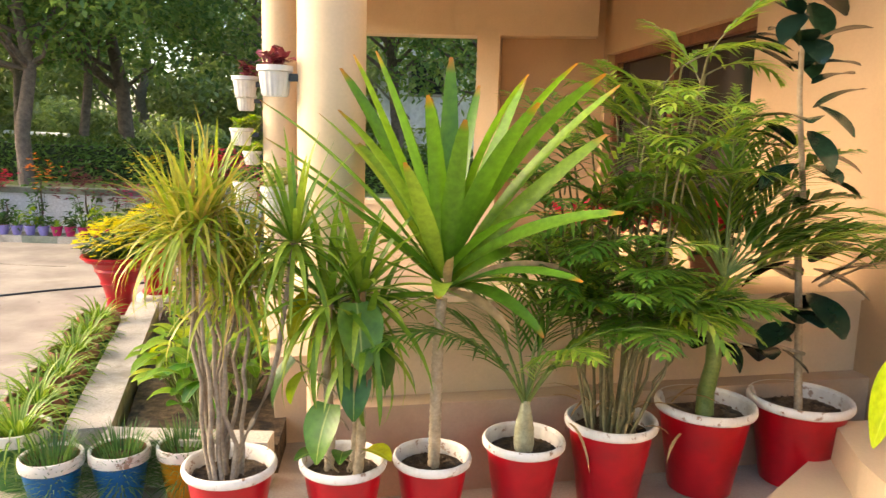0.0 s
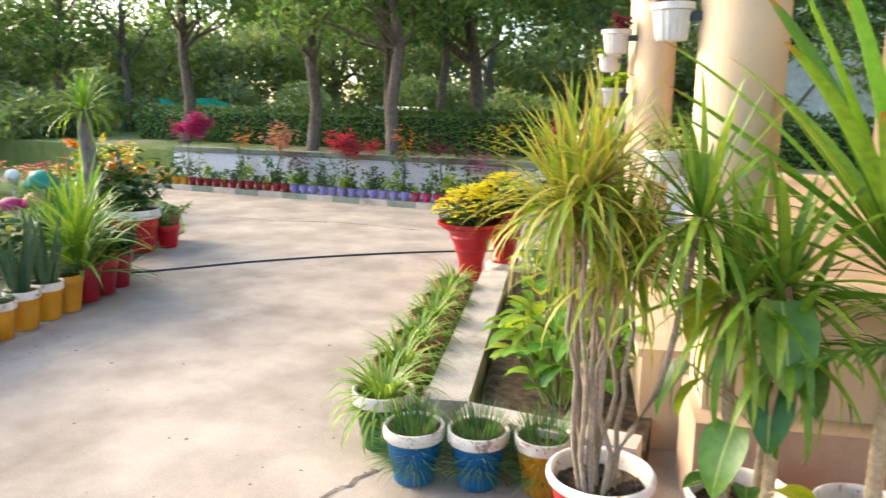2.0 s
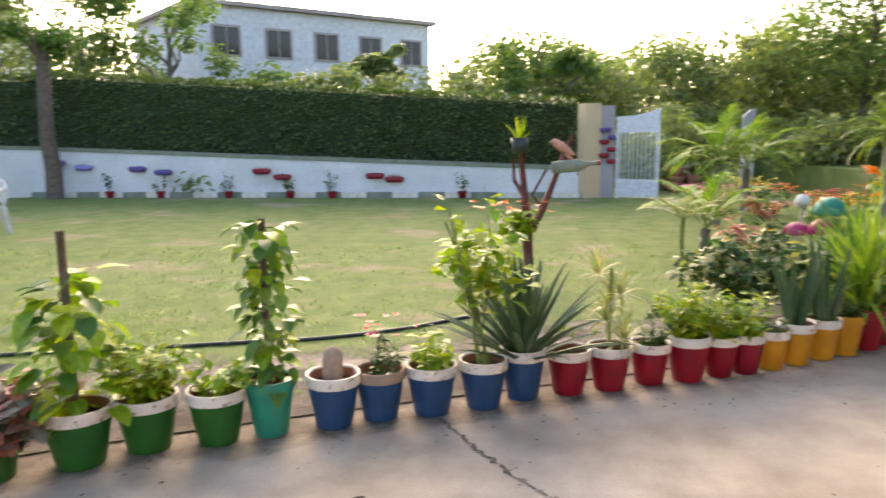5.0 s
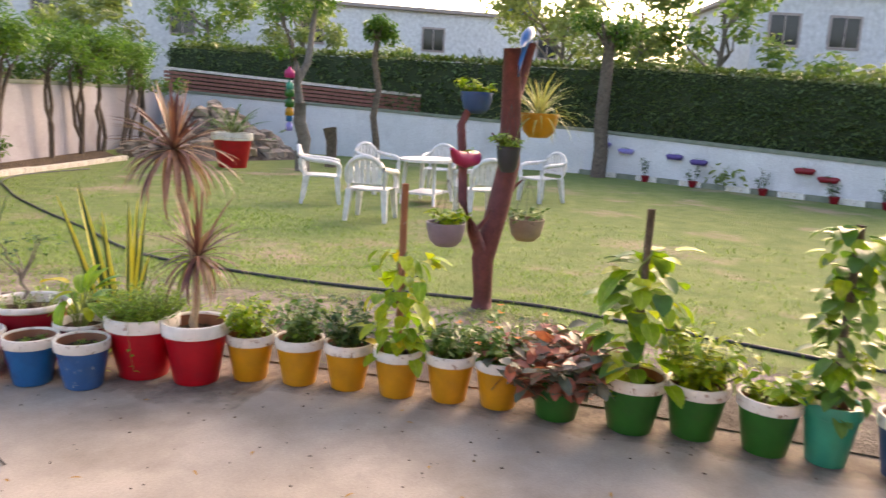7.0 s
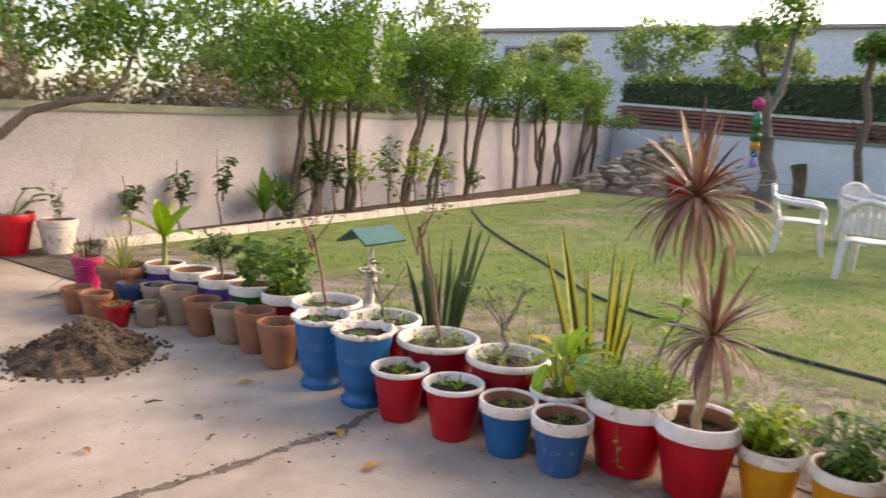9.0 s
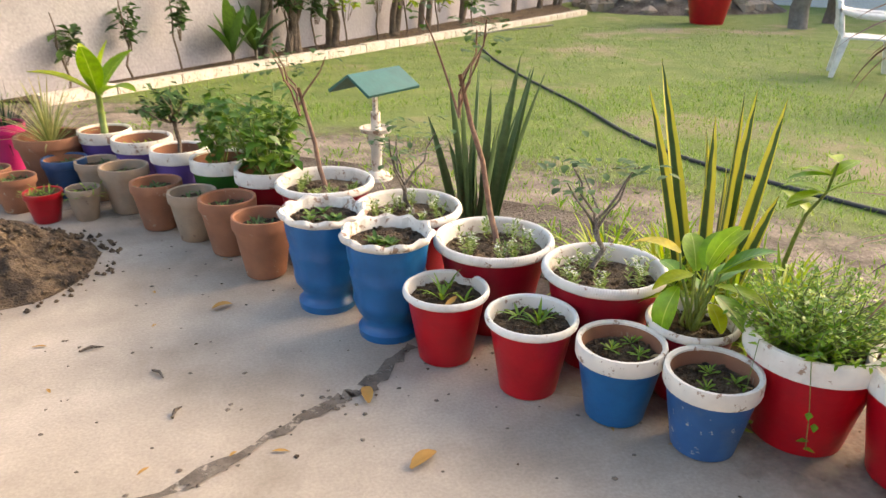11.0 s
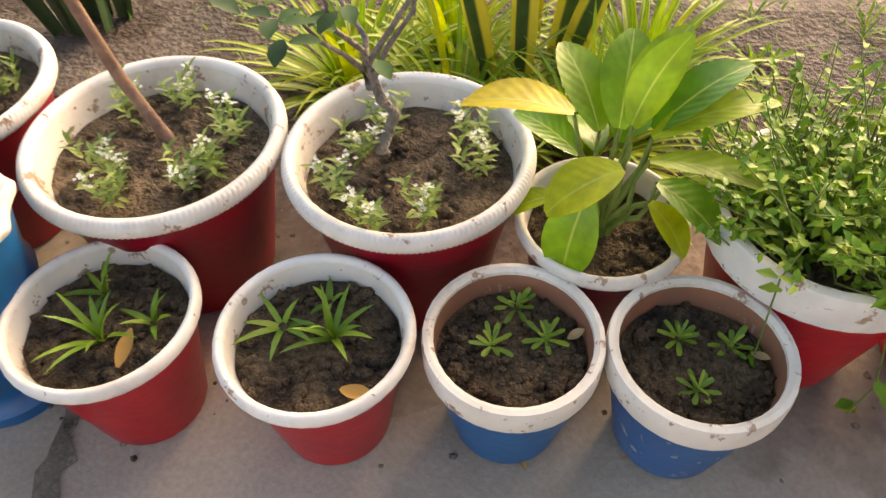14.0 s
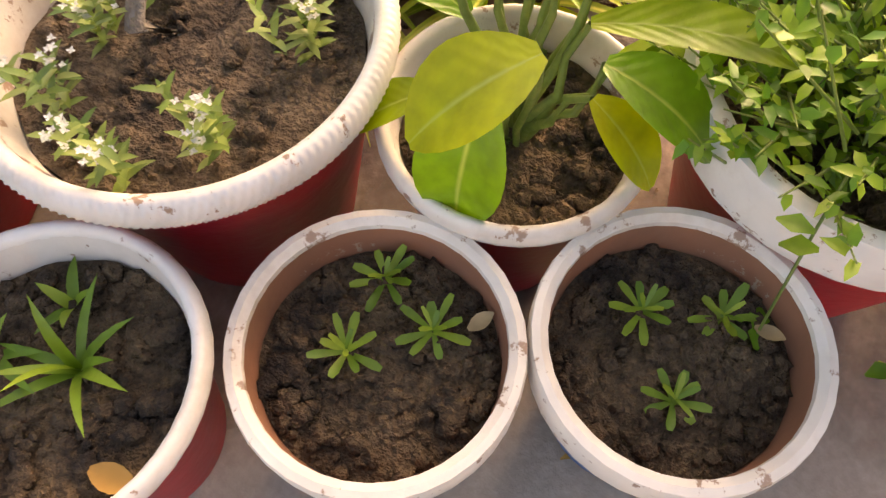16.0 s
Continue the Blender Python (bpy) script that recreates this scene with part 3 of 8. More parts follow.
def potted(x, y, shape, r, h, body, rim, label, name="potted_plant", category="potted plant", z=0.0, group="", turn=None):
    """A pot with rim and soil, as a thing; returns it with the soil's height and radius."""
    t = thing(name, label, category, pose(x, y, z, 0, 0, rng.uniform(0, 360) if turn is None else turn), group)
    meshes, sz, sr = pot_meshes(shape, r, h, body, rim)
    for nm, me in meshes.items():
        part(nm, me, None, t)
    return t, sz, sr


# plants, all about the origin of their thing, from the soil's height
def rosette(b, c, n, length, width, el=(0.2, 1.45), droop=(0.5, 1.6), k=5, form="strap", fold=0.15, spread=0.01):
    c = np.asarray(c, float)
    az = np.arange(n) * 2.39996 + rng.uniform(0, 6.28)
    q = np.linspace(0, 1, n)
    e = el[1] + (el[0] - el[1]) * q + rng.normal(0, 0.08, n)
    d = droop[0] + (droop[1] - droop[0]) * q + rng.normal(0, 0.12, n)
    off = np.stack([np.cos(az) * spread, np.sin(az) * spread, -q * spread * 2], 1)
    b.blades(c + off, az, e, length * rng.uniform(0.75, 1.1, n), width * rng.uniform(0.8, 1.15, n), d, k, form, fold)
    return b


def bush(b, stems, n, r, z0, z1, size, form="oval", k=2, fold=0.12, taper=0.6, el=(-0.5, 0.7), thick=0.004, c=(0, 0)):
    """Leaves gathered on thin wandering shoots between heights z0 and z1, within radius r."""
    shoots = max(4, int(n / 14))
    per = max(3, n // shoots)
    for s in range(shoots):
        a, q = rng.uniform(0, 6.28), math.sqrt(rng.uniform(0, 1))
        top = z0 + (z1 - z0) * rng.uniform(0.45, 1.0) * (1 - 0.35 * q * taper)
        end = np.array([c[0] + r * q * math.cos(a), c[1] + r * q * math.sin(a), top])
        start = np.array([c[0] + end[0] * 0.15 - c[0] * 0.15, c[1] + end[1] * 0.15 - c[1] * 0.15, z0])
        mid = (start + end) / 2 + np.array([*rng.normal(0, r * 0.12, 2), 0])
        p = np.array([start, mid, end])
        stems.tube(p, [thick, thick * 0.8, thick * 0.4], 4, False)
        tt = rng.uniform(0.25, 1.0, per)
        pos = ((1 - tt) ** 2)[:, None] * start + (2 * tt * (1 - tt))[:, None] * mid + (tt ** 2)[:, None] * end
        pos += rng.normal(0, size * 0.12, (per, 3))
        b.blades(pos, rng.uniform(0, 6.28, per), rng.uniform(*el, per), size * rng.uniform(0.6, 1.2, per), size * rng.uniform(0.42, 0.6, per), rng.uniform(0.2, 0.9, per), k, form, fold, rng.normal(0, 0.3, per))
    return b


def frond(b, stem, c, az, el, length, droop, n, leaflet, width, lift=0.25, k=2):
    """One feather palm leaf."""
    s = np.linspace(0, 1, 9)
    e = el - droop * s ** 1.3
    r = np.concatenate([[0], np.cumsum(np.cos((e[1:] + e[:-1]) / 2))]) * length / 8
    z = np.concatenate([[0], np.cumsum(np.sin((e[1:] + e[:-1]) / 2))]) * length / 8
    P = np.stack([c[0] + r * math.cos(az), c[1] + r * math.sin(az), c[2] + z], 1)
    stem.tube(P, np.linspace(0.008, 0.002, 9) * max(0.5, length), 5, False)
    t = np.linspace(0.22, 0.99, n)
    pos = np.stack([np.interp(t, s, P[:, i]) for i in range(3)], 1)
    ee = np.interp(t, s, e)
    ll = leaflet * np.clip(np.sin(np.pi * (0.18 + 0.78 * t)), 0.2, 1)
    for sgn in (-1, 1):
        spreadang = (1.05 - 0.55 * t) * sgn
        b.blades(pos, az + spreadang + rng.normal(0, 0.06, n), ee * 0.6 + lift + rng.normal(0, 0.08, n), ll * rng.uniform(0.85, 1.1, n), width, rng.uniform(0.4, 0.9, n), k, "spear", 0.12)


def flowers(b, pts, size, petals=6, k=1, el=0.5):
    """Little open blossoms at the points."""
    pts = np.asarray(pts, float).reshape(-1, 3)
    for i in range(petals):
        n = len(pts)
        b.blades(pts, i * 6.283 / petals + rng.uniform(0, 0.5, n), el + rng.normal(0, 0.15, n), size * rng.uniform(0.8, 1.2, n), size * 0.7, 0.5, max(2, k), "oval", 0)
    return b


def wander(p0, p1, n=6, bend=0.05):
    t = np.linspace(0, 1, n)[:, None]
    q = np.asarray(p0, float) * (1 - t) + np.asarray(p1, float) * t
    q[1:-1] += rng.normal(0, bend, (n - 2, 3)) * np.array([1, 1, 0.4])
    return q


def crown(b, clumps, n, size, k=2, form="oval", up=0.0):
    """Leaves in ragged clumps: clumps are (x, y, z, r)."""
    cl = np.asarray(clumps, float)
    w = cl[:, 3] ** 2
    pick = rng.choice(len(cl), n, p=w / w.sum())
    d = rng.normal(0, 1, (n, 3))
    d /= np.linalg.norm(d, axis=1)[:, None]
    q = rng.uniform(0, 1, n) ** 0.45
    pos = cl[pick, :3] + d * (cl[pick, 3] * q)[:, None] * np.array([1, 1, 0.75])
    b.blades(pos, rng.uniform(0, 6.28, n), rng.uniform(-1.0, 0.6, n) + up, size * rng.uniform(0.6, 1.3, n), size * rng.uniform(0.4, 0.65, n), 0.5, k, form, 0, rng.uniform(-0.8, 0.8, n))
    return b


def tree(x, y, z, height, r, label, leaves, trunk_r=0.13, lean=(0, 0), bare=2.0, leaf=0.12, clumps=26, lm=None, bm=None, name="tree", fork=False, low=0.35):
    """Tapered trunk with limbs and a ragged crown of leaf clumps."""
    t = thing(name, label, "tree", pose(x, y, z))
    top = np.array([lean[0], lean[1], height * 0.8])
    tr = Build()
    spine = wander((0, 0, -0.05), top, 7, trunk_r * 0.5)
    tr.tube(spine, np.linspace(trunk_r * 1.15, trunk_r * 0.35, 7), 9)
    cl = []
    for i in range(clumps):
        a = i * 2.4 + rng.uniform(-0.4, 0.4)
        hz = bare + (height - bare) * rng.uniform(0, 1) ** 0.9
        f = (hz - bare) / (height - bare)
        rad = r * (low + (1 - low) * math.sin(math.pi * min(1, 0.2 + 0.7 * f))) * rng.uniform(0.25, 1.0)
        px = lean[0] * hz / height + rad * math.cos(a)
        py = lean[1] * hz / height + rad * math.sin(a)
        cr = rng.uniform(0.22, 0.40) * r
        cl.append((px, py, hz, cr))
        if i % 2 == 0:
            hb = max(bare * 0.75, hz - rad * 0.9)
            b0 = np.array([np.interp(hb, spine[:, 2], spine[:, j]) for j in range(3)])
            tr.tube(wander(b0, (px, py, hz), 5, rad * 0.06), np.linspace(trunk_r * 0.4, trunk_r * 0.08, 5), 5, False)
    part("trunk", tr, bm or BARK, t)
    part("crown", crown(Build(), cl, leaves, leaf, 2), lm or L_TREE, t)
    return t


# ---- ground ----
def sheet(name, poly, z, material, label, category, thick=0.05, kind="structure"):
    return solid(name, Build().prism(poly, z - thick, z), material, label, category, kind)


ground = solid("ground", Build().box(-400, -400, -0.3, 400, 400, -0.09), FIELD, "dry green-brown open ground round the house", "ground", "structure")

# edge between paving and lawn, following the row of pots
EDGE = [(3.2, -9.0), (1.6, -7.7), (0.45, -6.2), (-0.5, -5.5), (-1.0, -5.0), (-1.5, -4.4), (-1.95, -3.75), (-2.35, -3.1), (-2.72, -2.45), (-3.05, -1.85), (-3.55, -0.95), (-3.85, -0.3), (-4.25, 0.75), (-4.65, 1.9), (-4.95, 2.75), (-5.35, 3.6), (-5.8, 4.5), (-6.6, 5.5), (-7.4, 6.6), (-9.2, 7.8), (-11.6, 8.5)]
sheet("pavement", [(6, -9.0), (6, 11.2), (-3.0, 10.6), (-6.3, 10.05), (-11.6, 9.3)] + EDGE[::-1], 0.0, CONCRETE, "pale grey cast concrete forecourt, stained and cracked", "pavement", 0.08)
line = [np.array(p) for p in EDGE[2:17]]
stain_in, stain_out = [], []
for i in range(len(line) - 1):
    d = (line[i + 1] - line[i]) / np.linalg.norm(line[i + 1] - line[i])
    for k in range(14):
        p = line[i] + (line[i + 1] - line[i]) * k / 14
        w = 0.66 + 0.14 * noise.noise((p[0] * 3, p[1] * 3, 4)) + 0.05 * noise.noise((p[0] * 9, p[1] * 9, 2))
        w *= 0.55 if i > 6 else 1
        stain_in.append((p[0], p[1]))
        stain_out.append((p[0] + d[1] * w, p[1] - d[0] * w))
n_ = len(stain_in)
solid("mud_stain", Build().add([(x, y, 0.0035) for x, y in stain_in + stain_out], [(i, i + 1, n_ + i + 1, n_ + i) for i in range(n_ - 1)], [(0, 0)] * n_ + [(0, 1)] * n_), MUD, "dark mud stain on the concrete round the pots", "stain", "structure")
LAWN_POLY = [(4.5, -9.2)] + EDGE + [(-11.6, 9.3), (-14, 9.2), (-19.5, 9), (-19.0, -9), (-14.5, -24)]
sheet("lawn", LAWN_POLY, 0.004, LAWN, "worn green lawn with bare earthy patches", "lawn", 0.08)
strip = EDGE[1:-2]
off = [(x - 0.62 + 0.12 * math.sin(4 * y), y - 0.42 + 0.35 * (y > 2)) for x, y in strip]
STRIP = strip + off[::-1]
sheet("soil_strip", strip + off[::-1], 0.012, DIRT, "strip of bare brown earth behind the pots", "soil", 0.05)

fringe_in, fringe_out = [], []
for i in range(len(off) - 1):
    for k in range(8):
        u = k / 8
        x, y = off[i][0] * (1 - u) + off[i + 1][0] * u, off[i][1] * (1 - u) + off[i + 1][1] * u
        w = 1.5 if y < -1 else 0.9
        fringe_in.append((x + 0.1, y + 0.06))
        fringe_out.append((x - 0.85 * w, y - 0.5 * w))
n_ = len(fringe_in)
solid("worn_earth", Build().add([(x, y, 0.0085) for x, y in fringe_in + fringe_out], [(n_ + i, n_ + i + 1, i + 1, i) for i in range(n_ - 1)], [(0, 0)] * n_ + [(0, 1)] * n_), FRINGE, "worn bare earth where the lawn thins out", "soil", "structure")


def inside(px, py, poly):
    c = np.zeros(len(px), bool)
    j = len(poly) - 1
    for i in range(len(poly)):
        (xi, yi), (xj, yj) = poly[i], poly[j]
        hit = ((yi > py) != (yj > py)) & (px < (xj - xi) * (py - yi) / (yj - yi + 1e-12) + xi)
        c ^= hit
        j = i
    return c


def turf(name, n, x0, x1, y0, y1, length, width, patch):
    px, py = rng.uniform(x0, x1, n), rng.uniform(y0, y1, n)
    ok = inside(px, py, LAWN_POLY) & ~(inside(px, py, STRIP) & (rng.uniform(0, 1, n) < 0.93))
    den = np.array([noise.noise((a * 0.55, b * 0.55, 3.0)) + 0.5 * noise.noise((a * 1.9, b * 1.9, 8.0)) for a, b in zip(px, py)])
    ok &= den > patch + rng.uniform(-0.35, 0.25, n)
    px, py = px[ok], py[ok]
    m = len(px)
    b = Build().blades(np.stack([px, py, np.full(m, 0.003)], 1), rng.uniform(0, 6.28, m), rng.uniform(0.5, 1.4, m), length * rng.uniform(0.5, 1.3, m), width, 0.8, 2, "grass", 0)
    return solid(name, b, L_TURF, "short uneven lawn grass", "grass", "stuff", True)


turf("grass", 34000, -6.5, -0.8, -7.5, -0.6, 0.05, 0.007, -0.15)
turf("grass", 22000, -10, 1, -13, 4, 0.045, 0.012, -0.3)


# cracks and joints in the paving: thin uneven trails of dark dirt
def crack(pts, w):
    P = []
    for (a, b) in zip(pts, pts[1:]):
        for t in np.linspace(0, 1, 9)[:-1]:
            P.append((a[0] + (b[0] - a[0]) * t + rng.normal(0, 0.008), a[1] + (b[1] - a[1]) * t + rng.normal(0, 0.008)))
    P.append(pts[-1])
    P = np.array(P)
    d = np.gradient(P, axis=0)
    nrm = np.stack([-d[:, 1], d[:, 0]], 1) / (np.linalg.norm(d, axis=1)[:, None] + 1e-9)
    ww = w * rng.uniform(0.25, 1.0, len(P))[:, None]
    L, R = P - nrm * ww, P + nrm * ww
    n = len(P)
    V = [(x, y, 0.004) for x, y in L] + [(x, y, 0.004) for x, y in R]
    b = Build().add(V, [(i, i + 1, n + i + 1, n + i) for i in range(n - 1)])
    for _ in range(int(n * 1.6)):
        i = rng.integers(0, n)
        b.lump((P[i, 0] + rng.normal(0, w), P[i, 1] + rng.normal(0, w), 0.003), rng.uniform(0.003, 0.01), 5, 0.3, 0.6)
    return b


for pts, w in (([(-1.42, -3.12), (-1.22, -2.9), (-1.09, -2.84), (-0.7, -2.61), (-0.33, -2.44), (0.6, -2.0), (2.2, -1.3)], 0.034),
               ([(-4.3, 1.45), (-4.0, 1.6), (-3.84, 1.68), (-3.51, 1.87), (-3.0, 2.2), (-2.0, 3.2), (-1.97, 3.6)], 0.014),
               ([(-7.9, 7.6), (-7.2, 7.75), (-6.4, 8.15), (-5.2, 8.3)], 0.02),
               ([(-5.0, 8.8), (-4.2, 8.55), (-3.4, 8.6)], 0.015)):
    solid("pavement_crack", crack(pts, w), CRACK_FILL, "dirt-filled crack in the concrete", "crack", "structure")


# ---- boundary walls ----
def wall(name, a, b, z0, za, zb, thick, material, label, coping=None, cap_h=0.09, over=0.03):
    """Straight wall from a to b whose top runs from za to zb, with a coping of its own."""
    ax, ay, bx, by = *a, *b
    d = Vector((bx - ax, by - ay)).normalized()
    nx, ny = -d.y * thick / 2, d.x * thick / 2
    w = solid(name, Build().prism([(ax - nx, ay - ny), (bx - nx, by - ny), (bx + nx, by + ny), (ax + nx, ay + ny)], z0, [za, zb, zb, za]), material, label, "wall", "structure")
    if coping:
        k = 1 + over * 2 / thick
        nx, ny = nx * k, ny * k
        c = Build()
        poly = [(ax - nx, ay - ny), (bx - nx, by - ny), (bx + nx, by + ny), (ax + nx, ay + ny)]
        V = [(x, y, h) for (x, y), h in zip(poly, (za, zb, zb, za))] + [(x, y, h + cap_h) for (x, y), h in zip(poly, (za, zb, zb, za))]
        c.add(V, [(3, 2, 1, 0), (4, 5, 6, 7), (0, 1, 5, 4), (1, 2, 6, 5), (2, 3, 7, 6), (3, 0, 4, 7)])
        part("coping", c, coping, w, "green-grey coping", False)
    return w


# wall colour toned down in place of the shade that falls on it
wall("wall_south", (5.5, -4.0), (-12.9, -21.9), -0.1, 1.35, 1.74, 0.24, DIMMED_WALL, "old whitewashed boundary wall, toned down for shade, with a green coping", GREEN_CAP)
wall("wall_corner", (-12.9, -21.9), (-18.5, -9.0), -0.1, 1.70, 1.16, 0.22, WHITE_WALL, "whitewashed boundary wall behind a heap of rubble", GREEN_CAP)
wall("wall_west", (-18.5, -9.0), (-17.0, 4.2), -0.1, 1.16, 0.60, 0.22, WHITE_WALL, "low whitewashed wall below a tall clipped hedge", GREEN_CAP)
wall("wall_north", (-11.9, 9.75), (-6.2, 10.45), -0.1, 0.60, 0.60, 0.2, WHITE_WALL, "low whitewashed retaining wall behind a row of pots", GREEN_CAP, 0.08)
wall("wall_north", (-6.2, 10.45), (5, 11.6), -0.1, 0.60, 0.60, 0.2, WHITE_WALL, "low whitewashed retaining wall behind a row of pots", GREEN_CAP, 0.08)
sheet("bank", [(-60, 9.9), (-12, 9.86), (-6.2, 10.55), (5, 11.7), (60, 12), (60, 90), (-60, 90)], 0.58, LAWN, "raised grassy ground behind the low wall", "ground", 0.7)

# kerb under the north row of pots, in alternate green and white lengths
kerb = thing("kerb", "low concrete kerb carrying a row of small pots, patchily painted", "kerb", pose(0, 0, 0), kind="structure")
KA, KB = np.array([-11.6, 8.95]), np.array([-3.0, 10.15])
for i in range(18):
    p, q = KA + (KB - KA) * i / 18, KA + (KB - KA) * (i + 0.985) / 18
    d = (KB - KA) / np.linalg.norm(KB - KA)
    nn = np.array([-d[1], d[0]]) * 0.38
    part("kerb_block", Build().prism([tuple(p), tuple(q), tuple(q + nn), tuple(p + nn)], -0.05, 0.09), CONCRETE_KERB if i % 2 else GREEN_CAP, kerb, "", False)

# painted kerb blocks in front of the west wall
for i in range(22):
    y0 = -9.0 + i * 0.6
    x0 = -18.28 + (y0 + 9) * 0.1136
    b = solid("lawn_kerb_block", Build().box(-0.055, 0.006, -0.05, 0.055, 0.594, 0.13), WHITE if i % 2 else GREEN_CAP, "white painted kerb block" if i % 2 else "green painted kerb block", "kerb", "structure", group="lawn kerb")
    b.matrix_world = pose(x0, y0, 0, 0, 0, -6.5)
# white edging of the planting bed below the south wall
EA, EB = np.array([0.6, -8.0]), np.array([-8.6, -15.4])
for i in range(16):
    p, q = EA + (EB - EA) * i / 16, EA + (EB - EA) * (i + 0.98) / 16
    ang = math.degrees(math.atan2(*(q - p)[::-1]))
    b = solid("bed_edging", Build().box(0, -0.06, -0.05, float(np.linalg.norm(q - p)), 0.06, 0.10 + rng.uniform(-0.01, 0.01)), WHITE_OLD, "worn white edging stone of a planting bed", "edging", "structure", group="bed edging")
    b.matrix_world = pose(p[0], p[1], 0, 0, 0, ang)
sheet("south_bed", [(0.55, -8.1), (-8.55, -15.5), (-9.3, -18.2), (1.2, -8.35)], 0.03, SOIL, "dark earth of a planting bed along the wall", "soil", 0.08)


# ---- hedges ----
def hedge(name, a, b, z0, za, zb, depth, n, size, label, n_top, lm=None):
    ax, ay, bx, by = *a, *b
    d = np.array([bx - ax, by - ay])
    ln = np.linalg.norm(d)
    d = d / ln
    nr = np.array([-d[1], d[0]])
    t = thing(name, label, "hedge", pose(0, 0, 0))
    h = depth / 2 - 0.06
    # plain solid block, its dark colour painting the shade between the leaves
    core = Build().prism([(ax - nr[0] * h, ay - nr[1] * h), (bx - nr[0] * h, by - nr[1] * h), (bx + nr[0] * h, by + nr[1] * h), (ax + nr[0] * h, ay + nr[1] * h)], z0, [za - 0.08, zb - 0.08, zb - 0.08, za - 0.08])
    part("core", core, HEDGE_CORE, t, "solid dark core with the hedge's inner shade painted in", False)
    for nm, cnt, top in (("side_foliage", n, False), ("top_foliage", n_top, True)):
        u = rng.uniform(0, ln, cnt)
        tz = za + (zb - za) * u / ln
        sd = rng.choice([-1, 1], cnt)
        if top:
            v, z = rng.uniform(-depth / 2, depth / 2, cnt), tz + rng.normal(0, 0.035, cnt)
        else:
            z = z0 + (tz - z0) * rng.uniform(0, 1, cnt)
            v = sd * (depth / 2 + rng.normal(0, 0.035, cnt))
        pos = np.stack([ax + d[0] * u + nr[0] * v, ay + d[1] * u + nr[1] * v, z], 1)
        az = np.where(sd > 0, math.atan2(nr[1], nr[0]), math.atan2(-nr[1], -nr[0])) + rng.normal(0, 0.9, cnt)
        bl = Build().blades(pos, az, rng.uniform(-0.7, 0.7, cnt) + (0.7 if top else 0), size * rng.uniform(0.6, 1.3, cnt), size * 0.55, 0.4, 2, "oval", 0, rng.normal(0, 0.5, cnt))
        part(nm, bl, L_HEDGE_TOP if top else (lm or L_HEDGE), t)
    return t


# dark green that paints in the shade inside the hedges
HEDGE_CORE = plain("hedge_inside_shade", (0.035, 0.055, 0.022), 0.9)
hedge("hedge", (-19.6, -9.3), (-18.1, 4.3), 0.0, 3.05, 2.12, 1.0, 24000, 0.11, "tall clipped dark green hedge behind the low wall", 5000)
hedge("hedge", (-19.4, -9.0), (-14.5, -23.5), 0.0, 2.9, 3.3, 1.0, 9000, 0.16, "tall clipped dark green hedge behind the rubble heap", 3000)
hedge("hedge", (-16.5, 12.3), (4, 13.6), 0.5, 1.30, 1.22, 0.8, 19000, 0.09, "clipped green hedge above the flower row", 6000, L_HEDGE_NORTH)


# ---- porch and house ----
def column(x, y, z0, z1, r, label):
    c = thing("porch_column", label, "column", pose(x, y, 0), "porch columns", "structure")
    part("shaft", sharp(Build().lathe([(r, z0 + 0.16), (r, z1)], 40).mesh("shaft", CREAM)), None, c)
    part("base", sharp(Build().lathe([(r * 1.28, z0), (r * 1.28, z0 + 0.10), (r * 1.2, z0 + 0.13), (r * 1.02, z0 + 0.165), (r * 0.9, z0 + 0.165)], 40).mesh("base", CREAM)), None, c)
    return c


column(-0.80, 4.25, 0.83, 3.0, 0.15, "thick round cream-painted porch column")
column(-1.58, 5.60, 0.2, 3.0, 0.11, "round cream-painted porch column with hanging pots")
column(-2.02, 6.65, 0.2, 3.0, 0.11, "round cream-painted porch column with hanging pots")
wall("porch_plinth", (-0.86, 4.12), (1.74, 5.20), -0.05, 0.42, 0.42, 0.46, PLINTH_TAN, "tan painted plinth of the porch")
wall("porch_parapet", (-0.86, 4.20), (1.74, 5.28), 0.42, 0.80, 0.80, 0.36, CREAM, "cream painted porch parapet wall", CREAM, 0.05, 0.02)
wall("porch_parapet", (-1.02, 4.5), (-2.1, 6.9), -0.05, 0.42, 0.42, 0.3, CREAM, "low cream wall beside the planted bed", CREAM, 0.04, 0.02)
sheet("porch_floor", [(-0.9, 4.3), (1.7, 5.35), (1.4, 6.4), (0.4, 9.3), (-2.2, 9.3), (-2.1, 6.9)], 0.36, PLINTH_TAN, "raised tan porch floor", "floor", 0.4)
sheet("ceiling", [(-1.3, 3.9), (2.3, 5.0), (2.6, 9.9), (-2.6, 9.9), (-2.7, 6.6)], 3.25, CEILING, "off-white porch ceiling slab", "ceiling", 0.2)


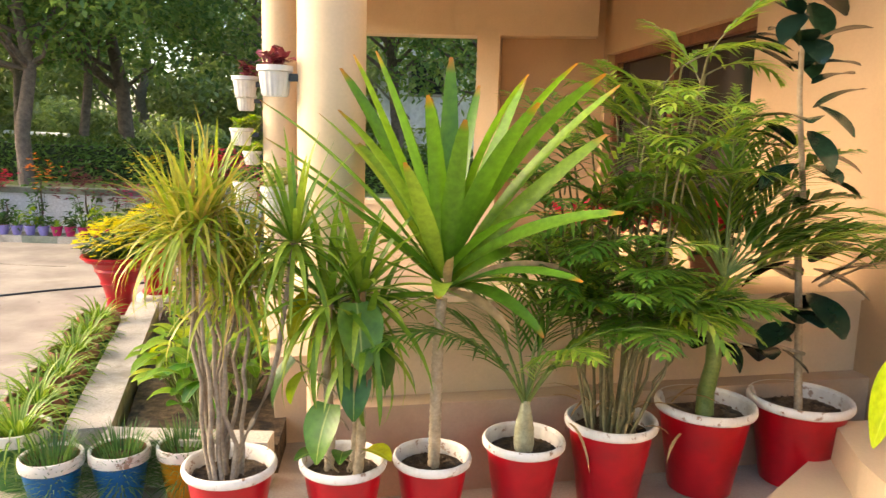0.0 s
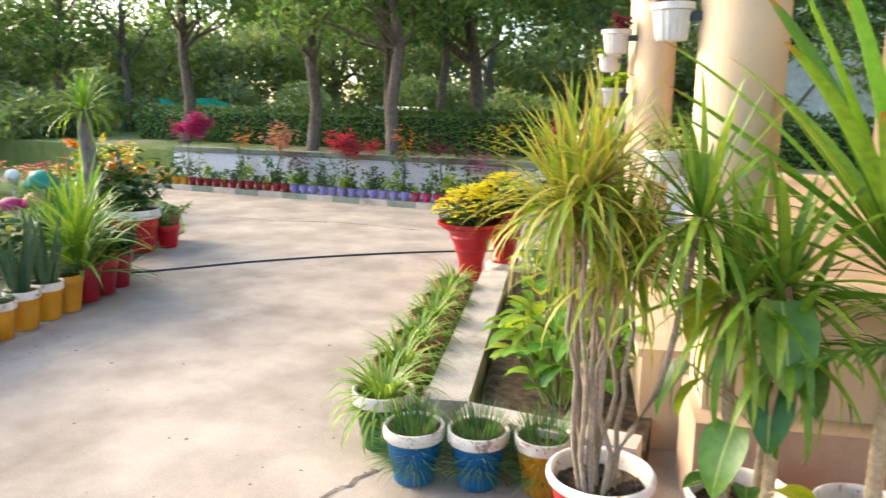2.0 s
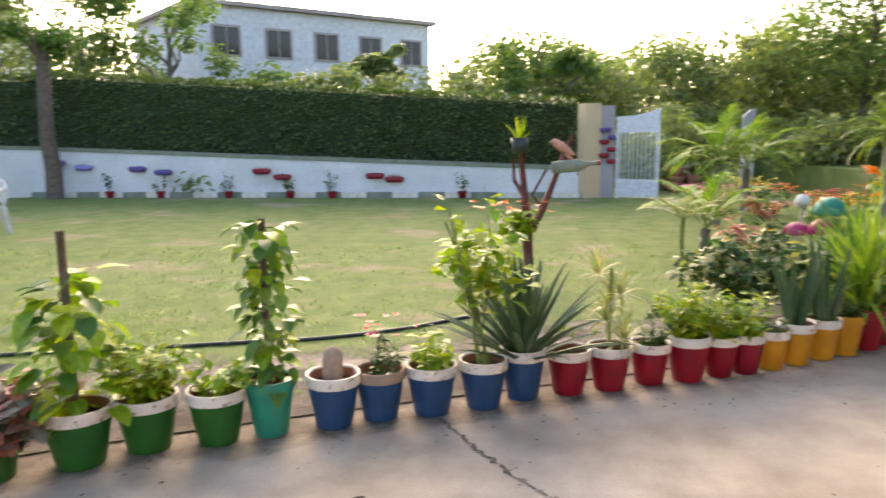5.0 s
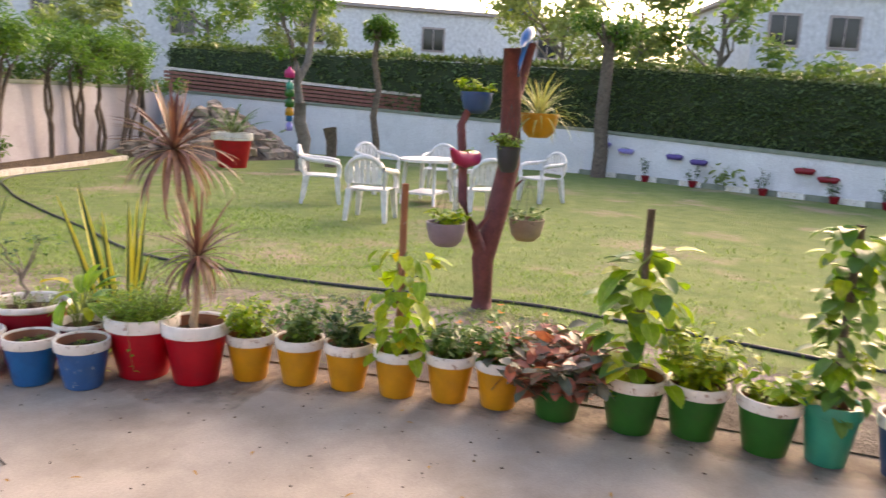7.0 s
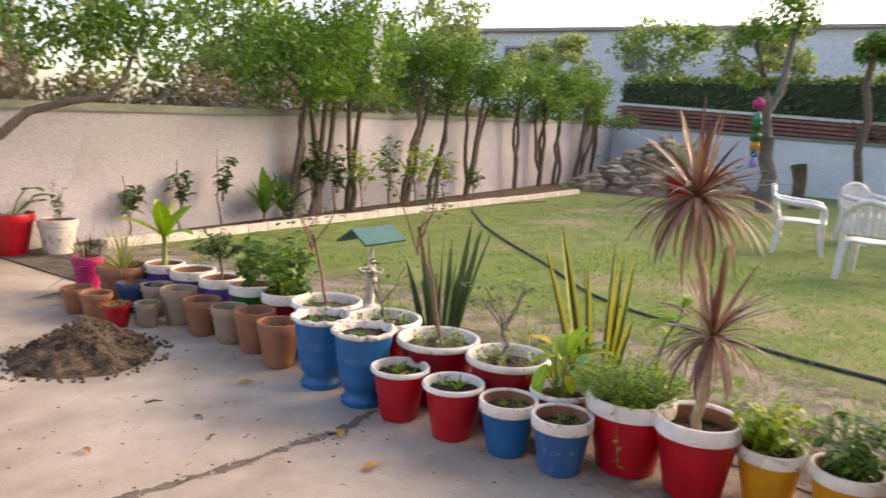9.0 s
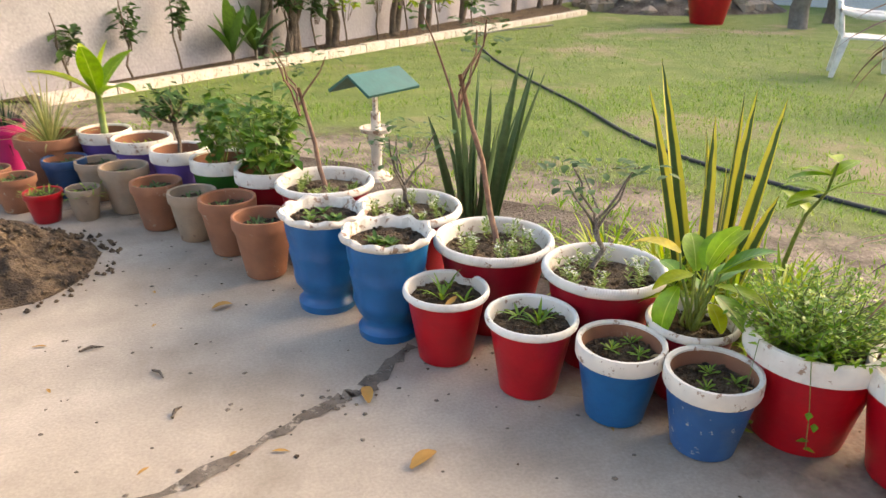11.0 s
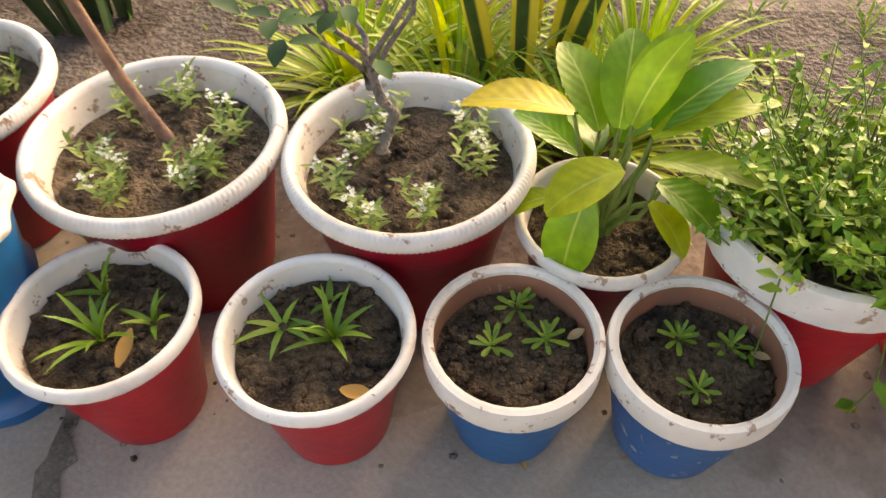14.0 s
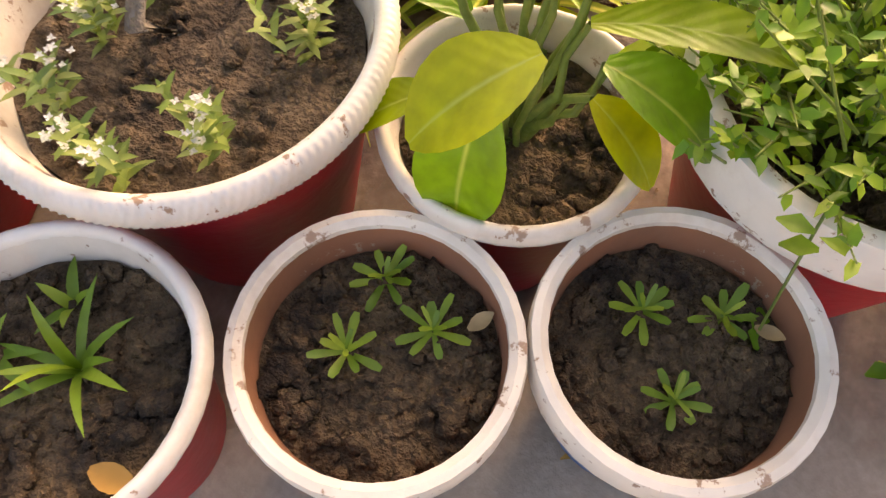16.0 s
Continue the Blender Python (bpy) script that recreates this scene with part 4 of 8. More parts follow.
def arc_beam(name, pts, z0, z1, thick, material, label):
    P = np.array(pts, float)
    d = np.gradient(P, axis=0)
    nr = np.stack([-d[:, 1], d[:, 0]], 1) / np.linalg.norm(d, axis=1)[:, None] * thick / 2
    n = len(P)
    V = [(x, y, z) for z in (z0, z1) for x, y in np.concatenate([P - nr, P + nr])]
    b = Build()
    F = []
    for i in range(n - 1):
        F += [(i + 1, i, n + i, n + i + 1), (2 * n + i, 2 * n + i + 1, 3 * n + i + 1, 3 * n + i), (i, i + 1, 2 * n + i + 1, 2 * n + i), (n + i + 1, n + i, 3 * n + i, 3 * n + i + 1)]
    F += [(0, 2 * n, 3 * n, n), (n - 1, 2 * n - 1, 4 * n - 1, 3 * n - 1)]
    b.add(V, F)
    return solid(name, b, material, label, "beam", "structure")


arc_beam("porch_beam", [(-2.15, 8.9), (-1.8, 8.98), (-1.4, 9.05), (-1.0, 9.10), (-0.5, 9.12), (0.5, 9.15)], 2.62, 3.06, 0.3, CREAM, "curved cream roof beam of the porch")
arc_beam("porch_beam", [(-2.1, 8.9), (-2.15, 7.8), (-2.02, 6.65), (-1.58, 5.6), (-0.80, 4.25)], 2.82, 3.06, 0.3, CREAM, "curved cream roof beam of the porch")
solid("porch_pier", Build().box(-0.74, 8.95, 0.36, -0.50, 9.25, 2.62), CREAM, "square cream pier at the house wall", "pier", "structure")
wall("porch_parapet", (-2.1, 9.1), (-0.6, 9.1), 0.3, 0.78, 0.78, 0.2, CREAM, "low cream parapet at the far side of the porch", CREAM, 0.05, 0.02)
wall("house_wall", (-0.5, 9.32), (0.62, 9.32), -0.05, 3.06, 3.06, 0.2, WARM_LIT_WALL, "painted house wall with warm orange light in its colour")
# long house wall with its window opening
HA, HB = Vector((0.55, 9.35)), Vector((2.72, 1.9))
hd = (HB - HA).normalized()
hn = Vector((hd.y, -hd.x))
hn = hn if hn.x > 0 else -hn
hl = (HB - HA).length


def along(u0, u1, z0, z1, t0=0.0, t1=0.22):
    q = [HA + hd * u0 + hn * t0, HA + hd * u1 + hn * t0, HA + hd * u1 + hn * t1, HA + hd * u0 + hn * t1]
    return Build().prism([tuple(v) for v in q], z0, z1)


for u0, u1, z0, z1 in ((0, 0.25, -0.05, 3.9), (0.25, 3.15, -0.05, 1.0), (0.25, 3.15, 2.45, 3.9), (3.15, hl, -0.05, 3.9)):
    # the apricot tone here is warm light carried by the wall colour
    solid("house_wall", along(u0, u1, z0, z1), WARM_LIT_WALL, "painted house wall beside the porch, warm orange light in its colour", "wall", "structure")
win = thing("window", "dark window with a brown wooden frame, set deep in the wall", "window", pose(0, 0, 0), kind="structure")
part("pane", along(0.25, 3.15, 1.0, 2.45, 0.15, 0.16), WINDOW_DARK, win, "dark glass", False)
for u0, u1, z0, z1 in ((0.25, 3.15, 2.36, 2.45), (0.25, 3.15, 1.0, 1.08), (0.25, 0.33, 1.08, 2.36), (3.07, 3.15, 1.08, 2.36), (1.65, 1.73, 1.08, 2.36)):
    part("frame", along(u0, u1, z0, z1, 0.08, 0.145), FRAME_BROWN, win, "brown wooden frame", False)
for i in range(2):
    solid("entrance_step", Build().prism([(1.06 + 0.40 * i, 3.98 + 0.12 * i), (1.30 + 0.30 * i, 2.6), (3.0, 2.6), (2.2, 4.75), (1.44 + 0.06 * i, 4.52)], 0.17 * i - 0.03, 0.17 * (i + 1)), CREAM, "cream painted step up to the house", "step", "structure")

# raised planting bed beside the porch
def bed_kerb(a, b, w, z, label):
    a, b = np.array(a), np.array(b)
    d = (b - a) / np.linalg.norm(b - a)
    nr = np.array([-d[1], d[0]]) * w
    return solid("bed_kerb", Build().prism([tuple(a), tuple(b), tuple(b + nr), tuple(a + nr)], -0.03, z), CONCRETE_KERB, label, "kerb", "structure")


bed_kerb((-2.86, 6.25), (-1.76, 3.98), -0.2, 0.225, "worn cement kerb of the planting bed")
bed_kerb((-1.76, 3.98), (-1.02, 4.10), -0.13, 0.225, "worn cement kerb of the planting bed")
sheet("planting_bed", [(-1.74, 4.02), (-1.02, 4.14), (-1.1, 4.45), (-2.15, 6.8), (-3.0, 6.55), (-2.83, 6.25)], 0.14, SOIL, "dark moist earth of the planting bed", "soil", 0.14)


# ---- pots by the south end of the lawn ----
def seedling(b, c, n, length, width, el=(0.25, 0.9), form="spoon", droop=0.4, k=3):
    az = np.arange(n) * 2.39996 + rng.uniform(0, 6.28)
    b.blades(np.asarray(c, float) + np.zeros((n, 3)), az, rng.uniform(*el, n), length * rng.uniform(0.7, 1.1, n), width * rng.uniform(0.85, 1.1, n), droop, k, form, 0.12)


def at(t, x, y):
    """The place of the world point (x, y) in a thing's own axes."""
    v = t.matrix_world.inverted() @ Vector((x, y, 0))
    return v.x, v.y


SEED = "young seedlings in dark crumbly soil, in a small "
# two red pots with narrow-leaved seedlings
for x, y, spots in ((-1.52, -3.02, [(-1.50, -3.00, 9, 0.115), (-1.55, -3.08, 7, 0.09), (-1.57, -2.97, 6, 0.075)]), (-1.716, -2.757, [(-1.738, -2.749, 10, 0.11), (-1.70, -2.82, 7, 0.085), (-1.775, -2.80, 5, 0.06)])):
    t, sz, sr = potted(x, y, "rolled", 0.147, 0.265, RED, WHITE, "young seedlings in dark soil in a small white-rimmed red pot")
    b = Build()
    for sx, sy, n, ln in spots:
        px, py = at(t, sx, sy)
        seedling(b, (px, py, sz), n, ln * 0.95, 0.0115, (0.45, 1.45), "spear", 0.8, 5)
    part("seedling_foliage", b, L_FRESH, t)
    c = at(t, x + 0.03, y + 0.085)
    part("fallen_leaf", Build().blades([(c[0], c[1], sz + 0.012)], rng.uniform(0, 6), 0.15, 0.06, 0.024, -0.5, 5, "oval", 0.25), DRY, t, "dry curled brown leaf")
# two small blue pots with three spoon-leaved seedlings each
for x, y, col, spots in ((-1.911, -2.545, BLUE, [(-1.976, -2.590), (-1.897, -2.573), (-1.961, -2.521)]), (-2.074, -2.332, BLUE_PALE, [(-2.096, -2.374), (-2.136, -2.310), (-2.038, -2.308)])):
    t, sz, sr = potted(x, y, "plain", 0.134, 0.252, col, WHITE_OLD, "three tiny seedlings in a small blue pot with chipped white band")
    b = Build()
    for sx, sy in spots:
        px, py = at(t, sx, sy)
        seedling(b, (px, py, sz + 0.006), 8, 0.037, 0.0165, (0.15, 0.9), "spoon", 0.35, 5)
        seedling(b, (px, py, sz + 0.016), 4, 0.026, 0.011, (0.6, 1.1), "spoon", 0.3, 3)
    part("seedling_foliage", b, L_FRESH, t)
    c = at(t, x - 0.07, y + 0.05)
    part("fallen_leaf", Build().blades([(c[0], c[1], sz + 0.012)], 1.0, 0.15, 0.03, 0.016, -0.6, 4, "oval", 0.2), L_STRAW, t, "dry curled tan leaf")
# blue urns with fluted rims
for x, y in ((-1.195, -3.54), (-1.375, -3.25)):
    t, sz, sr = potted(x, y, "urn", 0.167, 0.40, BLUE, WHITE_OLD, "blue footed urn with a wavy white rim and tiny seedlings", "urn_planter", "planter")
    b = Build()
    for i in range(7):
        a, q = rng.uniform(0, 6.28), sr * 0.6 * math.sqrt(rng.uniform(0, 1))
        seedling(b, (q * math.cos(a), q * math.sin(a), sz), 6, 0.045, 0.017, (0.1, 0.9), "oval", 0.5)
    part("seedling_foliage", b, L_MID, t)


def alyssum(b, fl, c, sz, h=0.075):
    n = 4
    for s in range(n):
        h = h * 0.96
        az = rng.uniform(0, 6.28)
        q = rng.uniform(0, 0.02)
        p = np.array([c[0] + q * math.cos(az), c[1] + q * math.sin(az), sz])
        top = p + np.array([0.018 * math.cos(az), 0.018 * math.sin(az), h * rng.uniform(0.7, 1.1)])
        m = 12
        tt = np.linspace(0.15, 1, m)[:, None]
        b.blades(p * (1 - tt) + top * tt, np.arange(m) * 2.4, rng.uniform(0.2, 1.1, m), 0.027, 0.0085, 0.5, 3, "spear", 0.1)
        if fl is not None and s % 2:
            flowers(fl, top + rng.normal(0, 0.006, (14, 3)), 0.0045, 4)


# large crimson pots with white roped rims, pruned rose stems and alyssum
BIGS = [(-1.285, -4.085, 0.222, [(-1.30, -4.12, 0.45)], 0), (-1.555, -3.645, 0.222, [(-1.58, -3.66, 0.14)], 1), (-1.765, -3.215, 0.22, [(-1.80, -3.24, 0.62)], 1), (-2.025, -2.868, 0.207, [(-2.055, -2.90, 0.20)], 1)]
for x, y, r, stems, fl in BIGS:
    t, sz, sr = potted(x, y, "rolled", r, 0.345, DARK_RED, WHITE, "pruned rose and alyssum in a large rope-rimmed crimson pot")
    b, f, st, lv = Build(), Build(), Build(), Build()
    for i in range(7 if fl else 5):
        a = i * 0.95 + rng.uniform(-0.2, 0.2)
        q = sr * rng.uniform(0.5, 0.8)
        alyssum(b, f if fl else None, (q * math.cos(a), q * math.sin(a)), sz, 0.085 if fl else 0.05)
    part("alyssum_foliage", b, L_ALYSSUM, t)
    if fl:
        part("bloom", f, P_WHITE, t, "tiny white blossoms")
    for sx, sy, h in stems:
        px, py = at(t, sx, sy)
        base = np.array([px, py, sz - 0.02])
        qx, qy = at(t, sx + 0.2 * h, sy - 0.2 * h)
        tip = np.array([qx, qy, sz + h])
        st.tube(wander(base, tip, 5, 0.014), np.linspace(0.012, 0.008, 5), 8)
        for j in range(5):
            a = j * 2.1 + rng.uniform(-0.4, 0.4)
            p1 = tip + np.array([0.13 * math.cos(a), 0.13 * math.sin(a), rng.uniform(0.08, 0.22)])
            w = wander(tip - np.array([0, 0, rng.uniform(0, h * 0.3)]), p1, 5, 0.012)
            st.tube(w, np.linspace(0.006, 0.0025, 5), 6)
            m = 11
            pos = p1 + rng.normal(0, 0.045, (m, 3))
            lv.blades(pos, rng.uniform(0, 6.28, m), rng.uniform(-0.3, 0.6, m), 0.042, 0.026, 0.4, 3, "oval", 0.12)
    part("rose_stem", st, BARK_GREY if stems[0][2] < 0.4 else ROSE_STEM, t)
    part("rose_foliage", lv, L_DARK, t)
# peace lily
t, sz, sr = potted(-2.178, -2.58, "rolled", 0.142, 0.27, DARK_RED, WHITE_OLD, "broad-leaved plant with yellowing leaves in a white-rimmed crimson pot", turn=0)
b, y_, st, gold = Build(), Build(), Build(), Build()
LILY = [(-1.05, 0.25, 0.17, 0.50, 0.07, 0.24, gold), (0.12, -1.0, 0.165, 0.50, 0.080, 0.165, b),
        (2.45, 0.55, 0.19, 0.34, 0.05, 0.20, y_), (2.1, 0.15, 0.20, 0.26, 0.05, 0.17, y_), (1.75, -0.2, 0.135, 0.6, 0.07, 0.15, b), (2.25, -0.15, 0.14, 0.6, 0.08, 0.10, b), (1.45, -0.3, 0.10, 0.55, 0.075, 0.13, y_),
        (-2.6, 0.95, 0.16, 0.5, 0.04, 0.19, y_), (3.2, 1.05, 0.17, 0.46, 0.04, 0.2, y_), (-2.0, 0.8, 0.16, 0.48, 0.05, 0.18, y_), (2.7, 0.8, 0.17, 0.46, 0.06, 0.2, b), (-1.5, 0.5, 0.13, 0.45, 0.06, 0.14, b), (-0.7, -0.1, 0.10, 0.5, 0.08, 0.10, y_), (-2.9, 0.4, 0.15, 0.5, 0.08, 0.15, b), (3.6, 0.3, 0.15, 0.45, 0.08, 0.13, b), (-2.3, 0.1, 0.14, 0.5, 0.09, 0.10, b), (2.9, 1.3, 0.15, 0.42, 0.02, 0.22, y_)]
for a, e, ln, w, q, zz, bb in LILY:
    tip = (q * math.cos(a), q * math.sin(a), sz + zz)
    bb.blades([tip], a, e, ln, ln * w, 0.75, 9, "oval", 0.13, rng.normal(0, 0.12))
    st.tube(wander((0.01 * math.cos(a), 0.01 * math.sin(a), sz), tip, 5, 0.006), [0.0065, 0.006, 0.005, 0.004, 0.003], 6, False)
y_.blades([(0.060, 0.045, sz + 0.215)], -0.55, -0.2, 0.125, 0.086, 0.7, 9, "oval", 0.12)
st.tube(wander((0.01, 0.01, sz), (0.060, 0.045, sz + 0.215), 5, 0.005), 0.004, 6, False)
part("foliage", b, L_LILY, t)
part("yellow_foliage", y_, L_LIME, t, "yellow-green ageing leaves")
part("golden_leaf", gold, L_YELLOW, t, "one fully yellow leaf")
part("stalk", st, GREEN_STEM, t)
# large red pot with trailing fine foliage
t, sz, sr = potted(-2.375, -2.30, "plain", 0.19, 0.335, RED, WHITE, "trailing fine green foliage filling a large white-banded red pot")
b, st = Build(), Build()
bush(b, st, 3000, 0.25, sz, sz + 0.27, 0.021, "spear", k=2, thick=0.0022)
for i in range(6):
    a = rng.uniform(0, 6.28)
    P = np.array([(0.12 * math.cos(a), 0.12 * math.sin(a), sz + 0.08), (0.2 * math.cos(a), 0.2 * math.sin(a), sz + 0.08), (0.235 * math.cos(a + 0.1), 0.235 * math.sin(a + 0.1), sz - 0.06), (0.22 * math.cos(a + 0.15), 0.22 * math.sin(a + 0.15), sz - 0.17)])
    st.tube(P, 0.0015, 4, False)
    b.blades(np.repeat(P[1:], 2, 0) + rng.normal(0, 0.01, (6, 3)), rng.uniform(0, 6.28, 6), 0.0, 0.03, 0.02, 0.5, 2, "oval", 0.1)
part("foliage", b, L_FEATHER, t)
part("stem", st, GREEN_STEM, t)
# bronze cordyline with three heads
t, sz, sr = potted(-2.53, -2.04, "plain", 0.172, 0.33, RED, WHITE, "bronze cordyline with drooping heads in a white-banded red pot", turn=0)
b, st = Build(), Build()
st.tube(wander((0, 0, sz - 0.02), (0.01, 0.02, 0.62), 6, 0.006), np.linspace(0.022, 0.019, 6), 9)
st.tube(wander((0.01, 0.02, 0.6), (0.10, -0.01, 1.20), 7, 0.008), np.linspace(0.018, 0.014, 7), 8)
rosette(b, (0.0, 0.03, 0.68), 64, 0.33, 0.019, (-0.75, 1.1), (0.5, 1.3), 8, "spear")
rosette(b, (0.0, 0.03, 0.70), 9, 0.36, 0.018, (0.9, 1.3), (0.0, 0.3), 6, "spear")
rosette(b, (0.10, -0.01, 1.22), 92, 0.37, 0.022, (-0.7, 0.9), (0.5, 1.25), 8, "spear")
rosette(b, (0.10, -0.01, 1.24), 12, 0.33, 0.026, (1.1, 1.5), (-0.1, 0.2), 6, "spear")
part("cane", st, CANE, t)
part("foliage", b, L_CORDY, t)
# sansevierias
for x, y, n, ln, lm, lab in ((-2.05, -4.20, 26, 0.80, L_SANS, "clump of tall grey-green sansevieria standing in the earth"), (-2.66, -3.12, 9, 0.96, L_SANSY, "gold-edged sansevieria with tall stiff leaves")):
    t = thing("sansevieria", lab, "plant", pose(x, y, 0.0))
    for i in range(n):
        az, q = rng.uniform(0, 6.28), rng.uniform(0.02, 0.13)
        part("leaf", Build().blades([(q * math.cos(az), q * math.sin(az), -0.005)], az, rng.uniform(1.3, 1.54), ln * rng.uniform(0.5, 1.1), 0.05 if n > 10 else 0.072, rng.uniform(-0.1, 0.15), 7, "spear", 0.3, rng.uniform(-1.5, 1.5)), lm, t)
# gold-striped spider plants and ground greenery behind the pots
for x, y, n in ((-2.36, -3.42, 110), (-2.80, -2.88, 130), (-2.42, -3.12, 90), (-2.62, -3.32, 110), (-2.55, -2.85, 100)):
    t = thing("ground_plant", "low yellow-green striped foliage growing in the earth", "plant", pose(x, y, 0.0), "ground plants")
    part("foliage", rosette(Build(), (0, 0, 0.01), n, 0.34, 0.024, (0.1, 0.9), (0.7, 1.7), 7, spread=0.06), L_STRIPED, t)
    part("young_foliage", rosette(Build(), (0, 0, 0.02), int(n * 0.6), 0.30, 0.022, (0.8, 1.5), (0.8, 1.9), 7, spread=0.04), L_LIME, t, "upright lime young leaves")
t = thing("yellowing_shrub", "thin shrub with a few yellow leaves", "shrub", pose(-3.02, -3.12, 0))
b, st = Build(), Build()
st.tube(wander((0, 0, 0), (-0.12, 0.05, 0.55), 6, 0.015), np.linspace(0.012, 0.005, 6), 6)
for i in range(9):
    q = rng.uniform(0.5, 1.05)
    b.blades([(-0.12 * q, 0.05 * q, 0.55 * q)], rng.uniform(0, 6.28), rng.uniform(0, 0.8), 0.17, 0.065, 0.5, 5, "oval", 0.15)
part("stem", st, GREEN_STEM, t)
part("foliage", b, L_LIME, t)
# bird feeder with a teal roof
t = thing("bird_feeder", "small white turned post with a tray and a teal pitched roof", "bird feeder", pose(-1.75, -5.10, 0, 0, 0, 35))
part("post", sharp(Build().lathe([(0.001, 0), (0.10, 0), (0.09, 0.03), (0.03, 0.06), (0.035, 0.2), (0.055, 0.26), (0.03, 0.32), (0.028, 0.42)], 20).mesh("post", WHITE_OLD)), None, t)
part("tray", Build().lathe([(0.001, 0.30), (0.09, 0.30), (0.10, 0.325), (0.09, 0.325), (0.085, 0.31), (0.001, 0.31)], 24), WHITE_OLD, t, "", False)
part("roof_post", Build().box(-0.012, -0.012, 0.32, 0.012, 0.012, 0.62), WHITE_OLD, t, "", False)
part("roof", Build().add([(-0.22, -0.16, 0.56), (0.22, -0.16, 0.56), (0.22, 0, 0.66), (-0.22, 0, 0.66), (-0.22, 0.16, 0.56), (0.22, 0.16, 0.56), (-0.22, -0.15, 0.545), (0.22, -0.15, 0.545), (0.22, 0, 0.645), (-0.22, 0, 0.645), (-0.22, 0.15, 0.545), (0.22, 0.15, 0.545)], [(0, 1, 2, 3), (3, 2, 5, 4), (9, 8, 7, 6), (10, 11, 8, 9), (0, 6, 7, 1), (4, 5, 11, 10), (0, 3, 9, 6), (3, 4, 10, 9), (1, 7, 8, 2), (2, 8, 11, 5)]), DARK_TEAL, t, "teal roof", False)

# back row and front row of pots further on
BACK = [(-1.06, -4.42, 0.16, 0.33, DARK_RED, WHITE, "bush"), (-0.85, -4.68, 0.155, 0.33, GREEN, WHITE, "young"), (-0.64, -4.96, 0.15, 0.32, PURPLE, WHITE, "tree"), (-0.44, -5.26, 0.165, 0.32, PURPLE, WHITE_OLD, "low"), (-0.22, -5.52, 0.15, 0.32, PURPLE, WHITE_OLD, "banana"), (0.08, -5.55, 0.19, 0.30, TERRA, TERRA, "dry"), (0.40, -5.95, 0.12, 0.30, MAGENTA, MAGENTA, "spiky")]
for x, y, r, h, c, rm, kind in BACK:
    words = {"bush": "leafy green bush", "young": "tall thin young plants", "tree": "small dark-leaved tree", "low": "low green seedlings", "banana": "young broad-leaved banana-like plant", "dry": "dry grassy straw-coloured plant", "spiky": "spiky dark purple plant"}[kind]
    colour = {DARK_RED: "crimson", GREEN: "green", PURPLE: "purple", TERRA: "terracotta", MAGENTA: "magenta"}[c]
    t, sz, sr = potted(x, y, "plain", r, h, c, rm, words + " in a " + colour + " pot with a pale rim")
    b, st = Build(), Build()
    if kind == "bush":
        bush(b, st, 420, 0.26, sz, sz + 0.55, 0.075)
        lm = L_MID
    elif kind == "young":
        bush(b, st, 130, 0.13, sz, sz + 0.5, 0.085)
        lm = L_MID
    elif kind == "tree":
        st.tube(wander((0, 0, sz), (0, 0, sz + 0.25), 4, 0.01), 0.012, 6)
        bush(b, st, 220, 0.2, sz + 0.2, sz + 0.42, 0.06)
        lm = L_DARK
    elif kind == "low":
        for i in range(9):
            seedling(b, (rng.uniform(-0.1, 0.1), rng.uniform(-0.1, 0.1), sz), 6, 0.06, 0.02)
        lm = L_LIME
    elif kind == "banana":
        st.tube([(0, 0, sz), (0, 0, sz + 0.3)], [0.022, 0.016], 8)
        rosette(b, (0, 0, sz + 0.28), 7, 0.36, 0.12, (0.4, 1.4), (0.3, 0.9), 6, "oval")
        lm = L_LIME
    elif kind == "dry":
        rosette(b, (0, 0, sz), 70, 0.42, 0.012, (0.6, 1.5), (0.3, 0.9), 4)
        lm = L_PALE
    else:
        rosette(b, (0, 0, sz), 60, 0.32, 0.014, (0.1, 1.5), (0.2, 0.7), 4, spread=0.04)
        lm = L_RUBBER
    part("foliage", b, lm, t)
    if st.v:
        part("stem", st, GREEN_STEM if kind != "tree" else BARK, t)
FRONT = [(-0.985, -3.90, 0.128, 0.27, TERRA), (-0.855, -4.20, 0.13, 0.265, TERRA), (-0.70, -4.42, 0.115, 0.24, TERRA_GREY), (-0.53, -4.63, 0.125, 0.24, TERRA), (-0.36, -4.93, 0.125, 0.25, TERRA_GREY), (-0.20, -5.20, 0.12, 0.22, TERRA_GREY), (-0.02, -5.30, 0.12, 0.22, NAVY), (-0.16, -4.86, 0.085, 0.17, TERRA_GREY), (0.03, -4.88, 0.095, 0.16, RED), (0.20, -5.10, 0.11, 0.19, TERRA), (0.36, -5.30, 0.11, 0.19, TERRA)]
for x, y, r, h, c in FRONT:
    colour = {TERRA: "terracotta", TERRA_GREY: "grey weathered clay", NAVY: "dark blue", RED: "red"}[c]
    t, sz, sr = potted(x, y, "plain", r, h, c, c, "small green seedlings in a bare " + colour + " pot")
    b = Build()
    for i in range(6):
        seedling(b, (rng.uniform(-0.06, 0.06), rng.uniform(-0.06, 0.06), sz), 6, 0.05 if r > 0.1 else 0.08, 0.015, (0.2, 1.0))
    part("foliage", b, L_GRASS if r > 0.1 else L_SPIDER, t)
# big planters by the wall
t, sz, sr = potted(1.42, -7.72, "plain", 0.24, 0.42, RED, RED, "large-leaved plant in a tall red planter")
b, st = Build(), Build()
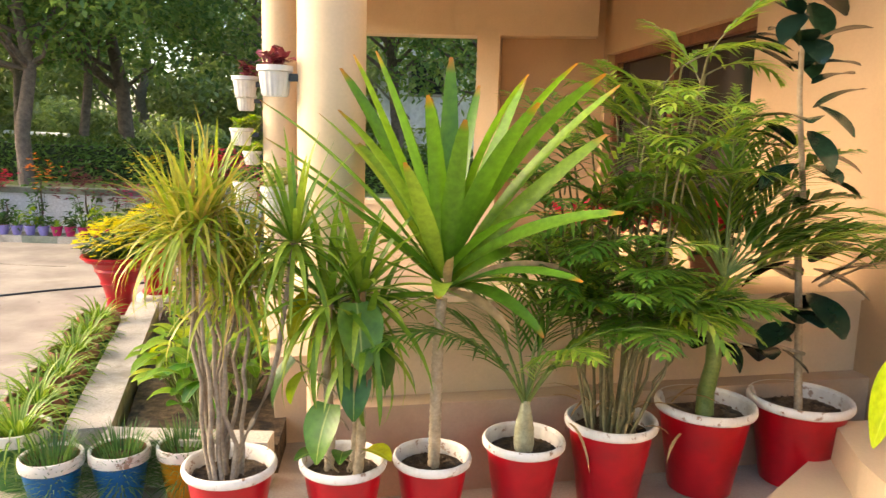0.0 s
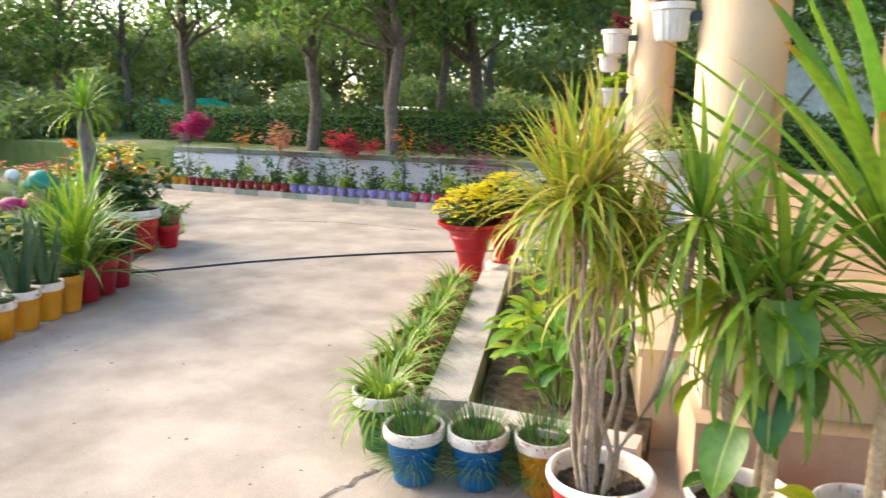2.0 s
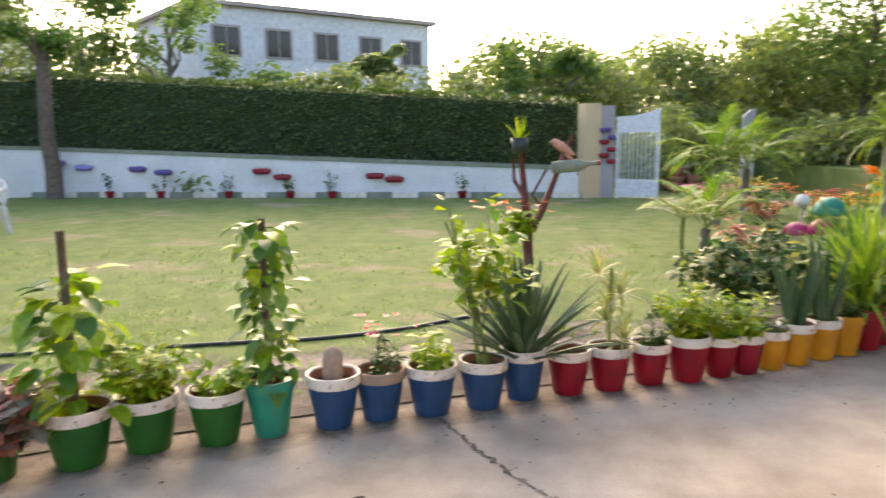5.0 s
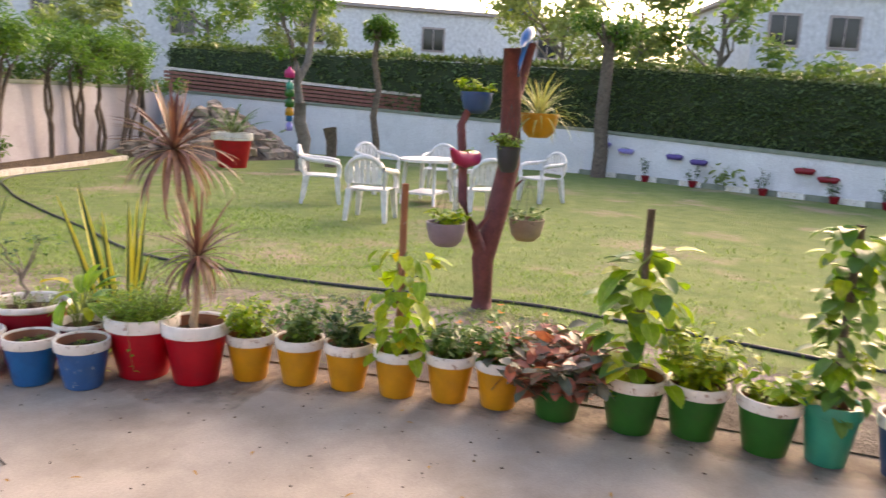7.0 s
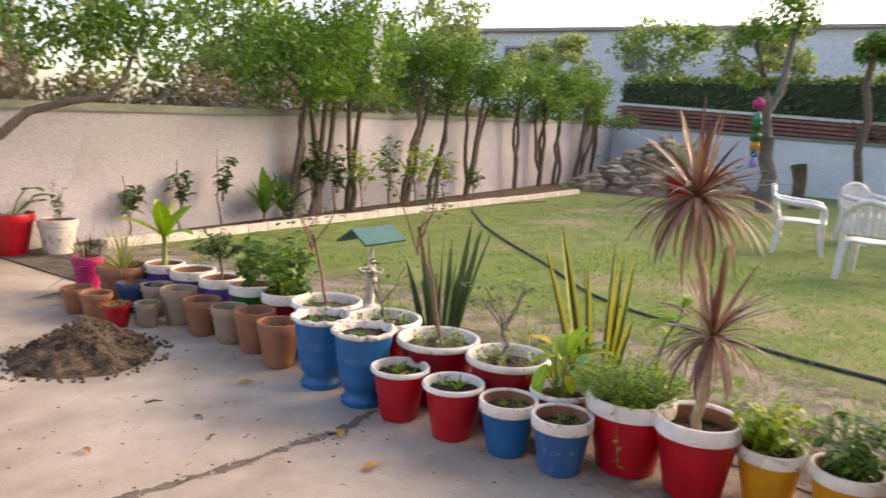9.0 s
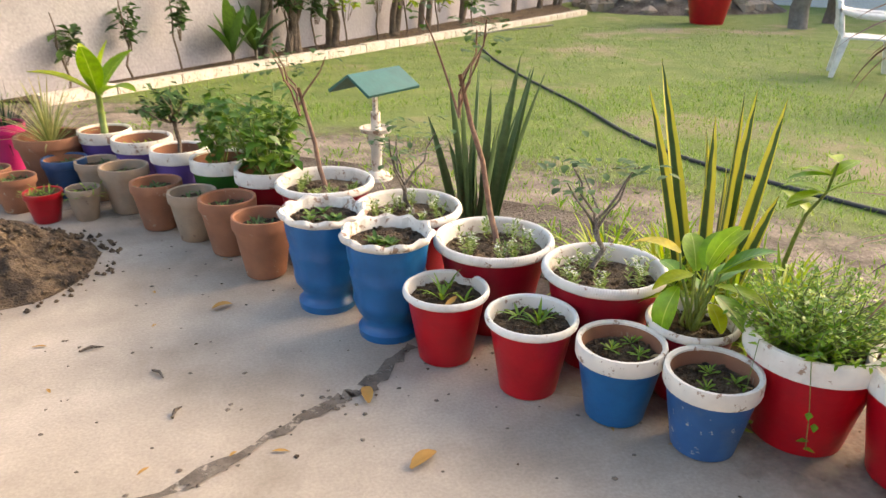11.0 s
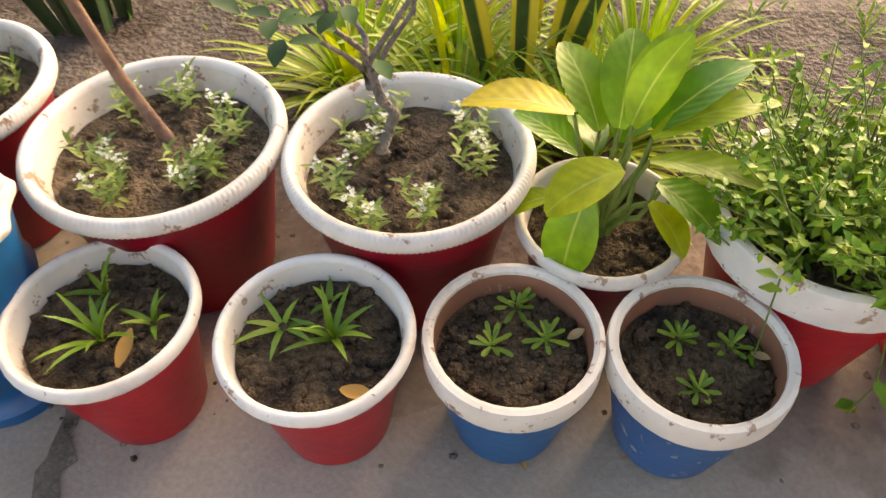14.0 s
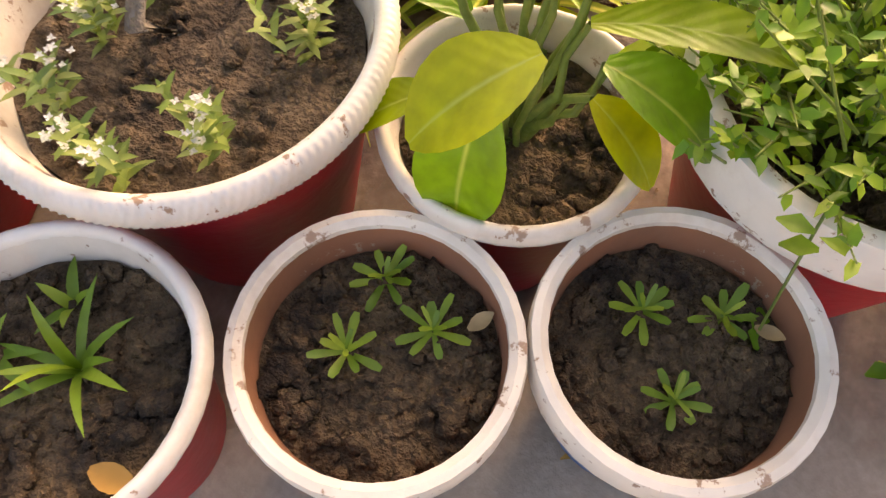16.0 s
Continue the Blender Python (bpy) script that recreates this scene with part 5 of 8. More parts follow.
for i in range(7):
    a = i * 2.4
    tip = np.array([0.22 * math.cos(a), 0.22 * math.sin(a), sz + rng.uniform(0.15, 0.45)])
    st.tube(wander((0, 0, sz), tip, 4, 0.01), 0.008, 5)
    b.blades([tip], a, 0.3, 0.24, 0.13, 0.7, 6, "heart", 0.12)
part("foliage", b, L_MID, t)
part("stalk", st, GREEN_STEM, t)
t, sz, sr = potted(0.98, -7.72, "plain", 0.19, 0.36, WHITE_OLD, WHITE_OLD, "bare planter of worn whitewashed cement with a thin wispy shrub")
b, st = Build(), Build()
bush(b, st, 70, 0.12, sz, sz + 0.75, 0.05)
part("foliage", b, L_DARK, t)
part("stem", st, BARK, t)
# heap of soil on the paving
b = Build()
G = 30
V, F = [], []
for i in range(G + 1):
    for j in range(G * 2):
        a = math.pi * j / G
        q = i / G
        rr = 0.41 * q * (1 + 0.10 * noise.noise((math.cos(a) * 1.5, math.sin(a) * 1.5, 5)))
        px, py = rr * math.cos(a), rr * math.sin(a)
        hh = 0.23 * max(0, 1 - q) ** 0.95 * (1 + 0.35 * noise.noise((px * 6, py * 6, 1))) + 0.02 * noise.noise((px * 22, py * 22, 2)) * (q < 0.97)
        V.append((px, py, max(0.001, hh)))
for i in range(G):
    for j in range(G * 2):
        F.append((i * G * 2 + j, (i + 1) * G * 2 + j, (i + 1) * G * 2 + (j + 1) % (G * 2), i * G * 2 + (j + 1) % (G * 2)))
b.add(V, F)
for i in range(500):
    a, q = rng.uniform(0, 6.28), rng.uniform(0, 1) ** 0.6 * 0.5
    b.lump((q * math.cos(a), q * math.sin(a), max(0.004, 0.25 * (1 - q / 0.44))), rng.uniform(0.004, 0.017), 5, 0.35)
heap = solid("soil_mound", b, SOIL_LIGHT, "mound of loose brown soil lying on the concrete", "soil mound")
heap.matrix_world = pose(0.12, -4.25, 0)
# fallen leaves and twigs on the paving
for x, y, c, ln in ((-1.243, -2.465, DRY, 0.10), (-1.20, -2.80, DRY, 0.09), (-0.55, -3.2, BARK, 0.07), (-0.9, -2.2, BARK, 0.06), (-1.9, -0.6, DRY, 0.07), (-2.2, -0.3, BARK, 0.06), (-0.3, -3.4, BARK, 0.08), (-2.9, 0.2, BARK, 0.06), (-3.4, 1.2, BARK, 0.07), (-0.75, -3.6, DRY, 0.08), (-1.0, -1.6, BARK, 0.08), (-1.5, -1.7, BARK, 0.09), (-0.1, -2.9, DRY, 0.07), (-0.62, -2.9, BARK, 0.06)):
    b = Build().blades([(0, 0, 0.008)], 0, 0.25, ln, ln * 0.42, 0.5, 5, "oval", 0.25) if c is DRY else Build().tube([(0, 0, 0.006), (ln * 0.5, 0.006, 0.012), (ln, 0, 0.006)], [0.004, 0.006, 0.002], 6)
    o = solid("fallen_leaf" if c is DRY else "twig", b, c, "dry yellow-brown fallen leaf on the concrete" if c is DRY else "dark dry twig on the concrete", "leaf" if c is DRY else "twig", smooth=True)
    o.matrix_world = pose(x, y, 0, 0, 0, rng.uniform(0, 360))


# ---- pots by the porch ----
# green, blue and ochre pots in front of the planting bed
for x, y, c, r, h, colour in ((-1.80, 3.64, BLUE, 0.125, 0.24, "blue"), (-1.57, 3.76, BLUE, 0.125, 0.24, "blue"), (-1.33, 3.86, YELLOW, 0.115, 0.24, "ochre")):
    t, sz, sr = potted(x, y, "plain", r, h, c, WHITE_OLD, "tuft of fine dark grass in a white-banded " + colour + " pot")
    part("foliage", rosette(Build(), (0, 0, sz + 0.01), 380, 0.155, 0.0085, (0.5, 1.5), (0.4, 1.3), 5, spread=0.07), L_GRASS, t)
SP = [(-2.09, 3.80), (-2.26, 4.14), (-2.42, 4.50), (-2.60, 4.88), (-2.76, 5.24), (-2.93, 5.60)]
for i, (x, y) in enumerate(SP):
    t, sz, sr = potted(x, y, "plain", 0.14, 0.27, GREEN if i % 2 == 0 else TERRA, WHITE_OLD if i == 0 else TERRA, "arching variegated spider plant in a " + ("green" if i % 2 == 0 else "terracotta") + " pot", group="spider plants")
    part("foliage", rosette(Build(), (0, 0, sz - 0.01), 120, 0.31 - 0.010 * i, 0.021, (0.5, 1.45), (1.4, 2.6), 9, spread=0.03), L_SPIDER if i < 5 else L_FRESH, t)
# plants of the raised bed
for x, y, n in ((-1.52, 4.38, 26), (-1.72, 4.62, 24), (-1.45, 4.75, 22), (-1.95, 5.05, 24), (-1.75, 5.35, 20), (-2.2, 5.7, 22), (-2.5, 6.2, 20)):
    t = thing("bed_plant", "bushy broad-leaved bright green plant in the bed", "plant", pose(x, y, 0.14), "bed plants")
    b, st = Build(), Build()
    for i in range(n):
        a, q = rng.uniform(0, 6.28), rng.uniform(0.03, 0.2)
        tip = np.array([q * math.cos(a), q * math.sin(a), rng.uniform(0.1, 0.34)])
        st.tube([(q * 0.4 * math.cos(a), q * 0.4 * math.sin(a), 0), tip], [0.006, 0.003], 5)
        b.blades([tip], a + rng.normal(0, 0.4), rng.uniform(0.0, 0.8), rng.uniform(0.13, 0.21), rng.uniform(0.06, 0.095), rng.uniform(0.6, 1.3), 5, "oval", 0.15)
    part("foliage", b, L_LILY if n % 4 else L_LIME, t)
    part("stem", st, GREEN_STEM, t)
# footed red urns with yellow chrysanthemums
for x, y, z, s in ((-3.47, 6.66, 0.0, 1.0), (-3.34, 7.02, 0.10, 0.97)):
    t, sz, sr = potted(x, y, "vase", 0.29 * s, 0.50 * s, RED, RED, "red footed urn full of yellow chrysanthemums", "urn_planter", "planter", z)
    b, st, f = Build(), Build(), Build()
    bush(b, st, 1100, 0.34 * s, sz - 0.02, sz + 0.29, 0.05)
    a, q = rng.uniform(0, 6.28, 380), np.sqrt(rng.uniform(0, 1, 380))
    pts = np.stack([0.34 * s * q * np.cos(a), 0.34 * s * q * np.sin(a), sz + 0.32 - 0.20 * q ** 2 + rng.normal(0, 0.025, 380)], 1)
    flowers(f, pts, 0.03, 7, el=0.35)
    part("foliage", b, L_DARK, t)
    part("stem", st, GREEN_STEM, t)
    part("bloom", f, P_YELLOW, t, "yellow chrysanthemum blossoms")
    if z:
        base = solid("urn_block", Build().lathe([(0.001, 0), (0.17, 0), (0.17, z - 0.02), (0.15, z), (0.001, z)], 28), CEILING, "round pale pinkish cement block under the urn", "block")
        base.matrix_world = pose(x, y, 0)

REDPOT = " in a white-rimmed red pot"
# many-caned dracaena
t, sz, sr = potted(-0.96, 3.53, "rolled", 0.175, 0.35, RED, WHITE, "many-stemmed dracaena with drooping yellow-green heads" + REDPOT, turn=0)
b, g, d_, st = Build(), Build(), Build(), Build()
for i in range(13):
    a = i * 2.4
    q = 0.015 + 0.055 * ((i * 0.37) % 1.0)
    k = (i * 0.618) % 1.0
    tip = np.array([-0.06 + 0.15 * math.cos(a) * (0.4 + 0.6 * k), 0.13 * math.sin(a), 1.02 + 0.33 * ((i * 0.382) % 1.0)])
    foot = np.array([-0.03 + q * math.cos(a), q * math.sin(a), sz - 0.02])
    st.tube(wander(foot, tip, 8, 0.014), np.linspace(0.0098, 0.0055, 8), 7)
    rosette(b, tip, 40, 0.35, 0.0145, (-0.35, 1.52), (0.25, 1.7), 7, "spear", spread=0.015)
    if i % 2:
        m = 9
        d_.blades(tip - np.array([0, 0, 0.03]) + rng.normal(0, 0.02, (m, 3)), rng.uniform(0, 6.28, m), rng.uniform(-1.35, -0.7, m), rng.uniform(0.14, 0.28, m), 0.011, rng.uniform(0.1, 0.5, m), 4, "spear", 0.2, rng.normal(0, 0.6, m))
bent = np.array([(0.02, 0, sz - 0.02), (0.05, -0.01, 0.42), (0.10, -0.02, 0.52), (0.17, -0.02, 0.66), (0.20, -0.01, 0.80), (0.22, 0, 0.95), (0.26, 0, 1.22)])
st.tube(bent, np.linspace(0.0115, 0.009, 7), 8)
rosette(g, (0.26, 0, 1.22), 62, 0.36, 0.021, (-0.9, 1.5), (0.3, 1.3), 7, "spear", spread=0.02)
part("cane", st, CANE_GREY, t, "grey-brown bare canes")
part("foliage", b, L_DRAC, t)
part("fresh_foliage", g, L_FRESH, t)
part("dry_foliage", d_, L_STRAW, t, "dry straw-brown hanging leaves")
# second dracaena with an arrow-leaf climber
t, sz, sr = potted(-0.555, 3.655, "rolled", 0.168, 0.35, RED, WHITE, "strap-leaved dracaena with heart-leaved climber" + REDPOT, turn=0)
b, h, hl_, d_, st = Build(), Build(), Build(), Build(), Build()
for x0, y0, x1, y1, z1, n, ln in ((-0.06, 0.0, -0.06, 0.0, 0.98, 44, 0.40), (0.03, 0.03, 0.06, 0.02, 1.02, 46, 0.42), (0.06, -0.03, 0.09, 0.0, 0.86, 30, 0.34)):
    cz = np.linspace(sz - 0.02, z1, 34)
    u = ((cz - cz[0]) / (cz[-1] - cz[0]))[:, None]
    P = np.concatenate([np.array([x0, y0]) * (1 - u) + np.array([x1, y1]) * u + 0.006 * np.sin(7 * u), cz[:, None]], 1)
    st.tube(P, np.linspace(0.021, 0.014, 34) + 0.0018 * np.sin(np.arange(34) * 2.2), 9)
    rosette(b, (x1, y1, z1), n, ln, 0.030, (-1.0, 1.4), (0.4, 1.3), 7, "spear", spread=0.025)
    d_.blades([(x1 + 0.01, y1 - 0.03, z1)] * 3, [4.5, 5.0, 4.0], -1.0, [0.30, 0.24, 0.2], 0.028, 0.4, 5, "spear", 0.3, [0.5, -0.4, 0.2])
for i, (x1, y1, z1, a, ln) in enumerate(((-0.17, -0.05, 0.74, 3.7, 0.20), (-0.13, -0.05, 0.70, 2.9, 0.16), (-0.02, -0.10, 0.60, 4.5, 0.22), (0.07, -0.08, 0.98, 5.2, 0.26), (0.10, -0.04, 0.86, 5.8, 0.22), (0.11, -0.06, 0.42, 5.6, 0.15), (0.03, -0.10, 0.42, 4.9, 0.12), (-0.07, -0.08, 0.40, 4.2, 0.12), (0.06, -0.07, 0.74, 5.0, 0.2), (-0.1, -0.06, 1.0, 4.0, 0.2))):
    (hl_ if i % 4 == 1 else h).blades([(x1, y1, z1)], a, -0.85 if z1 > 0.5 else 0.3, ln, ln * 0.62, 0.6, 7, "heart", 0.16)
    st.tube(wander((0.02, 0, z1 - 0.14), (x1, y1, z1), 5, 0.01), 0.004, 5, False)
part("cane", st, CANE, t)
part("foliage", b, L_FRESH, t)
part("climber_foliage", h, L_ARROW, t, "heart-shaped climber leaves")
part("young_climber_foliage", hl_, L_LIME, t, "lime young climber leaves")
part("dry_foliage", d_, L_STRAW, t, "dry straw-brown hanging leaves")
# corn plant on one cane
t, sz, sr = potted(-0.23, 3.785, "rolled", 0.156, 0.34, RED, WHITE, "broad-leaved corn plant on one ringed cane" + REDPOT, turn=0)
b, d_, st = Build(), Build(), Build()
rings = np.linspace(sz - 0.02, 0.97, 70)
st.tube(np.stack([0.035 * (rings - sz) + 0.006 * np.sin(rings * 6), 0 * rings, rings], 1), 0.024 - 0.004 * (rings - sz) + 0.0022 * np.sin(np.arange(70) * 2.1), 12)
UP = [(3.3, 0.92, 0.95), (2.9, 1.12, 0.90), (3.7, 1.3, 0.80), (0.15, 1.02, 0.95), (-0.2, 1.25, 0.88), (0.6, 0.70, 0.72), (3.0, 0.62, 0.84), (3.5, 0.42, 0.78), (5.0, 1.2, 0.62), (4.4, 1.0, 0.55), (1.4, 1.2, 0.8), (1.9, 1.0, 0.8), (-0.5, 0.45, 0.62), (0.1, 0.25, 0.60), (5.5, 0.75, 0.58), (4.0, 0.75, 0.55), (2.4, 0.8, 0.8), (0.9, 1.1, 0.82), (3.1, 1.38, 0.78), (-0.1, 1.42, 0.76), (2.2, 0.35, 0.6), (1.0, 0.4, 0.6), (4.8, 0.35, 0.34), (5.9, 0.1, 0.45), (3.6, 0.05, 0.42), (3.2, 1.2, 0.86), (0.0, 1.15, 0.9), (2.7, 0.95, 0.88), (3.9, 1.1, 0.74), (5.6, 1.15, 0.72), (0.3, 0.85, 0.82), (3.4, 0.75, 0.82), (-0.3, 0.65, 0.7), (4.6, 1.35, 0.7), (1.7, 1.4, 0.8)]
for i, (az, e, ln) in enumerate(UP):
    zz = 0.98 + 0.10 * (e / 1.4) + 0.02 * (i % 3)
    b.blades([(0.03 + 0.022 * math.cos(az), 0.022 * math.sin(az), zz)], az + rng.normal(0, 0.06), e, ln, rng.uniform(0.086, 0.114), rng.uniform(0.05, 0.55) + (0.4 if e < 0.5 else 0), 12, "lance", 0.14, rng.normal(0, 0.3))
for az, e, ln in ((-0.35, -0.05, 0.30), (4.9, 1.1, 0.26), (0.3, 0.55, 0.5)):
    d_.blades([(0.05, -0.02, 1.0)], az, e, ln, 0.06, 0.9, 8, "lance", 0.25, 0.6)
part("cane", st, CANE, t)
part("foliage", b, L_BIG, t)
part("dry_foliage", d_, L_STRAW, t, "dry curled tan leaf ends")
# bottle palm
t, sz, sr = potted(0.12, 3.985, "rolled", 0.172, 0.36, RED, WHITE, "young bottle palm with a swollen base" + REDPOT, turn=0)
b, g, st, bu = Build(), Build(), Build(), Build()
bu.lathe([(0.035, sz - 0.02), (0.043, sz + 0.03), (0.04, sz + 0.1), (0.026, sz + 0.17), (0.016, sz + 0.22)], 16)
for i, (az, e, ln, dr) in enumerate(((3.3, 1.15, 1.05, 1.5), (2.9, 1.3, 1.1, 1.3), (3.9, 1.1, 0.9, 1.5), (0.2, 1.1, 0.9, 1.4), (-0.4, 1.2, 0.85, 1.5), (1.3, 1.3, 1.0, 1.0), (2.0, 1.25, 1.0, 1.1), (5.2, 1.2, 0.7, 1.4), (0.8, 1.35, 1.0, 0.9))):
    frond(g if i in (3, 7) else b, st, (0, 0, sz + 0.19), az, e, ln, dr, 30, 0.24, 0.014, 0.1)
part("bulb", bu, BULB, t, "pale swollen stem base")
part("foliage", b, L_PALM, t)
part("light_foliage", g, L_PALM_LIGHT, t, "lighter yellow-green fronds, sunlit tone in their colour")
part("frond_rib", st, GREEN_STEM, t)
# dense bamboo palm
t, sz, sr = potted(0.485, 4.19, "rolled", 0.2, 0.40, RED, WHITE, "dense many-stemmed bamboo palm" + REDPOT, turn=0)
b, g, d_, st = Build(), Build(), Build(), Build()
for i in range(30):
    a = i * 2.4
    q = rng.uniform(0.01, 0.11)
    k = (i * 0.618) % 1.0
    top = np.array([q * 3.6 * math.cos(a), q * 2.4 * math.sin(a), 0.75 + 1.2 * k])
    st.tube(wander((q * math.cos(a), q * math.sin(a), sz - 0.02), top, 6, 0.014), np.linspace(0.0085, 0.005, 6), 6)
    for j in range(5):
        # tallest stems and every third frond get lighter leaflets, a sunlit tone by colour
        frond(g if (i + j) % 3 == 0 or k > 0.8 else b, st, np.array([top[0], top[1], max(0.66 + 0.05 * j, top[2] - 0.15 * j)]), a + j * 2.0 + rng.uniform(-0.4, 0.4), rng.uniform(0.5, 1.25), rng.uniform(0.32, 0.54), rng.uniform(0.7, 1.5), 13, 0.19, 0.021, 0.12)
m = 14
d_.blades(np.stack([rng.normal(0, 0.1, m), rng.normal(0, 0.1, m), np.full(m, sz + 0.1)], 1), rng.uniform(0, 6.28, m), rng.uniform(-0.2, 1.2, m), rng.uniform(0.15, 0.3, m), 0.014, 1.3, 5, "spear", 0.2)
part("stem", st, PALM_STEM, t)
part("foliage", b, L_PALM, t)
part("light_foliage", g, L_PALM_LIGHT, t, "lighter yellow-green fronds, sunlit tone in their colour")
part("dry_foliage", d_, L_STRAW, t, "dry straw-brown leaves at the base")
# palm with a stout green trunk
t, sz, sr = potted(0.92, 4.44, "rolled", 0.225, 0.42, RED, WHITE, "palm with a stout green trunk" + REDPOT, turn=0)
b, g, st = Build(), Build(), Build()
st.tube(wander((0, 0, sz - 0.02), (0.03, 0, 1.0), 6, 0.006), np.linspace(0.042, 0.026, 6), 10)
for i in range(18):
    az = (i * 1.9 + 5.8) % 4.0 - 0.4
    frond(b if i % 3 else g, st, (0.03, 0, 0.99), az, 1.46 - 0.045 * i, 1.05 if i < 9 else 0.8, 0.95 + 0.02 * i, 26, 0.28, 0.022, 0.2)
for az, e in ((3.6, 0.95), (-0.25, 0.8), (0.2, 0.6)):
    frond(g, st, (0.03, 0, 0.95), az, e, 0.8, 0.95, 24, 0.30, 0.02, 0.2)
part("stem", st, GREEN_STEM, t)
part("foliage", b, L_PALM, t)
part("light_foliage", g, L_PALM_LIGHT, t, "lighter yellow-green fronds, sunlit tone in their colour")
# rubber plant
t, sz, sr = potted(1.38, 4.62, "rolled", 0.235, 0.42, RED, WHITE, "tall rubber plant with glossy dark leaves" + REDPOT, turn=0)
b, st, p = Build(), Build(), Build()
st.tube(wander((0, 0, sz - 0.02), (-0.16, 0.02, 2.3), 9, 0.015), np.linspace(0.02, 0.009, 9), 8)
for i in range(54):
    zz = rng.uniform(0.65, 1.35) if i < 20 else rng.uniform(1.4, 2.35)
    a = i * 2.4
    b.blades([(-0.16 * (zz - sz) / 1.95 + 0.05 * math.cos(a), 0.05 * math.sin(a), zz)], a, rng.uniform(-0.5, 0.7), rng.uniform(0.2, 0.28), rng.uniform(0.10, 0.13) if i > 13 else 0.17, 0.5, 6, "oval", 0.1)
st.tube(wander((0, 0, 0.62), (-0.52, -0.08, 0.70), 6, 0.012), np.linspace(0.009, 0.004, 6), 6)
for i in range(9):
    q = 0.2 + 0.8 * i / 8
    b.blades([(-0.52 * q, -0.08 * q, 0.62 + 0.08 * q)], i * 2.4, rng.uniform(-1.1, 0.2), 0.16, 0.12, 0.4, 6, "oval", 0.1)
for a, e in ((-0.3, 0.85), (0.1, 0.55)):
    frond(p, st, (0.02, -0.02, 0.95), a, e, 0.85, 1.0, 26, 0.28, 0.018, 0.1)
part("stem", st, CANE, t)
part("foliage", b, L_RUBBER, t)
part("palm_frond", p, L_PALM, t, "drooping palm fronds")
# lily-leaved plant on the steps
t, sz, sr = potted(1.62, 3.35, "plain", 0.13, 0.24, RED, WHITE, "plant with huge round light green leaves on the step", z=0.34, turn=0)
b, st = Build(), Build()
for a, zz, q in ((3.05, 0.44, 0.34), (1.0, 0.35, 0.15), (5.2, 0.3, 0.2)):
    tip = np.array([q * math.cos(a), q * math.sin(a), sz + zz])
    st.tube(wander((0, 0, sz), tip, 5, 0.01), 0.006, 6)
    b.blades([tip], a, -1.15, 0.30, 0.27, 0.3, 9, "heart", 0.06)
part("foliage", b, L_LIME, t)
part("stalk", st, GREEN_STEM, t)

# poinsettias standing on the porch parapet
for x, y in ((0.40, 4.725), (0.68, 4.84), (0.98, 4.965)):
    t, sz, sr = potted(x, y, "plain", 0.10, 0.17, TERRA, TERRA, "red-leaved poinsettia in a clay pot on the porch parapet", z=0.85, group="parapet pots")
    b, g, st = Build(), Build(), Build()
    bush(g, st, 60, 0.17, sz, sz + 0.24, 0.10)
    for i in range(7):
        a, q = i * 2.4, 0.06 + 0.02 * i
        rosette(b, (q * math.cos(a), q * math.sin(a), sz + 0.26 - 0.01 * i), 9, 0.12, 0.05, (0.0, 0.8), (0.3, 0.8), 4, "oval")
    part("foliage", g, L_DARK, t)
    part("red_foliage", b, P_RED, t, "red top leaves")
    part("stem", st, GREEN_STEM, t)

# hanging pots on the columns
HANG = [(-1.03, 4.17, 1.73, 0.078, 0.13, L_RED, "dark red foliage"), (-1.03, 4.18, 1.22, 0.075, 0.12, L_PALE, "pale trailing foliage"), (-1.78, 5.52, 1.78, 0.085, 0.13, L_RED, "dark red foliage"), (-1.80, 5.55, 1.12, 0.085, 0.13, L_MID, "green foliage"), (-2.22, 6.50, 1.72, 0.08, 0.12, L_LIME, "lime foliage"), (-1.80, 5.50, 1.48, 0.075, 0.11, L_LIME, "lime foliage"), (-2.22, 6.60, 1.30, 0.075, 0.11, L_LIME, "lime foliage")]
for x, y, z, r, h, lm, words in HANG:
    t = thing("wall_pot", "white fluted pot with " + words + ", hung on a column", "wall pot", pose(x, y, z), "column pots")
    flute = lambda a, q, zz: (q + 0.004 * math.sin(16 * a) * (zz < h * 0.8), zz)
    part("pot_body", sharp(Build().lathe([(0.001, 0), (r * 0.62, 0), (r * 0.7, 0.01), (r * 0.9, h * 0.8), (r * 0.88, h * 0.8)], 64, flute).mesh("pot_body", PLASTIC), 60), None, t)
    part("rim", sharp(Build().lathe([(r * 0.9, h * 0.79), (r, h * 0.82), (r, h), (r * 0.9, h), (r * 0.85, h * 0.7)], 32).mesh("rim", PLASTIC), 50), None, t)
    part("soil", Build().lathe([(0.001, h * 0.86), (r * 0.88, h * 0.86)], 16), SOIL, t)
    part("bracket", Build().box(r * 0.85, -0.008, h * 0.5, r + 0.04, 0.008, h * 0.75), RUBBER, t, "dark bracket", False)
    b, st = Build(), Build()
    bush(b, st, 70, r * 1.2, h * 0.85, h * 0.85 + 0.12, 0.06, el=(-0.4, 1.0))
    part("foliage", b, lm, t)
    part("stem", st, GREEN_STEM, t)


# ---- row of pots along the lawn ----
def pushed(x, y, d=0.09):
    """From the front foot of a pot to its middle, away from the paving."""
    k = math.hypot(x + 0.55, y - 1.5)
    return x + (x + 0.55) / k * d, y + (y - 1.5) / k * d


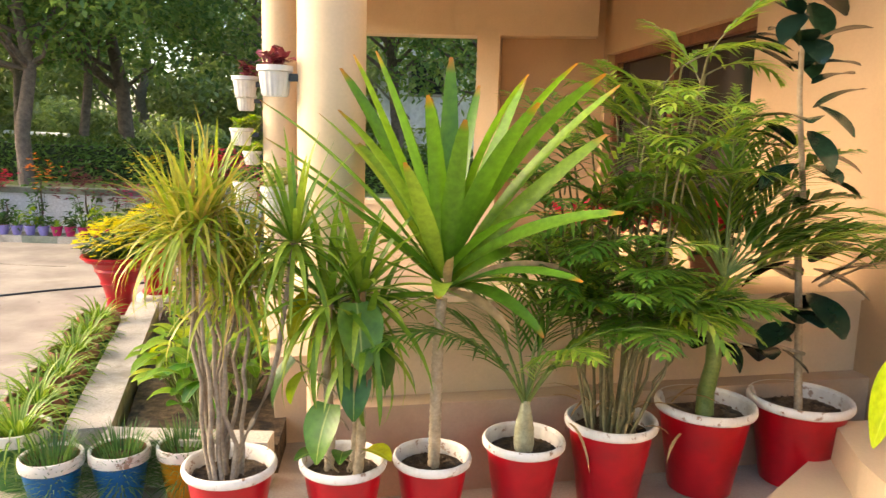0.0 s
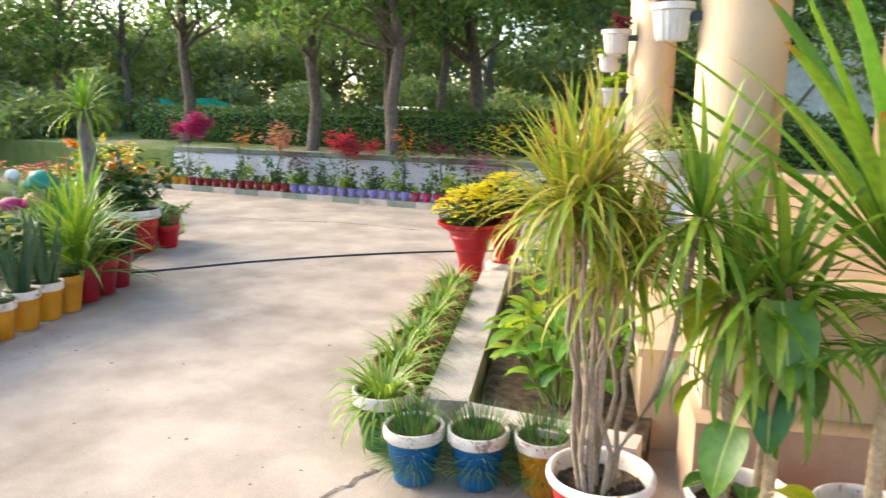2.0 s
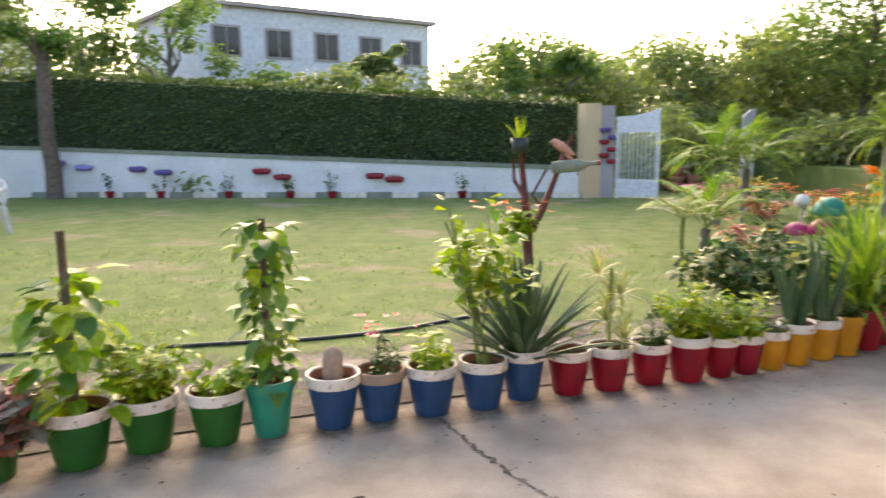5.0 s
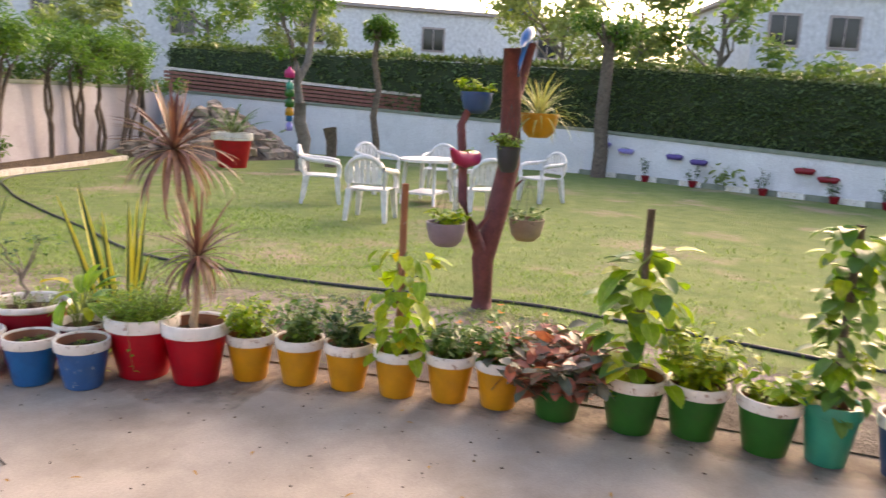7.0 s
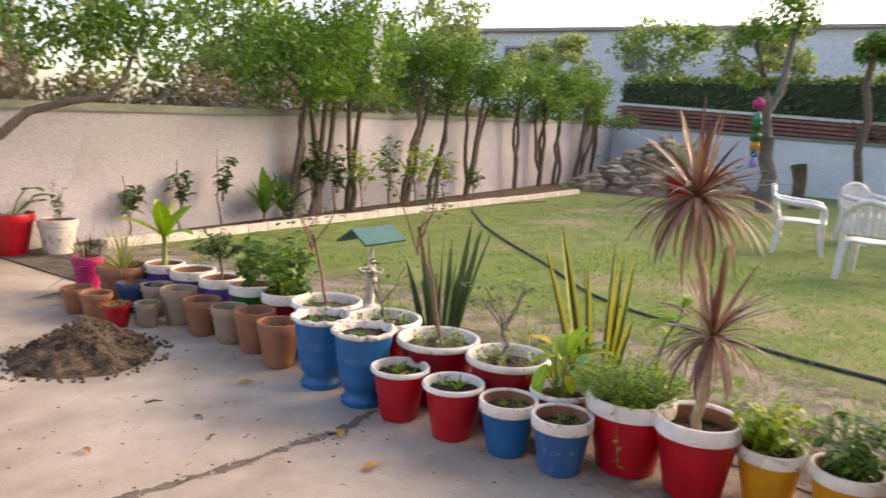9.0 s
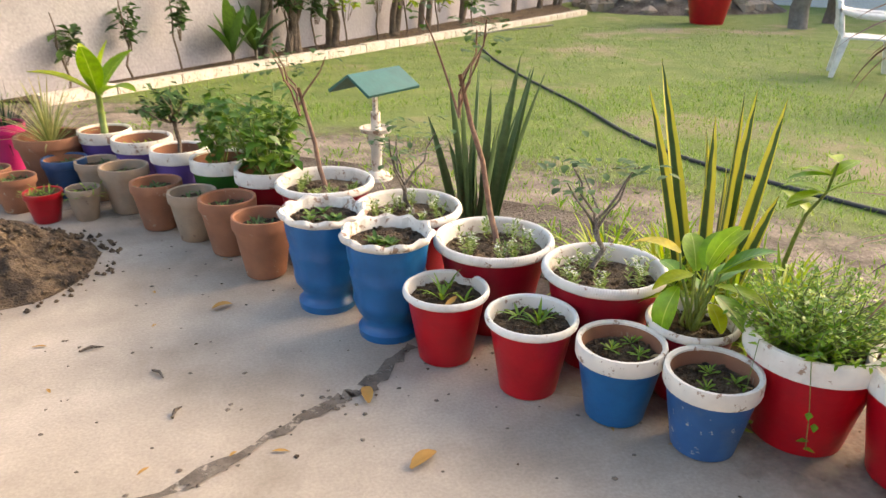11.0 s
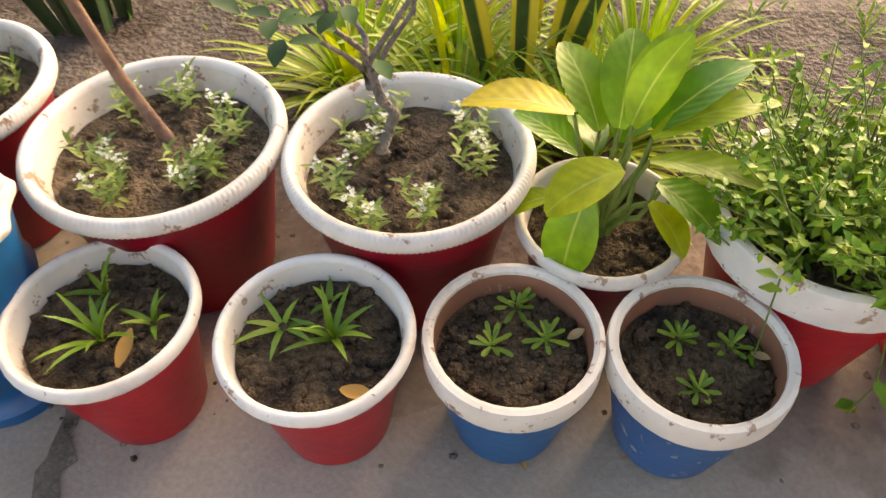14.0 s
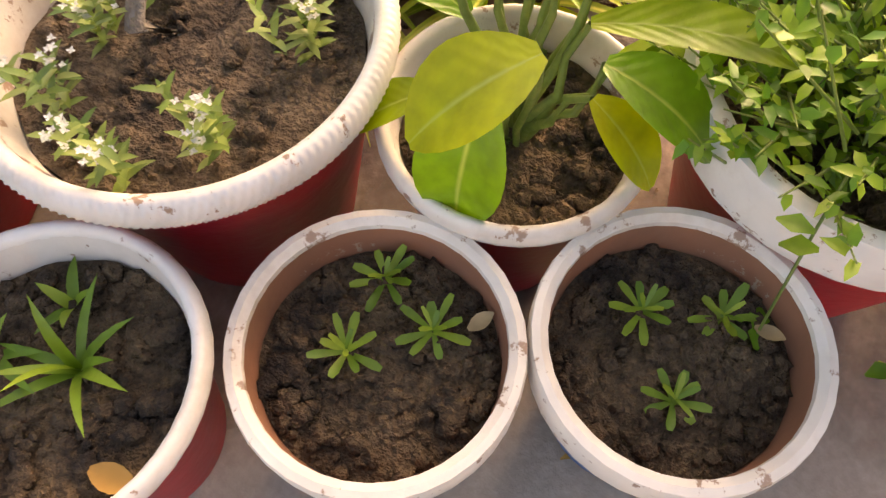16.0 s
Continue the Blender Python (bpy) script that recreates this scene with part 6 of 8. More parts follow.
def climber(t, sz, h, n, size, lm, pole, lm2=None, spread=0.10, yellow=0.2, tall=0):
    b, y_, st = Build(), Build(), Build()
    po = Build()
    po.tube([(0, 0, sz - 0.02), (0, 0, sz + max(h, tall))], 0.018, 8)
    for i in range(n):
        zz = sz + h * rng.uniform(0.03, 1.0)
        a = rng.uniform(0, 6.28)
        q = spread * rng.uniform(0.3, 1.3)
        (y_ if rng.uniform() < yellow else b).blades([(q * math.cos(a), q * math.sin(a), zz)], a + rng.normal(0, 0.4), rng.uniform(-1.0, 0.3), size * rng.uniform(0.7, 1.2), size * 0.72, 0.5, 5, "heart", 0.12)
    a = np.linspace(0, 20, 50)
    st.tube(np.stack([0.026 * np.cos(a), 0.026 * np.sin(a), sz + h * a / 20], 1), 0.005, 5, False)
    part("pole", po, pole, t, "support pole")
    part("vine", st, GREEN_STEM, t)
    part("foliage", b, lm, t)
    part("yellow_foliage", y_, lm2 or L_LIME, t, "yellow-green leaves")


OCHRE = " in a white-banded ochre pot"
YROW = [(-2.71, -1.81, "bush", L_LIME, 0.30), (-2.86, -1.59, "bush", L_MID, 0.32), (-3.00, -1.37, "bush", L_DARK, 0.34), (-3.12, -1.13, "pole", L_LIME, 0.9), (-3.27, -0.91, "bush", L_MID, 0.30), (-3.39, -0.69, "flower", L_MID, 0.30)]
for x, y, kind, lm, h in YROW:
    x, y = pushed(x, y)
    words = {"bush": "small leafy green bush", "pole": "lime heart-leaved climber on a brown pole", "flower": "green bush with small orange flowers"}[kind]
    t, sz, sr = potted(x, y, "plain", 0.13, 0.255, YELLOW, WHITE_OLD, words + OCHRE, group="ochre pots")
    if kind == "pole":
        climber(t, sz, h * 0.62, 105, 0.10, L_LIME, TERRA, L_YELLOW, 0.12, 0.15, h)
        continue
    b, st, f = Build(), Build(), Build()
    bush(b, st, 330, 0.17, sz, sz + h, 0.055)
    part("foliage", b, lm, t)
    part("stem", st, GREEN_STEM, t)
    if kind == "flower":
        part("bloom", flowers(f, np.stack([rng.normal(0, 0.1, 9), rng.normal(0, 0.1, 9), rng.uniform(sz + 0.15, sz + h, 9)], 1), 0.022, 5), P_ORANGE, t)
# coral-tinted bush spilling from a green pot
x, y = pushed(-3.50, -0.42)
t, sz, sr = potted(x, y, "plain", 0.15, 0.27, GREEN, GREEN, "wide bush of grey-green and coral leaves hiding its green pot")
b, st = Build(), Build()
bush(b, st, 900, 0.36, 0.10, sz + 0.26, 0.10, form="oval", k=3)
part("foliage", b, L_CORAL, t)
part("stem", st, BARK, t)
WEST = [(-3.64, -0.10, 0.16, 0.28, GREEN, WHITE_OLD, "climb_lime", "broad-leaved lime climber on a stake in a green pot"),
        (-3.80, 0.14, 0.15, 0.27, GREEN, WHITE_OLD, "lime", "lime-green bush in a green pot with a white band"),
        (-3.88, 0.44, 0.145, 0.27, GREEN, WHITE_OLD, "limelow", "low pale lime plant in a green pot with a white band"),
        (-3.97, 0.67, 0.125, 0.29, TEAL, TEAL, "climb_green", "heart-leaved climber dense on its pole in a teal pot"),
        (-4.07, 0.96, 0.14, 0.28, NAVY, WHITE_OLD, "stone", "blue pot with a white band holding a grey rounded stone"),
        (-4.17, 1.18, 0.135, 0.27, NAVY, TERRA_GREY, "redflower", "small thorny plant with red flowers in a dark blue pot"),
        (-4.24, 1.44, 0.14, 0.27, NAVY, WHITE_OLD, "croton", "yellow-green croton in a dark blue pot"),
        (-4.33, 1.71, 0.135, 0.27, NAVY, WHITE_OLD, "tall", "tall thin shrub with lime leaves in a dark blue pot"),
        (-4.46, 1.93, 0.13, 0.29, NAVY, WHITE_OLD, "agave", "stiff grey-green agave in a dark blue pot"),
        (-4.54, 2.19, 0.128, 0.26, DARK_RED, WHITE_OLD, "bare", "crimson pot with a white band and bare soil"),
        (-4.605, 2.43, 0.128, 0.26, DARK_RED, WHITE_OLD, "pale", "pale striped dracaena in a crimson pot"),
        (-4.70, 2.68, 0.12, 0.25, DARK_RED, WHITE_OLD, "thin", "thin dark shrub in a crimson pot"),
        (-4.75, 2.915, 0.13, 0.28, DARK_RED, WHITE_OLD, "lime", "bright lime bush in a crimson pot"),
        (-4.83, 3.125, 0.11, 0.25, DARK_RED, WHITE_OLD, "mid", "light green bush in a crimson pot"),
        (-4.885, 3.30, 0.11, 0.25, DARK_RED, WHITE_OLD, "mid", "yellow-green bush in a crimson pot"),
        (-4.966, 3.48, 0.11, 0.25, YELLOW, WHITE_OLD, "thin", "small dark shrub in an ochre pot"),
        (-5.057, 3.67, 0.115, 0.27, YELLOW, WHITE_OLD, "sans", "sansevieria in an ochre pot"),
        (-5.16, 3.88, 0.115, 0.27, YELLOW, WHITE_OLD, "sans", "tall sansevieria in an ochre pot"),
        (-5.25, 4.07, 0.115, 0.27, YELLOW, YELLOW, "thin", "small dark shrub in an ochre pot"),
        (-5.374, 4.276, 0.12, 0.28, DARK_RED, DARK_RED, "strap", "tall strap-leaved plant in a crimson pot"),
        (-5.487, 4.477, 0.12, 0.28, DARK_RED, DARK_RED, "mid", "leafy plant in a crimson pot"),
        (-5.613, 4.67, 0.13, 0.30, DARK_RED, DARK_RED, "dark", "dark leafy plant in a crimson pot")]
for x, y, r, h, c, rm, kind, words in WEST:
    x, y = pushed(x, y)
    t, sz, sr = potted(x, y, "plain", r, h, c, rm, words, group="pots along the lawn")
    b, st, f = Build(), Build(), Build()
    lm, sm = L_MID, GREEN_STEM
    if kind == "climb_lime":
        climber(t, sz, 0.66, 105, 0.125, L_MID, BARK, L_LIME, 0.15, 0.75, 0.85)
        continue
    if kind == "climb_green":
        climber(t, sz, 0.85, 170, 0.095, L_MID, BARK, L_LIME, 0.10, 0.3)
        continue
    if kind == "lime":
        bush(b, st, 560, 0.22, sz, sz + 0.42, 0.07)
        lm = L_LIME
    elif kind == "limelow":
        bush(b, st, 130, 0.2, sz, sz + 0.24, 0.08)
        lm = L_LIME
    elif kind == "stone":
        part("stone", Build().lathe([(0.05, sz - 0.02), (0.055, sz + 0.06), (0.05, sz + 0.11), (0.052, sz + 0.13), (0.04, sz + 0.18), (0.001, sz + 0.195)], 16), ROCK, t, "grey rounded stone")
        continue
    elif kind == "redflower":
        bush(b, st, 110, 0.13, sz, sz + 0.30, 0.06)
        part("bloom", flowers(f, np.stack([rng.normal(0, 0.06, 16), rng.normal(0, 0.06, 16), rng.uniform(sz + 0.22, sz + 0.34, 16)], 1), 0.022, 5), P_RED, t)
        lm = L_DARK
    elif kind == "croton":
        bush(b, st, 130, 0.16, sz, sz + 0.26, 0.085)
        lm = L_LIME
    elif kind == "tall":
        for i in range(5):
            st.tube(wander((rng.normal(0, 0.02), rng.normal(0, 0.02), sz), (rng.normal(0, 0.13), rng.normal(0, 0.13), sz + rng.uniform(0.5, 0.95)), 6, 0.02), np.linspace(0.009, 0.004, 6), 5)
        bush(b, st, 230, 0.30, sz + 0.25, sz + 1.02, 0.115)
        lm = L_LIME
    elif kind == "agave":
        rosette(b, (0, 0, sz), 64, 0.58, 0.05, (0.45, 1.5), (0.0, 0.3), 6, "spear", 0.3, 0.02)
        lm = L_SANS
    elif kind == "bare":
        for i in range(4):
            seedling(b, (rng.uniform(-0.06, 0.06), rng.uniform(-0.06, 0.06), sz), 5, 0.05, 0.015)
    elif kind == "pale":
        for i in range(5):
            rosette(b, (rng.normal(0, 0.05), rng.normal(0, 0.05), sz + 0.1 + 0.09 * i), 26, 0.19, 0.022, (-0.3, 1.4), (0.4, 1.2), 4)
        st.tube([(0, 0, sz), (0, 0, sz + 0.5)], 0.008, 6)
        lm = L_PALE
    elif kind == "thin":
        bush(b, st, 90, 0.14, sz, sz + 0.28, 0.06)
        lm = L_DARK
    elif kind == "mid":
        bush(b, st, 240, 0.17, sz, sz + 0.36, 0.065)
        lm = L_LIME if y < 4 else L_MID
    elif kind == "sans":
        n = 16
        az, q = rng.uniform(0, 6.28, n), rng.uniform(0.01, 0.07, n)
        b.blades(np.stack([q * np.cos(az), q * np.sin(az), 0 * q + sz], 1), az, rng.uniform(1.2, 1.5, n), rng.uniform(0.3, 0.6, n), 0.05, 0.05, 5, "spear", 0.3, rng.uniform(-1, 1, n))
        lm = L_SANS
    elif kind == "strap":
        for i in range(3):
            rosette(b, (rng.normal(0, 0.05), rng.normal(0, 0.05), sz + 0.12 * i), 34, 0.62, 0.038, (0.2, 1.5), (0.2, 1.0), 6, "spear")
        lm = L_FRESH
    else:
        bush(b, st, 240, 0.2, sz, sz + 0.4, 0.09)
        lm = L_DARK
    part("foliage", b, lm, t)
    if st.v:
        part("stem", st, sm, t)
# group of larger pots at the end of the row
for x, y, r, h, c, rm, lm, n, hh, sz_, words in ((-6.85, 5.62, 0.27, 0.44, RED, WHITE, L_DARK, 420, 0.75, 0.13, "dark bushy plant in a large red pot with a white rim"), (-6.78, 5.95, 0.13, 0.24, RED, RED, L_MID, 120, 0.2, 0.06, "small green plant in a red pot"), (-7.12, 6.15, 0.17, 0.30, TERRA, TERRA, L_MID, 200, 0.3, 0.08, "bushy green plant in a brown clay pot")):
    t, s0, sr = potted(x, y, "plain", r, h, c, rm, words)
    b, st = Build(), Build()
    bush(b, st, n, r * 1.6, s0, s0 + hh, sz_)
    part("foliage", b, lm, t)
    part("stem", st, BARK, t)
t, s0, sr = potted(-7.25, 5.45, "plain", 0.22, 0.4, DARK_RED, WHITE, "ponytail palm on a thick trunk in a crimson pot")
b, st = Build(), Build()
st.tube(wander((0, 0, s0), (0.02, 0, 1.42), 5, 0.01), np.linspace(0.09, 0.07, 5), 10)
rosette(b, (0.02, 0, 1.42), 70, 0.5, 0.03, (-0.2, 1.5), (0.6, 1.7), 5)
part("trunk", st, BARK_GREY, t)
part("foliage", b, L_FRESH, t)
t, s0, sr = potted(-7.6, 5.75, "plain", 0.2, 0.35, TERRA, TERRA, "croton with yellow, orange and green leaves in a clay pot")
for lm, n, nm in ((L_YELLOW, 130, "yellow_foliage"), (L_MID, 120, "foliage"), (P_ORANGE, 60, "orange_foliage")):
    b, st = Build(), Build()
    bush(b, st, n, 0.5, s0 + 0.2, s0 + 0.95, 0.16)
    part(nm, b, lm, t)
part("stem", st, BARK, t)
# strap-leaved clumps, variegated bush and palms on the lawn behind the row
for x, y, n, ln, z, lm, words in ((-6.15, 4.55, 130, 0.75, 0.25, L_MID, "tall clump of arching strap leaves behind the pots"), (-6.7, 5.0, 90, 0.7, 0.3, L_PALM_LIGHT, "clump of arching strap leaves behind the pots"), (-7.2, 4.9, 70, 0.5, 0.1, L_PALE, "pale straw-tinged strap-leaved clump")):
    t = thing("strap_plant", words, "plant", pose(x, y, 0), "strap plants")
    b = Build()
    for i in range(4):
        rosette(b, (rng.normal(0, 0.15), rng.normal(0, 0.15), z * i / 2), n // 4 + 6, ln, 0.035, (0.1, 1.5), (0.4, 1.3), 6)
    part("foliage", b, lm, t)
t = thing("variegated_bush", "round bush of dark leaves edged with cream", "bush", pose(-6.15, 3.78, 0))
b, g, st = Build(), Build(), Build()
cl = [(rng.normal(0, 0.2), rng.normal(0, 0.2), rng.uniform(0.25, 0.62), 0.2) for _ in range(9)]
crown(b, cl, 950, 0.085, 3)
crown(g, cl, 500, 0.085, 3)
st.tube(wander((0, 0, 0), (0, 0, 0.5), 4, 0.01), 0.025, 7)
part("foliage", b, L_DARK, t)
part("pale_foliage", g, L_PALE, t, "cream-edged leaves")
part("stem", st, BARK, t)
for x, y, n, lm, words in ((-7.2, 4.15, 130, P_SALMON, "poinsettia-like shrub with salmon and red top leaves"), (-9.5, 5.3, 110, P_SALMON, "low shrub with red and salmon leaves")):
    t = thing("red_leaved_shrub", words, "shrub", pose(x, y, 0), "red-leaved shrubs")
    b, g, st = Build(), Build(), Build()
    bush(g, st, 160, 0.35, 0.05, 0.6, 0.1)
    bush(b, st, n, 0.4, 0.35, 0.75, 0.12)
    part("top_foliage", b, lm, t)
    part("foliage", g, L_DARK, t)
    part("stem", st, BARK, t)
t = thing("young_palm", "thin young palm with a lime crown on the lawn", "palm", pose(-7.7, 3.75, 0))
b, st = Build(), Build()
st.tube(wander((0, 0, 0), (0, 0, 0.6), 4, 0.01), 0.018, 6)
for i in range(9):
    frond(b, st, (0, 0, 0.6), i * 2.4, 1.1 - 0.07 * i, 0.45, 0.9, 9, 0.16, 0.02)
part("foliage", b, L_PALE, t)
part("stem", st, GREEN_STEM, t)
for x, y, h, ln, n in ((-12.0, 5.55, 0.95, 1.15, 13), (-12.3, 6.1, 0.85, 1.1, 11), (-9.3, 4.5, 0.3, 0.9, 10)):
    t = thing("palm", "feathery palm with arching light green fronds", "palm", pose(x, y, 0), "lawn palms")
    b, st = Build(), Build()
    st.tube(wander((0, 0, -0.02), (0.03, 0, h), 5, 0.01), np.linspace(0.075, 0.05, 5), 9)
    fr = Build()
    for i in range(n):
        frond(b, fr, (0.03, 0, h), i * 2.4, 1.45 - 0.08 * i, ln, 1.1 + 0.05 * i, 22, 0.36, 0.035, 0.15)
    part("trunk", st, BARK_GREY, t)
    part("foliage", b, L_PALM_LIGHT, t)
    part("frond_rib", fr, GREEN_STEM, t)
# mushroom ornaments
for x, y, r, h, c, words in ((-9.0, 5.45, 0.16, 0.40, MAGENTA, "magenta-capped"), (-8.75, 5.6, 0.14, 0.46, MAGENTA, "magenta-capped"), (-9.6, 6.1, 0.20, 0.62, TEAL, "green-capped")):
    t = thing("mushroom_ornament", words + " cement mushroom ornament with a white stem", "ornament", pose(x, y, 0), "mushroom ornaments")
    part("stem", Build().lathe([(0.06, -0.01), (0.045, h * 0.3), (0.04, h * 0.75)], 14), WHITE, t)
    part("cap", Build().lathe([(0.04, h * 0.72), (r, h * 0.68), (r * 1.02, h * 0.72), (r * 0.85, h * 0.9), (r * 0.45, h), (0.001, h * 1.03)], 24), c, t)
t = thing("globe_ornament", "white round garden ornament on a post", "ornament", pose(-9.9, 5.9, 0))
part("post", Build().tube([(0, 0, 0), (0, 0, 0.5)], 0.02, 8), WHITE, t)
part("globe", Build().lump((0, 0, 0.56), 0.09, 14, 0.0), WHITE, t)
# bright flower bed before the gate
for x, y, lm, h, words in ((-10.5, 6.6, P_ORANGE, 0.55, "orange-flowered"), (-11.3, 6.9, P_YELLOW, 0.5, "yellow-flowered"), (-13.2, 6.9, P_ORANGE, 0.5, "orange-flowered"), (-12.6, 7.6, P_RED, 0.45, "red-flowered"), (-14.2, 6.4, P_PINK, 0.4, "pink-flowered"), (-14.8, 7.2, P_YELLOW, 0.5, "yellow-flowered"), (-9.9, 7.2, P_YELLOW, 0.85, "yellow-leaved"), (-15.6, 6.3, P_PINK, 0.35, "magenta-flowered"), (-13.4, 5.9, P_RED, 0.4, "red-flowered"), (-8.9, 7.0, P_ORANGE, 0.6, "orange-leaved")):
    t = thing("flowering_shrub", "low " + words + " shrub in the bed near the gate", "shrub", pose(x, y, 0), "gate shrubs")
    b, f, st = Build(), Build(), Build()
    bush(b, st, 170, 0.42, 0.03, h, 0.11)
    m = 60
    a, q = rng.uniform(0, 6.28, m), 0.42 * np.sqrt(rng.uniform(0, 1, m))
    flowers(f, np.stack([q * np.cos(a), q * np.sin(a), h * rng.uniform(0.75, 1.08, m)], 1), 0.05, 5)
    part("foliage", b, L_MID, t)
    part("stem", st, BARK, t)
    part("bloom", f, lm, t)


# ---- driftwood plant stands ----
def hung_pot(x, y, z, r, h, c, lm, kind, label):
    t = thing("hanging_pot", label, "hanging pot", pose(x, y, z), "driftwood pots")
    meshes, sz, sr = pot_meshes("bowl", r, h, c, c)
    for nm, me in meshes.items():
        part(nm, me, None, t)
    b, st = Build(), Build()
    if kind == "spider":
        rosette(b, (0, 0, sz), 70, 0.42, 0.02, (0.1, 1.4), (0.7, 1.6), 6)
    else:
        bush(b, st, 150, r * 1.5, sz, sz + 0.14, 0.06)
        part("stem", st, GREEN_STEM, t)
    part("foliage", b, lm, t)
    for a in (0.5, 2.6, 4.7):
        part("wire", Build().tube([(r * 0.95 * math.cos(a), r * 0.95 * math.sin(a), h), (0, 0, h + 0.3)], 0.002, 4), RUBBER, t)
    return t


t = thing("driftwood_stand", "maroon painted dead tree trunk with forked branches, holding pots", "plant stand", pose(-4.90, -1.98, 0))
b = Build()
b.tube([(0, 0, -0.03), (-0.01, 0, 0.1), (0.02, 0, 0.38), (-0.13, 0, 0.75), (-0.24, 0.0, 1.1), (-0.22, 0, 1.5), (-0.17, 0.01, 1.95)], [0.085, 0.07, 0.085, 0.085, 0.085, 0.075, 0.065], 12)
part("trunk", b, MAROON_WOOD, t)
part("branch", Build().tube([(-0.2, 0.0, 1.45), (-0.3, 0.02, 1.75), (-0.36, 0.05, 2.0)], [0.05, 0.045, 0.035], 9), MAROON_WOOD, t)
part("branch", Build().tube([(0.02, 0, 0.40), (0.16, 0, 0.62), (0.30, 0, 0.85), (0.32, 0.0, 1.1), (0.36, 0, 1.38), (0.28, 0, 1.5)], [0.055, 0.045, 0.035, 0.035, 0.03, 0.025], 9), MAROON_WOOD, t)
for p, q in (((0.14, 0, 0.6), (0.06, 0.08, 0.78)), ((0.04, 0, 0.5), (0.12, -0.1, 0.72)), ((-0.15, 0, 0.8), (-0.32, 0.08, 0.98)), ((-0.2, 0, 0.95), (-0.36, -0.05, 1.08)), ((-0.22, 0, 1.2), (0.0, 0, 1.33))):
    part("branch", Build().tube(wander(p, q, 4, 0.012), [0.022, 0.018, 0.013, 0.006], 7), MAROON_WOOD, t)
hung_pot(-5.42, -1.92, 1.30, 0.15, 0.19, YELLOW, L_PALE, "spider", "yellow hanging pot with an arching striped spider plant on the driftwood")
hung_pot(-4.66, -1.95, 1.46, 0.115, 0.15, NAVY, L_LIME, "bush", "dark blue pot with lime foliage on the driftwood")
hung_pot(-4.93, -1.84, 1.05, 0.09, 0.19, RUBBER, L_SPIDER, "bush", "black pot with green foliage on the driftwood")
hung_pot(-4.40, -1.95, 0.54, 0.14, 0.17, MAUVE, L_LIME, "bush", "greyish mauve hanging pot with light green foliage")
hung_pot(-5.39, -1.95, 0.48, 0.145, 0.18, TERRA_GREY, L_MID, "bush", "grey hanging pot with green foliage")


def bird(x, y, z, s, c, label, turn):
    t = thing("bird_ornament", label, "ornament", pose(x, y, z, 0, 0, turn))
    b = Build()
    b.tube([(-0.16 * s, 0, -0.05 * s), (-0.08 * s, 0, 0.0), (0, 0, 0.05 * s), (0.06 * s, 0, 0.09 * s), (0.10 * s, 0, 0.12 * s), (0.14 * s, 0, 0.115 * s)], [0.008 * s, 0.04 * s, 0.058 * s, 0.05 * s, 0.035 * s, 0.004 * s], 12)
    b.tube([(-0.05 * s, 0, -0.02 * s), (-0.16 * s, 0, -0.16 * s), (-0.2 * s, 0, -0.3 * s)], [0.03 * s, 0.025 * s, 0.01 * s], 8)
    part("body", b, c, t)
    return t


bird(-5.22, -1.95, 2.0, 0.85, BLUE, "blue parrot ornament perched on the driftwood", 200)
t = thing("boat_planter", "magenta boat-shaped hanging planter", "planter", pose(-4.57, -1.95, 1.12, 0, 0, 10))
part("hull", Build().tube([(-0.2, 0, 0.05), (-0.14, 0, 0.03), (0, 0, 0.02), (0.12, 0, 0.04), (0.2, 0, 0.10)], [0.02, 0.055, 0.06, 0.045, 0.012], 12), MAGENTA, t)
hk = Build()
bush(hk, Build(), 24, 0.1, 0.06, 0.12, 0.04)
part("foliage", hk, L_LIME, t)

t = thing("driftwood_stand", "maroon painted forked branch on the lawn, hung with bottle planters", "plant stand", pose(-7.85, 2.28, 0))
part("branch", Build().tube([(0, 0, -0.03), (0, -0.02, 0.3), (0, -0.03, 0.55), (0, -0.06, 0.9), (0, -0.10, 1.32)], [0.05, 0.05, 0.055, 0.035, 0.02], 9), MAROON_WOOD, t)
part("branch", Build().tube([(0, 0.02, 0.5), (0, 0.12, 0.7), (0, 0.22, 0.95), (0, 0.33, 1.25), (0, 0.42, 1.45)], [0.045, 0.035, 0.03, 0.028, 0.012], 9), MAROON_WOOD, t)
part("branch", Build().tube([(0, 0.12, 0.72), (0, 0.02, 0.85), (0, 0.16, 1.1)], [0.02, 0.015, 0.012], 7), MAROON_WOOD, t)
part("branch", Build().tube([(0, -0.04, 0.8), (0, -0.16, 1.0), (0, -0.17, 1.2)], [0.025, 0.02, 0.012], 7), MAROON_WOOD, t)
t = thing("bottle_planter", "green plastic bottle planter tied along the branch", "planter", pose(-7.80, 2.62, 1.12, 0, 0, 90))
b = Build()
b.tube([(-0.14, 0, 0), (-0.13, 0, 0), (0.12, 0, 0.02), (0.2, 0, 0.03), (0.24, 0, 0.035), (0.30, 0, 0.04)], [0.02, 0.062, 0.062, 0.03, 0.02, 0.02], 14)
part("bottle", b, GREEN_CAP, t)
part("cap", Build().tube([(0.30, 0, 0.04), (0.335, 0, 0.043)], 0.024, 10), DARK_RED, t)
bird(-7.82, 2.58, 1.28, 0.8, surface("salmon_paint", (0.5, 0.22, 0.16), (0.62, 0.32, 0.25)), "salmon-pink bird ornament on the forked branch", 260)
